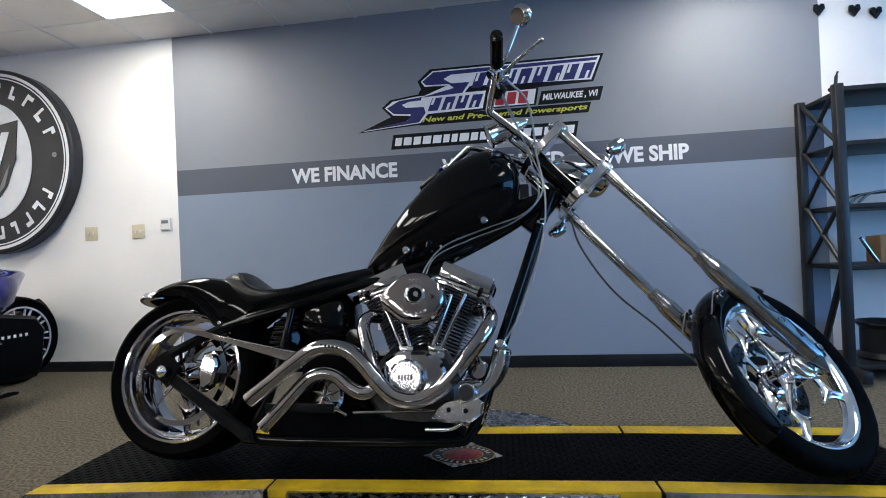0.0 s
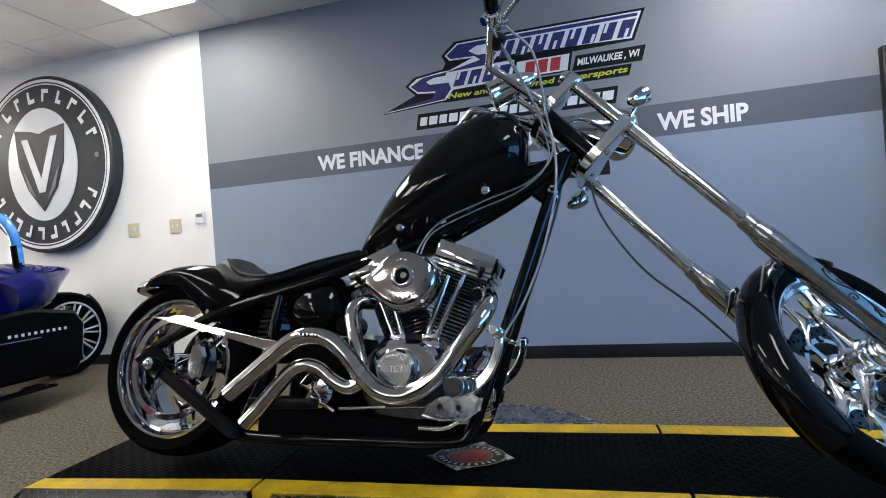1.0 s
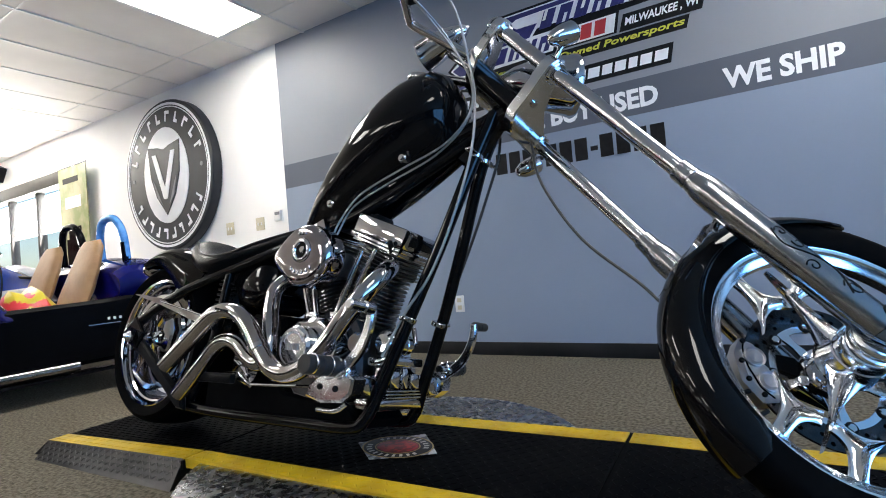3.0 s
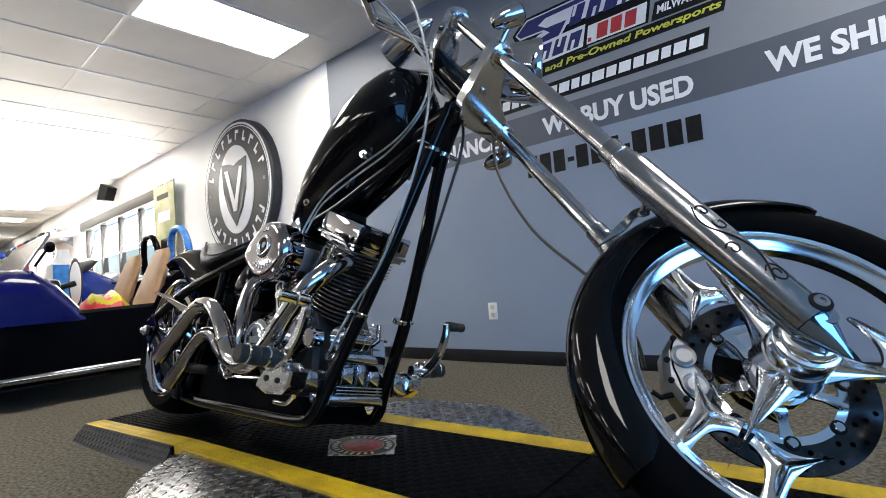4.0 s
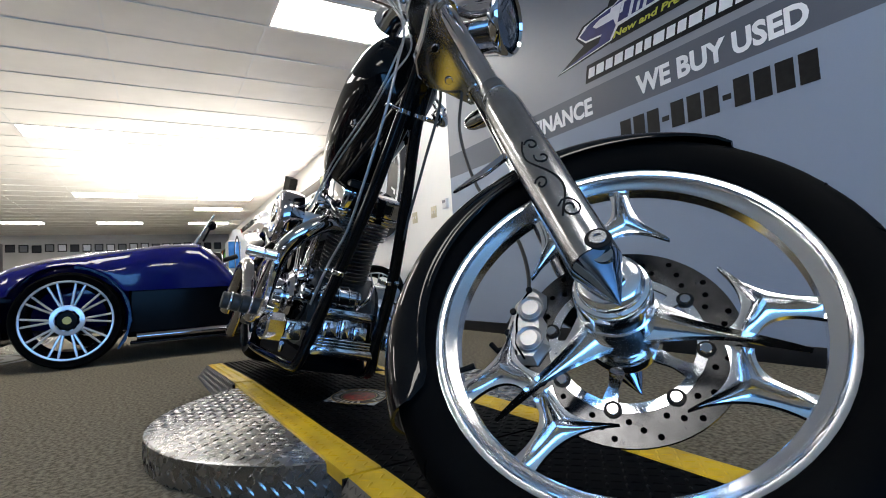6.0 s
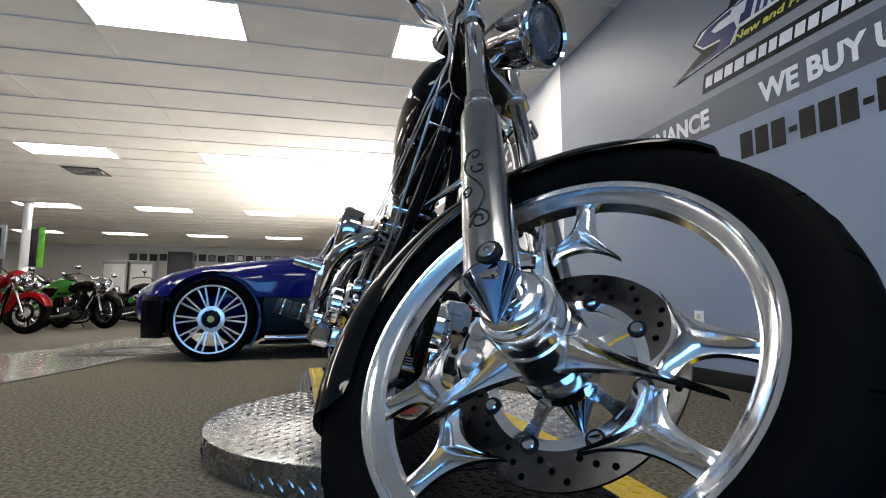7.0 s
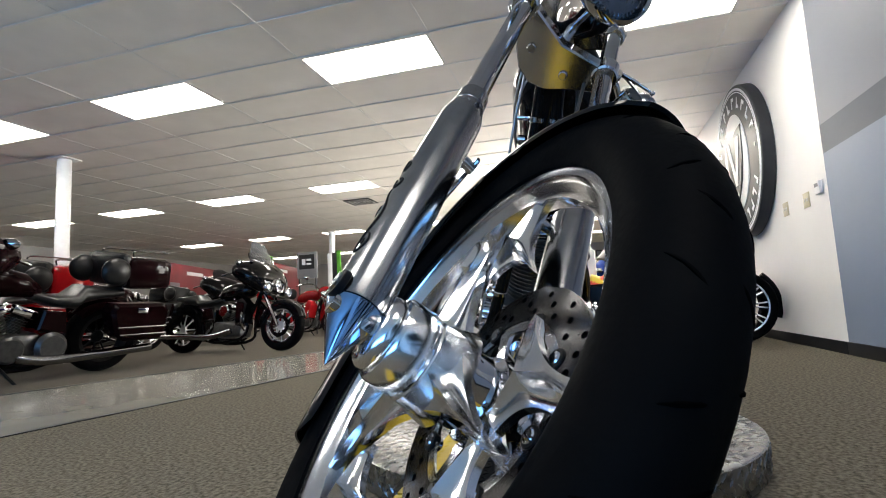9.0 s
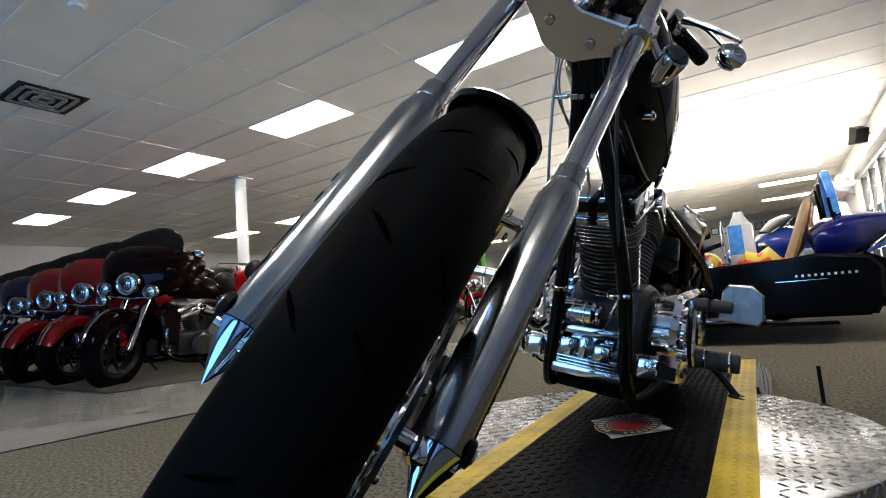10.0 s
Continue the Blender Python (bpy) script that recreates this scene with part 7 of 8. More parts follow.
def tourer(m, paint, label, group, shield="low", bags=True, pack=True, steer=0.0, wheel_mat=None):
    """A heavy touring motorcycle: x ahead, front axle at 0.82, rear axle at -0.82."""
    ob = thing("touring_motorcycle", label, "motorcycle", m, group)
    turn = Matrix.Translation((0.48, 0, 0)) @ Matrix.Rotation(radians(steer), 4, "Z") @ Matrix.Translation((-0.48, 0, 0))
    for x, nm in ((0.84, "front_wheel"), (-0.82, "rear_wheel")):
        spoke_wheel(ob, nm, (turn if x > 0 else Matrix()) @ Matrix.Translation((x, 0, 0.33)), 0.33, 0.14, 0.235, 9, wheel_mat or SILVER, BLACK_SATIN if wheel_mat else BIKE_CHROME, False)
    part("brake_disc", lathe([(0.10, -0.085), (0.15, -0.085), (0.15, -0.08), (0.10, -0.08)], 28, True, 1), ROTOR, ob, at=turn @ Matrix.Translation((0.84, 0, 0.33)))
    part("front_fender", fender(0.84, 0.33, 0.085, fill([(20, 0.36, 0.32, 0.9), (40, 0.365, 0.27, 1), (90, 0.365, 0.26, 1), (150, 0.365, 0.25, 1), (175, 0.36, 0.28, 0.95)], 12), 5), paint, ob, at=turn)
    part("fender_trim", tube([(0.84 + 0.37 * math.cos(a), 0, 0.33 + 0.37 * math.sin(a)) for a in [radians(20 + 8 * k) for k in range(8)]], 0.012, 6), BIKE_CHROME, ob, at=turn)
    for s in (-1, 1):
        part("fork_leg", tube([(0.82, s * 0.11, 0.33), (0.50, s * 0.11, 0.93)], [0.028, 0.024], 12), BIKE_CHROME, ob, at=turn)
        part("handlebar", tube(spline([(0.40, s * 0.06, 0.98), (0.36, s * 0.22, 1.06), (0.22, s * 0.38, 1.04), (0.10, s * 0.43, 1.0)], 4), 0.014, 8), BIKE_CHROME, ob, at=turn)
        part("mirror", S(ball((0.36, s * 0.42, 1.17), (0.03, 0.075, 0.045), 12, 8), tube([(0.30, s * 0.33, 1.06), (0.36, s * 0.40, 1.15)], 0.007, 6)), BIKE_CHROME, ob, at=turn)
        sp_ = part("spot_lamp", S(ball((0.69, s * 0.225, 0.84), (0.058, 0.062, 0.062), 16, 10), lathe_x((0.738, s * 0.225, 0.84), [(0.052, -0.008), (0.062, -0.004), (0.064, 0.004), (0.059, 0.010), (0.051, 0.006)])), BIKE_CHROME, ob, at=turn)
        part("spot_glass", S(lens_x((0.738, s * 0.225, 0.84), 0.053, 0.012)), GLASS_BLUE, sp_, at=turn)
        part("crash_bar", tube(spline([(0.34, s * 0.10, 0.62), (0.40, s * 0.30, 0.52), (0.40, s * 0.32, 0.38), (0.30, s * 0.12, 0.28)], 5), 0.015, 8), BIKE_CHROME, ob)
        part("leg_shield", plate([(0.30, 0.33), (0.42, 0.36), (0.46, 0.62), (0.36, 0.72), (0.28, 0.62)], s * 0.22 - 0.11, s * 0.22 + 0.11, 0.02, "xz"), paint if pack else BLACK, ob)
        part("exhaust", tube(spline([(0.10, s * 0.14, 0.28), (-0.20, s * 0.20, 0.20), (-0.60, s * 0.23, 0.21), (-1.16, s * 0.25, 0.24)], 4), 0.042, 12, True, True), BIKE_CHROME, ob)
        part("side_cover", plate([(-0.42, 0.40), (-0.40, 0.60), (-0.22, 0.62), (-0.18, 0.45)], s * 0.14 - 0.03, s * 0.14 + 0.03, 0.015, "xz"), paint, ob)
        if bags:
            bgb = part("saddlebag", plate([(-1.22, 0.38), (-1.25, 0.62), (-1.18, 0.69), (-0.70, 0.69), (-0.66, 0.62), (-0.72, 0.40), (-0.80, 0.34), (-1.16, 0.33)], s * 0.29 - 0.10, s * 0.29 + 0.10, 0.03, "xz"), paint, ob)
            part("bag_rail", S(tube([(-1.20, s * 0.405, 0.40), (-0.74, s * 0.405, 0.40)], 0.010, 8), tube([(-1.20, s * 0.405, 0.47), (-0.72, s * 0.405, 0.47)], 0.010, 8)), BIKE_CHROME, bgb)
            part("bag_latch", box(-1.0, -0.9, s * 0.395 - 0.006, s * 0.395 + 0.006, 0.60, 0.65, 0.004), BIKE_CHROME, bgb)
    lampz = 0.90
    if shield in ("fairing", "both"):
        rs = []
        for x, w, zb, zt in ((0.68, 0.10, 0.78, 0.98), (0.66, 0.24, 0.74, 1.08), (0.60, 0.38, 0.76, 1.17), (0.50, 0.45, 0.80, 1.24), (0.38, 0.48, 0.86, 1.25), (0.29, 0.47, 0.92, 1.21), (0.26, 0.43, 0.97, 1.17)):
            rs.append(oval((x, 0, (zb + zt) / 2), w, (zt - zb) / 2, (0, 1, 0), (0, 0, 1), 24, 2.5))
        part("fairing", loft(rs), paint, ob, "", 50, at=turn)
        part("screen", loft([[Vector((x, w * math.cos(t) * 1.0, z + 0.01 * math.sin(t))) for t in [math.pi * k / 8 for k in range(9)]] + [Vector((x - 0.008, w * math.cos(t), z + 0.01 * math.sin(t))) for t in [math.pi * (8 - k) / 8 for k in range(9)]] for x, w, z in ((0.52, 0.38, 1.18), (0.42, 0.32, 1.28), (0.33, 0.22, 1.36), (0.27, 0.08, 1.41))]), SMOKED, ob, at=turn)
    if shield not in ("fairing", "both"):
        part("nacelle", S(ball((0.52, 0, 0.92), (0.17, 0.14, 0.13), 18, 10)), BIKE_CHROME if shield == "none" else paint, ob, at=turn)
    if shield in ("tall", "both"):
        part("tall_screen", loft([[Vector((x + 0.05 * (1 - abs(math.cos(t)) ** 2), w * math.cos(t), z)) for t in [math.pi * k / 10 for k in range(11)]] + [Vector((x - 0.006 + 0.05 * (1 - abs(math.cos(t)) ** 2), w * math.cos(t), z)) for t in [math.pi * (10 - k) / 10 for k in range(11)]] for x, w, z in ((0.54, 0.24, 0.90), (0.49, 0.30, 1.08), (0.40, 0.27, 1.32), (0.32, 0.15, 1.54))]), CLEAR, ob, at=turn)
    hd = part("headlamp", S(ball((0.66, 0, lampz), (0.09, 0.104, 0.104), 20, 12), lathe_x((0.732, 0, lampz), [(0.084, -0.012), (0.100, -0.008), (0.104, 0.004), (0.098, 0.014), (0.084, 0.008)])), BIKE_CHROME, ob, at=turn)
    part("headlamp_glass", S(lens_x((0.732, 0, lampz), 0.085, 0.016)), GLASS_BLUE, hd, at=turn)
    for q in range(-2, 3):
        hq = 0.064 * math.sqrt(1 - (q / 3) ** 2)
        part("lens_rib", S(tube([(0.743, q * 0.022, lampz - hq), (0.7485, q * 0.022, lampz), (0.743, q * 0.022, lampz + hq)], 0.0028, 5)), BIKE_CHROME, hd, at=turn)
    part("light_bar", tube([(0.67, -0.24, 0.785), (0.70, 0, 0.765), (0.67, 0.24, 0.785)], 0.014, 8), BIKE_CHROME, ob, at=turn)
    rs = []
    for x, w, zb, zt in ((0.36, 0.05, 0.84, 0.92), (0.28, 0.13, 0.76, 0.97), (0.10, 0.17, 0.72, 0.98), (-0.10, 0.15, 0.72, 0.93), (-0.22, 0.08, 0.72, 0.83)):
        rs.append(oval((x, 0, (zb + zt) / 2), w, (zt - zb) / 2, (0, 1, 0), (0, 0, 1), 20, 2.3))
    part("fuel_tank", loft(rs), paint, ob, "", 50)
    rs = []
    for x, w, zb, zt in ((-0.16, 0.09, 0.70, 0.78), (-0.30, 0.17, 0.64, 0.74), (-0.48, 0.20, 0.62, 0.75), (-0.56, 0.16, 0.66, 0.84), (-0.70, 0.17, 0.70, 0.82), (-0.92, 0.14, 0.72, 0.82)):
        rs.append(oval((x, 0, (zb + zt) / 2), w, (zt - zb) / 2, (0, 1, 0), (0, 0, 1), 20, 2.6))
    part("seat", loft(rs), LEATHER, ob, "", 50)
    part("rear_fender", fender(-0.82, 0.33, 0.10, fill([(40, 0.375, 0.30, 1), (90, 0.38, 0.28, 1), (150, 0.375, 0.27, 1), (188, 0.365, 0.32, 0.9)], 12), 5), paint, ob)
    if pack:
        part("tour_pack", box(-1.30, -0.84, -0.30, 0.30, 0.82, 1.12, 0.06), paint, ob)
        part("back_rest", S(box(-0.88, -0.78, -0.27, 0.27, 0.84, 1.16, 0.05), ball((-0.74, 0.25, 0.98), (0.14, 0.07, 0.13), 16, 10), ball((-0.74, -0.25, 0.98), (0.14, 0.07, 0.13), 16, 10)), LEATHER, ob)
        part("pack_rail", S(tube(spline([(-0.90, -0.24, 1.13), (-0.92, -0.24, 1.19), (-1.25, -0.24, 1.19), (-1.27, 0, 1.19), (-1.25, 0.24, 1.19), (-0.92, 0.24, 1.19), (-0.90, 0.24, 1.13)], 4), 0.009, 8)), BIKE_CHROME, ob)
        part("tail_lamp", box(-1.30, -1.27, -0.10, 0.10, 0.84, 0.90, 0.01), RED_GLASS, ob)
    en = part("engine", S(box(-0.24, 0.24, -0.12, 0.14, 0.20, 0.42, 0.04), disc_bar((-0.30, 0.13, 0.30), (-0.30, 0.20, 0.30), 0.13, 28, 0.03), disc_bar((0.02, 0.13, 0.30), (0.02, 0.21, 0.30), 0.11, 28, 0.02)), CAST_DARK, ob)
    for sg in (-1, 1):
        am = Matrix.Translation((0, 0, 0.32)) @ Matrix.Rotation(radians(22.5 * sg), 4, "Y")
        pf = [(0.05, 0.08)]
        for k in range(7):
            pf += [(0.065, 0.10 + 0.022 * k), (0.09, 0.102 + 0.022 * k), (0.09, 0.110 + 0.022 * k), (0.065, 0.112 + 0.022 * k)]
        part("cylinder", lathe(pf + [(0.05, 0.26)], 20), BLACK_FIN, en, at=am)
        part("rocker_box", box(-0.10, 0.10, -0.10, 0.10, 0.26, 0.34, 0.02), CHROME, en, at=am)
    part("air_cleaner", disc_bar((0.0, -0.14, 0.55), (0.0, -0.22, 0.55), 0.085, 28, 0.015), BIKE_CHROME, ob)
    part("frame", S(tube(spline([(0.46, 0, 0.88), (0.34, 0.06, 0.45), (0.26, 0.12, 0.17), (-0.30, 0.12, 0.15), (-0.45, 0.10, 0.5)], 4), 0.02, 8), tube(spline([(0.46, 0, 0.88), (0.34, -0.06, 0.45), (0.26, -0.12, 0.17), (-0.30, -0.12, 0.15), (-0.45, -0.10, 0.5)], 4), 0.02, 8)), BLACK, ob)
    part("side_stand", tube([(0.05, 0.12, 0.16), (0.0, 0.32, 0.035)], 0.013, 8), BLACK_SATIN, ob)
    return ob


ROW = "row of touring motorcycles"
LEAN = -9
for k, (yy, paint, lab) in enumerate(((-3.50, MAROON, "dark maroon touring motorcycle with a batwing fairing"), (-4.60, RED_PAINT, "bright red touring motorcycle with a batwing fairing"), (-5.55, RED_PAINT, "red touring motorcycle parked in the row"), (-6.62, NAVY, "navy blue touring motorcycle with chrome lamps"), (-7.66, NAVY, "dark blue touring motorcycle at the row's end"))):
    tourer(pose(-1.62 - 0.03 * k, yy, 0, LEAN, 0, -9 + 3 * (k % 2)) @ Matrix.Scale(1.08, 4), paint, lab, ROW, "fairing", True, True, 34, BLACK_SATIN)
tourer(pose(-4.45, -3.25, 0, LEAN, 0, 88), BLACK, "black touring motorcycle with a tall clear windshield", ROW, "both", True, False)
tourer(pose(-4.4, -5.6, 0, LEAN, 0, 172), MAROON, "dark touring motorcycle with a rear trunk", ROW, "low", True, True)
tourer(pose(-8.0, -4.2, 0, LEAN, 0, 75), RED_PAINT, "red touring motorcycle with a rear trunk", ROW, "low", True, True)
tourer(pose(-6.4, -5.4, 0, LEAN, 0, 82), BLACK, "black touring motorcycle with a rear trunk", ROW, "fairing", True, True, 0, BLACK_SATIN)
tourer(pose(-3.3, -6.9, 0, LEAN, 0, 172), BLACK, "black touring motorcycle parked behind the row", ROW, "fairing", True, True, 0, BLACK_SATIN)
for xx, yy, rz, lab in ((-11.2, -2.9, 70, "black naked motorcycle with a round headlamp"), (-10.1, -3.7, 62, "dark naked motorcycle beside the green ones"), (-12.3, -2.3, 74, "black naked motorcycle by the far wall")):
    tourer(pose(xx, yy, 0, LEAN, 0, rz), BLACK, lab, ROW, "none", False, False, 0, BLACK_SATIN)


def sport_bike(m, paint, paint2, label, group):
    ob = thing("sport_motorcycle", label, "motorcycle", m, group)
    for x, nm in ((0.68, "front_wheel"), (-0.68, "rear_wheel")):
        spoke_wheel(ob, nm, Matrix.Translation((x, 0, 0.31)), 0.31, 0.14, 0.22, 5, BLACK_SATIN, BLACK_SATIN, True)
    rs = []
    for x, w, zb, zt in ((0.92, 0.05, 0.80, 0.86), (0.82, 0.15, 0.70, 0.96), (0.62, 0.22, 0.58, 1.04), (0.35, 0.24, 0.34, 0.98), (0.05, 0.23, 0.24, 0.90), (-0.15, 0.18, 0.26, 0.80), (-0.25, 0.12, 0.4, 0.76)):
        rs.append(oval((x, 0, (zb + zt) / 2), w, (zt - zb) / 2, (0, 1, 0), (0, 0, 1), 20, 2.4))
    part("fairing", loft(rs), paint, ob, "", 50)
    for s in (-1, 1):
        part("side_panel", plate([(0.60, 0.62), (0.70, 0.78), (0.35, 0.80), (0.0, 0.55), (0.10, 0.45)], s * 0.225 - 0.02, s * 0.225 + 0.02, 0.012, "xz"), paint2, ob)
        part("fork_leg", tube([(0.68, s * 0.09, 0.31), (0.50, s * 0.09, 0.86)], 0.026, 10), SATIN, ob)
        part("handlebar", tube([(0.46, s * 0.08, 0.90), (0.36, s * 0.33, 0.90)], 0.015, 8), BLACK_SATIN, ob)
        part("headlamp", ball((0.86, s * 0.07, 0.84), (0.05, 0.055, 0.035), 12, 8), GLASS_BLUE, ob)
    part("screen", loft([oval((x, 0, z), w, h, (0, 1, 0), (0.3, 0, 1), 16) for x, w, z, h in ((0.80, 0.10, 0.96, 0.03), (0.66, 0.15, 1.06, 0.05), (0.55, 0.12, 1.12, 0.03))]), DARK_GLASS, ob)
    part("fuel_tank", loft([oval((x, 0, z), w, h, (0, 1, 0), (0, 0, 1), 18, 2.4) for x, w, z, h in ((0.36, 0.10, 0.86, 0.08), (0.20, 0.17, 0.88, 0.13), (0.0, 0.16, 0.84, 0.12), (-0.14, 0.09, 0.80, 0.06))]), paint2, ob)
    part("seat", loft([oval((x, 0, z), w, h, (0, 1, 0), (0, 0, 1), 16, 2.6) for x, w, z, h in ((-0.12, 0.09, 0.78, 0.04), (-0.35, 0.14, 0.78, 0.04), (-0.45, 0.13, 0.86, 0.05), (-0.70, 0.10, 0.92, 0.04))]), LEATHER, ob)
    part("tail", loft([oval((x, 0, z), w, h, (0, 1, 0), (0, 0, 1), 16, 2.4) for x, w, z, h in ((-0.20, 0.14, 0.70, 0.06), (-0.50, 0.13, 0.80, 0.06), (-0.85, 0.06, 0.92, 0.04), (-0.95, 0.02, 0.95, 0.01))]), paint, ob)
    part("front_fender", fender(0.68, 0.31, 0.08, fill([(30, 0.335, 0.29, 0.8), (90, 0.34, 0.26, 1), (160, 0.335, 0.29, 0.9)], 14), 5), paint, ob)
    part("engine", box(-0.2, 0.25, -0.16, 0.16, 0.24, 0.58, 0.05), CAST, ob)
    part("exhaust", tube(spline([(0.1, -0.1, 0.22), (-0.3, -0.15, 0.25), (-0.75, -0.2, 0.50)], 4), [0.03] * 5 + [0.05] * 4, 12), SATIN, ob)
    part("swingarm", S(tube([(-0.15, 0.12, 0.36), (-0.68, 0.12, 0.31)], 0.03, 8), tube([(-0.15, -0.12, 0.36), (-0.68, -0.12, 0.31)], 0.03, 8)), SATIN, ob)
    return ob


SPORT = "sport motorcycles by the windows"
for k, (xx, yy, a, b) in enumerate(((-5.45, 2.45, SPORT_BLUE, SPORT_WHITE), (-6.4, 2.4, SPORT_BLUE, SPORT_WHITE), (-7.9, 2.0, SPORT_BLUE, BLACK), (-9.0, 2.1, RED_PAINT, SPORT_WHITE), (-10.2, 2.1, SPORT_BLUE, SPORT_WHITE))):
    sport_bike(pose(xx, yy, 0, -8, 0, -58 + 4 * (k % 2)), a, b, ("blue and white" if k in (0, 4) else "bright blue and white" if k == 1 else "blue and black" if k == 2 else "red and white") + " faired sport motorcycle on its stand", SPORT)
for k, (xx, yy) in enumerate(((-10.6, -4.55), (-11.4, -5.4))):
    sport_bike(pose(xx, yy, 0, -8, 0, 60), GREEN_PAINT, BLACK, "bright green and black sport motorcycle on its stand", "green motorcycles")


# ---- far furnishings ----
def column(x, y):
    ob = thing("column", "round white steel ceiling column", "column", pose(x, y, 0), group="columns")
    part("shaft", lathe([(0.085, 0.0), (0.085, CEIL)], 28), PLASTIC_WHITE, ob)
    part("cap", box(-0.14, 0.14, -0.14, 0.14, CEIL - 0.025, CEIL - 0.008, 0.003), PLASTIC_WHITE, ob)


column(-3.40, -5.05)
column(-11.3, -5.2)


def display_panel(x, y, rz, w, z0, z1, material, label, bars=()):
    ob = thing("sign_stand", label, "display", pose(x, y, 0, 0, 0, rz))
    part("board", box(-w / 2, w / 2, -0.03, 0.03, z0, z1, 0.006), material, ob)
    for s in (-1, 1):
        part("leg", tube([(s * w * 0.42, 0, 0), (s * w * 0.42, 0, z0 + 0.02)], 0.02, 8), SHELF_BLACK, ob)
    for bx0, bx1, bz0, bz1, bm_ in bars:
        part("bar", box(bx0, bx1, -0.036, -0.0305, bz0, bz1), bm_, ob)
    return ob


display_panel(-10.75, -9.4, 196, 3.7, 0.55, 2.02, PANEL_RED, "red display wall with a pale sign bar", ((-0.5, 0.5, 1.74, 1.84, SIGN_WHITE), (-1.4, -0.9, 1.4, 1.5, SIGN_MID)))
display_panel(-11.9, -7.2, 196, 3.6, 0.55, 2.0, PANEL_RED, "dark red display wall behind the motorcycles", ((-0.4, 0.4, 1.75, 1.84, SIGN_WHITE),))
for yy in (-5.72, -3.90):
    fl = thing("tall_flag", "tall white, black and lime display flag", "flag", pose(-9.0, yy, 0), group="display flags")
    part("pole", tube([(0, 0, 0), (0, 0, 1.90)], 0.014, 8), SHELF_BLACK, fl)
    part("white_field", box(-0.012, 0.012, -0.22, -0.10, 1.15, 1.84, 0.003), PLASTIC_WHITE, fl)
    part("black_field", box(-0.012, 0.012, -0.099, 0.02, 1.15, 1.86, 0.003), BASE_BLACK, fl)
    part("lime_field", box(-0.012, 0.012, 0.021, 0.12, 1.15, 1.90, 0.003), CLOTH[0], fl)
    part("base", lathe([(0.16, 0), (0.16, 0.015), (0.03, 0.03)], 20), SHELF_BLACK, fl)
ks = display_panel(-9.0, -4.65, 90, 0.52, 1.30, 1.92, SIGN_MID, "grey framed black sign with a white mark")
part("field", box(-0.20, 0.20, -0.037, -0.031, 1.52, 1.86), BASE_BLACK, ks)
part("mark", S(box(-0.12, -0.03, -0.043, -0.038, 1.62, 1.76), box(0.0, 0.12, -0.043, -0.038, 1.62, 1.66), box(0.0, 0.12, -0.043, -0.038, 1.71, 1.76)), SIGN_WHITE, ks)
for k, yy in enumerate((-4.6, -3.9, -2.9)):
    cb = thing("display_cabinet", "tall grey cabinet against the far wall" if k < 2 else "tall dark cabinet against the far wall", "cabinet", pose(-15.0, yy, 0))
    part("body", box(-0.25, 0.25, -0.32, 0.32, 0, 1.75 if k < 2 else 2.05, 0.01), SIGN_MID if k < 2 else BASE_BLACK, cb)
    part("door", box(0.252, 0.27, -0.28, 0.28, 0.12, 1.65 if k < 2 else 1.95, 0.006), SLATWALL if k < 2 else SIGN_GREY, cb)
slat = thing("slat_panel", "long pale slatwall panel with framed goods", "panel", pose(-19.98, 0.0, 0))
part("board", box(0, 0.03, -6.0, 3.3, 1.2, 2.62, 0.004), SLATWALL, slat)
rng = random.Random(11)
for k in range(26):
    yy = -5.8 + 0.35 * k
    pf = thing("framed_picture", "small dark framed picture on the far wall", "picture", pose(-19.94, yy, 2.18 + rng.uniform(-0.02, 0.02)), group="pictures on the far wall")
    part("frame", box(0, 0.03, -0.13, 0.13, 0, 0.26, 0.004), BASE_BLACK, pf)
    part("print", box(0.031, 0.034, -0.10, 0.10, 0.03, 0.23), rng.choice([SIGN_MID, SIGN_GREY, SIGN_WHITE, SIGN_GREY]), pf)
cn = thing("sales_counter", "long pale sales counter at the far end", "counter", pose(-18.5, -1.0, 0))
part("front_panel", box(-0.3, 0.3, -2.6, 2.6, 0, 0.98, 0.01), SLATWALL, cn)
part("worktop", box(-0.36, 0.36, -2.66, 2.66, 0.981, 1.03, 0.01), BASE_BLACK, cn)

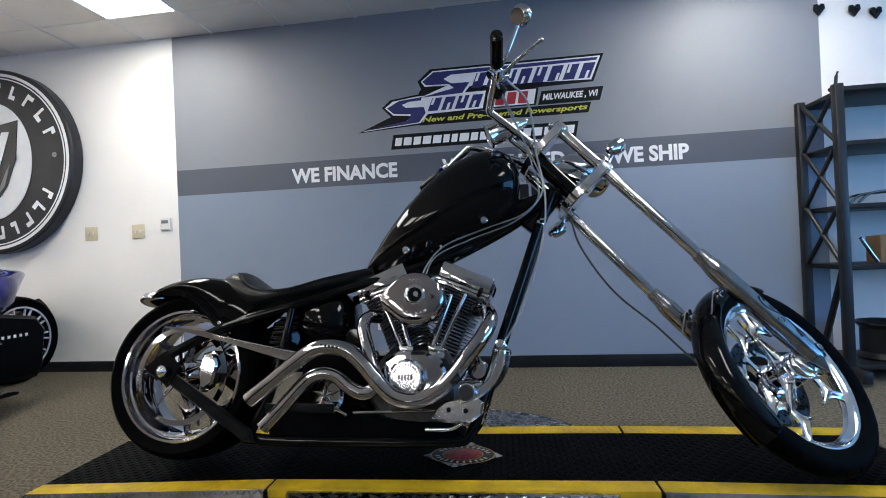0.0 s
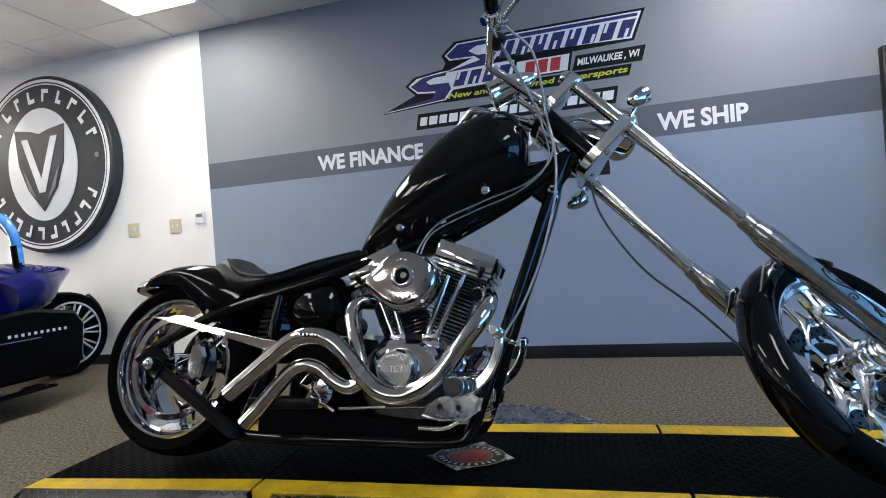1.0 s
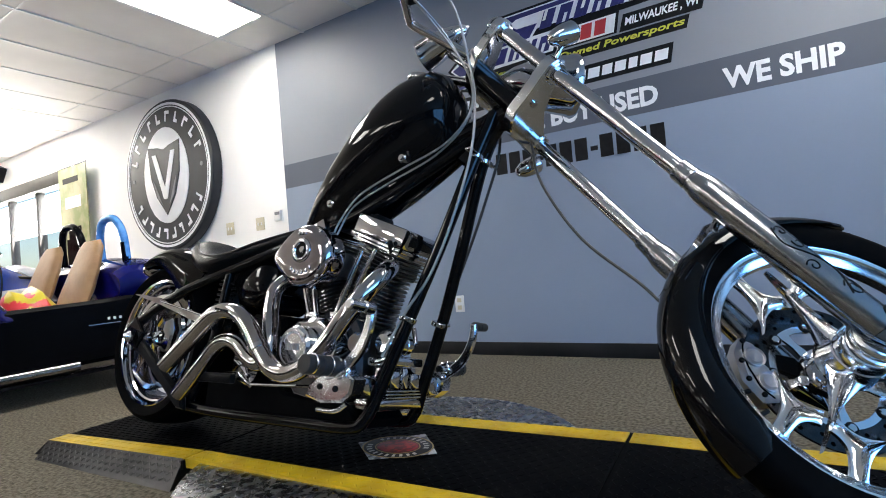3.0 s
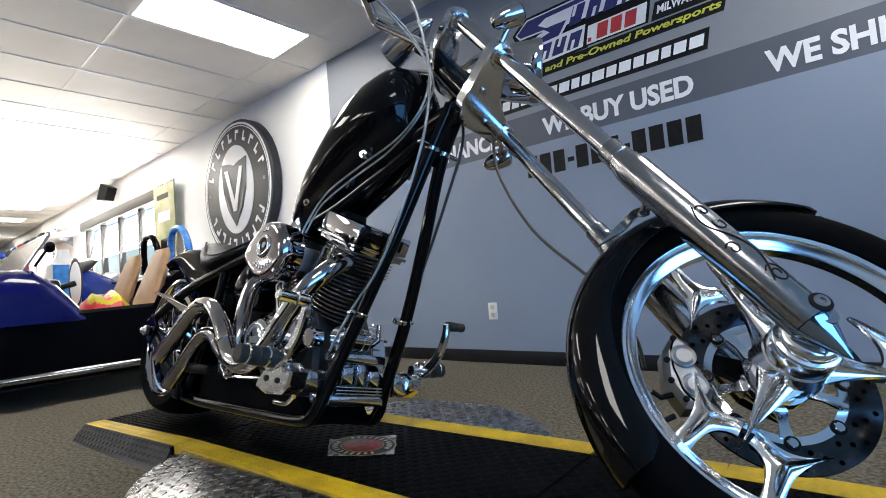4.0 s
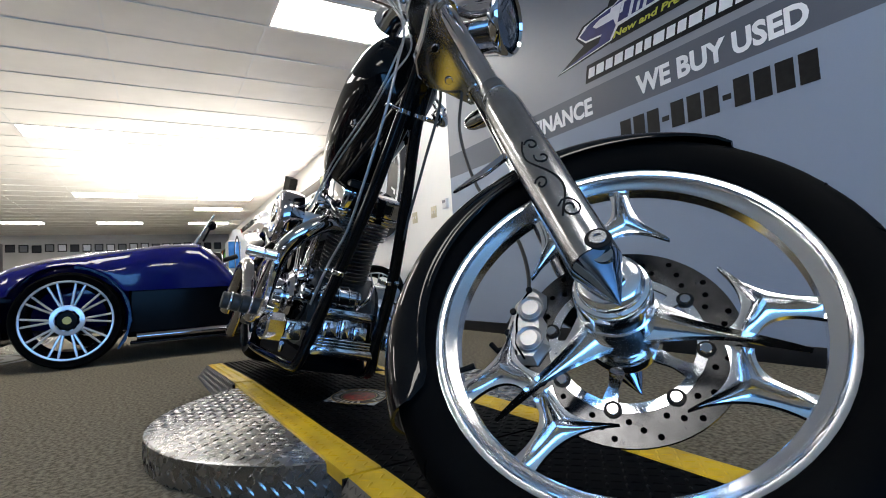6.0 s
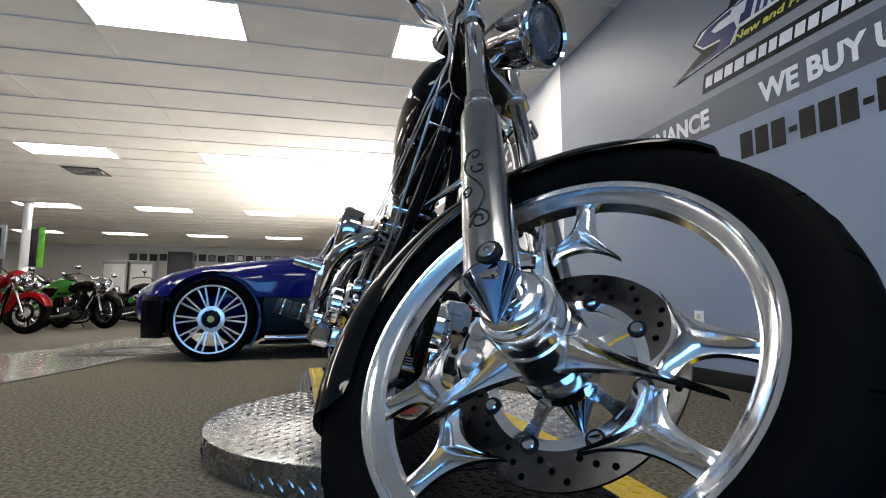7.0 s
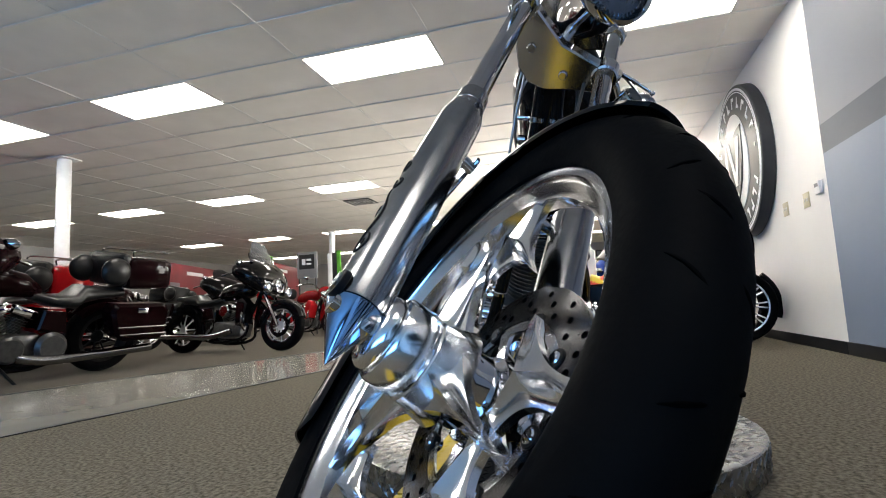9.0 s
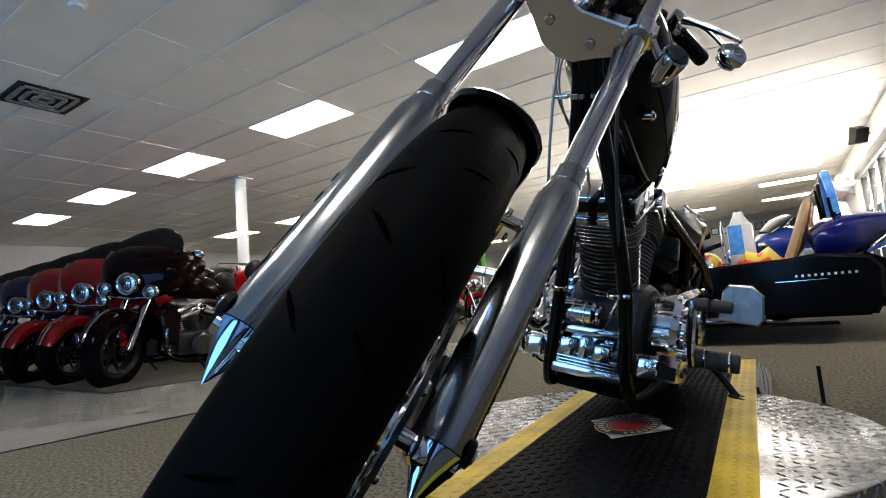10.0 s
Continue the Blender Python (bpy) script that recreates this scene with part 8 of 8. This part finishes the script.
# garments on rails along the far part of the painted wall
rng = random.Random(7)
rk = thing("clothes_rail", "long steel rail of hanging riding clothes", "rail", pose(-14.6, 2.95, 0))
part("bar", tube([(-3.9, 0, 1.9), (3.9, 0, 1.9)], 0.016, 8), SATIN, rk)
for x in (-3.9, 0, 3.9):
    part("post", tube([(x, 0, 0), (x, 0, 1.9)], 0.02, 8), SATIN, rk)
for k in range(26):
    x = -3.7 + 0.29 * k
    gm_ = thing("hanging_jacket", "coloured riding jacket on a hanger", "jacket", pose(-14.6 + x, 2.95, 1.88, 0, 0, rng.uniform(-12, 12)), group="hanging jackets")
    part("body", loft([oval((0, 0, z), w, d, (0, 1, 0), (1, 0, 0), 14, 2.6) for z, w, d in ((-0.03, 0.08, 0.03), (-0.07, 0.22, 0.05), (-0.30, 0.20, 0.08), (-0.70, 0.22, 0.08))]), rng.choice(CLOTH), gm_)
    part("hanger", tube([(0, 0, 0.0), (0, 0, 0.06)], 0.004, 6), SATIN, gm_)
    for s in (-1, 1):
        part("sleeve", tube([(0, s * 0.20, -0.09), (0, s * 0.27, -0.35), (0, s * 0.26, -0.58)], [0.06, 0.055, 0.045], 10), gm_.children[0].data.materials[0], gm_)
for k in range(9):
    hm_ = thing("shelf_helmet", "riding helmet on the high wall shelf", "helmet", pose(-11.2 - 0.75 * k, 3.2, 2.151, 0, 0, rng.uniform(-30, 30)), group="helmets on the wall shelf")
    part("shell", ball((0, 0, 0.12), (0.15, 0.125, 0.125), 16, 10), rng.choice([CLOTH[2], CLOTH[3], CLOTH[4], SPORT_BLUE, NEON]), hm_)
    part("visor", ball((0.0, -0.03, 0.125), (0.125, 0.105, 0.055), 14, 8), DARK_GLASS, hm_)
sf = thing("wall_shelf", "long white wall shelf for helmets", "shelf", pose(-14.2, WY - 0.001, 2.12))
part("board", box(-3.7, 3.7, -0.34, 0, 0, 0.03, 0.004), PLASTIC_WHITE, sf)
for x in (-3, -1, 1, 3):
    part("bracket", plate([(0, 0), (-0.3, 0), (0, -0.2)], x - 0.01, x + 0.01, 0, "yz"), SATIN, sf)
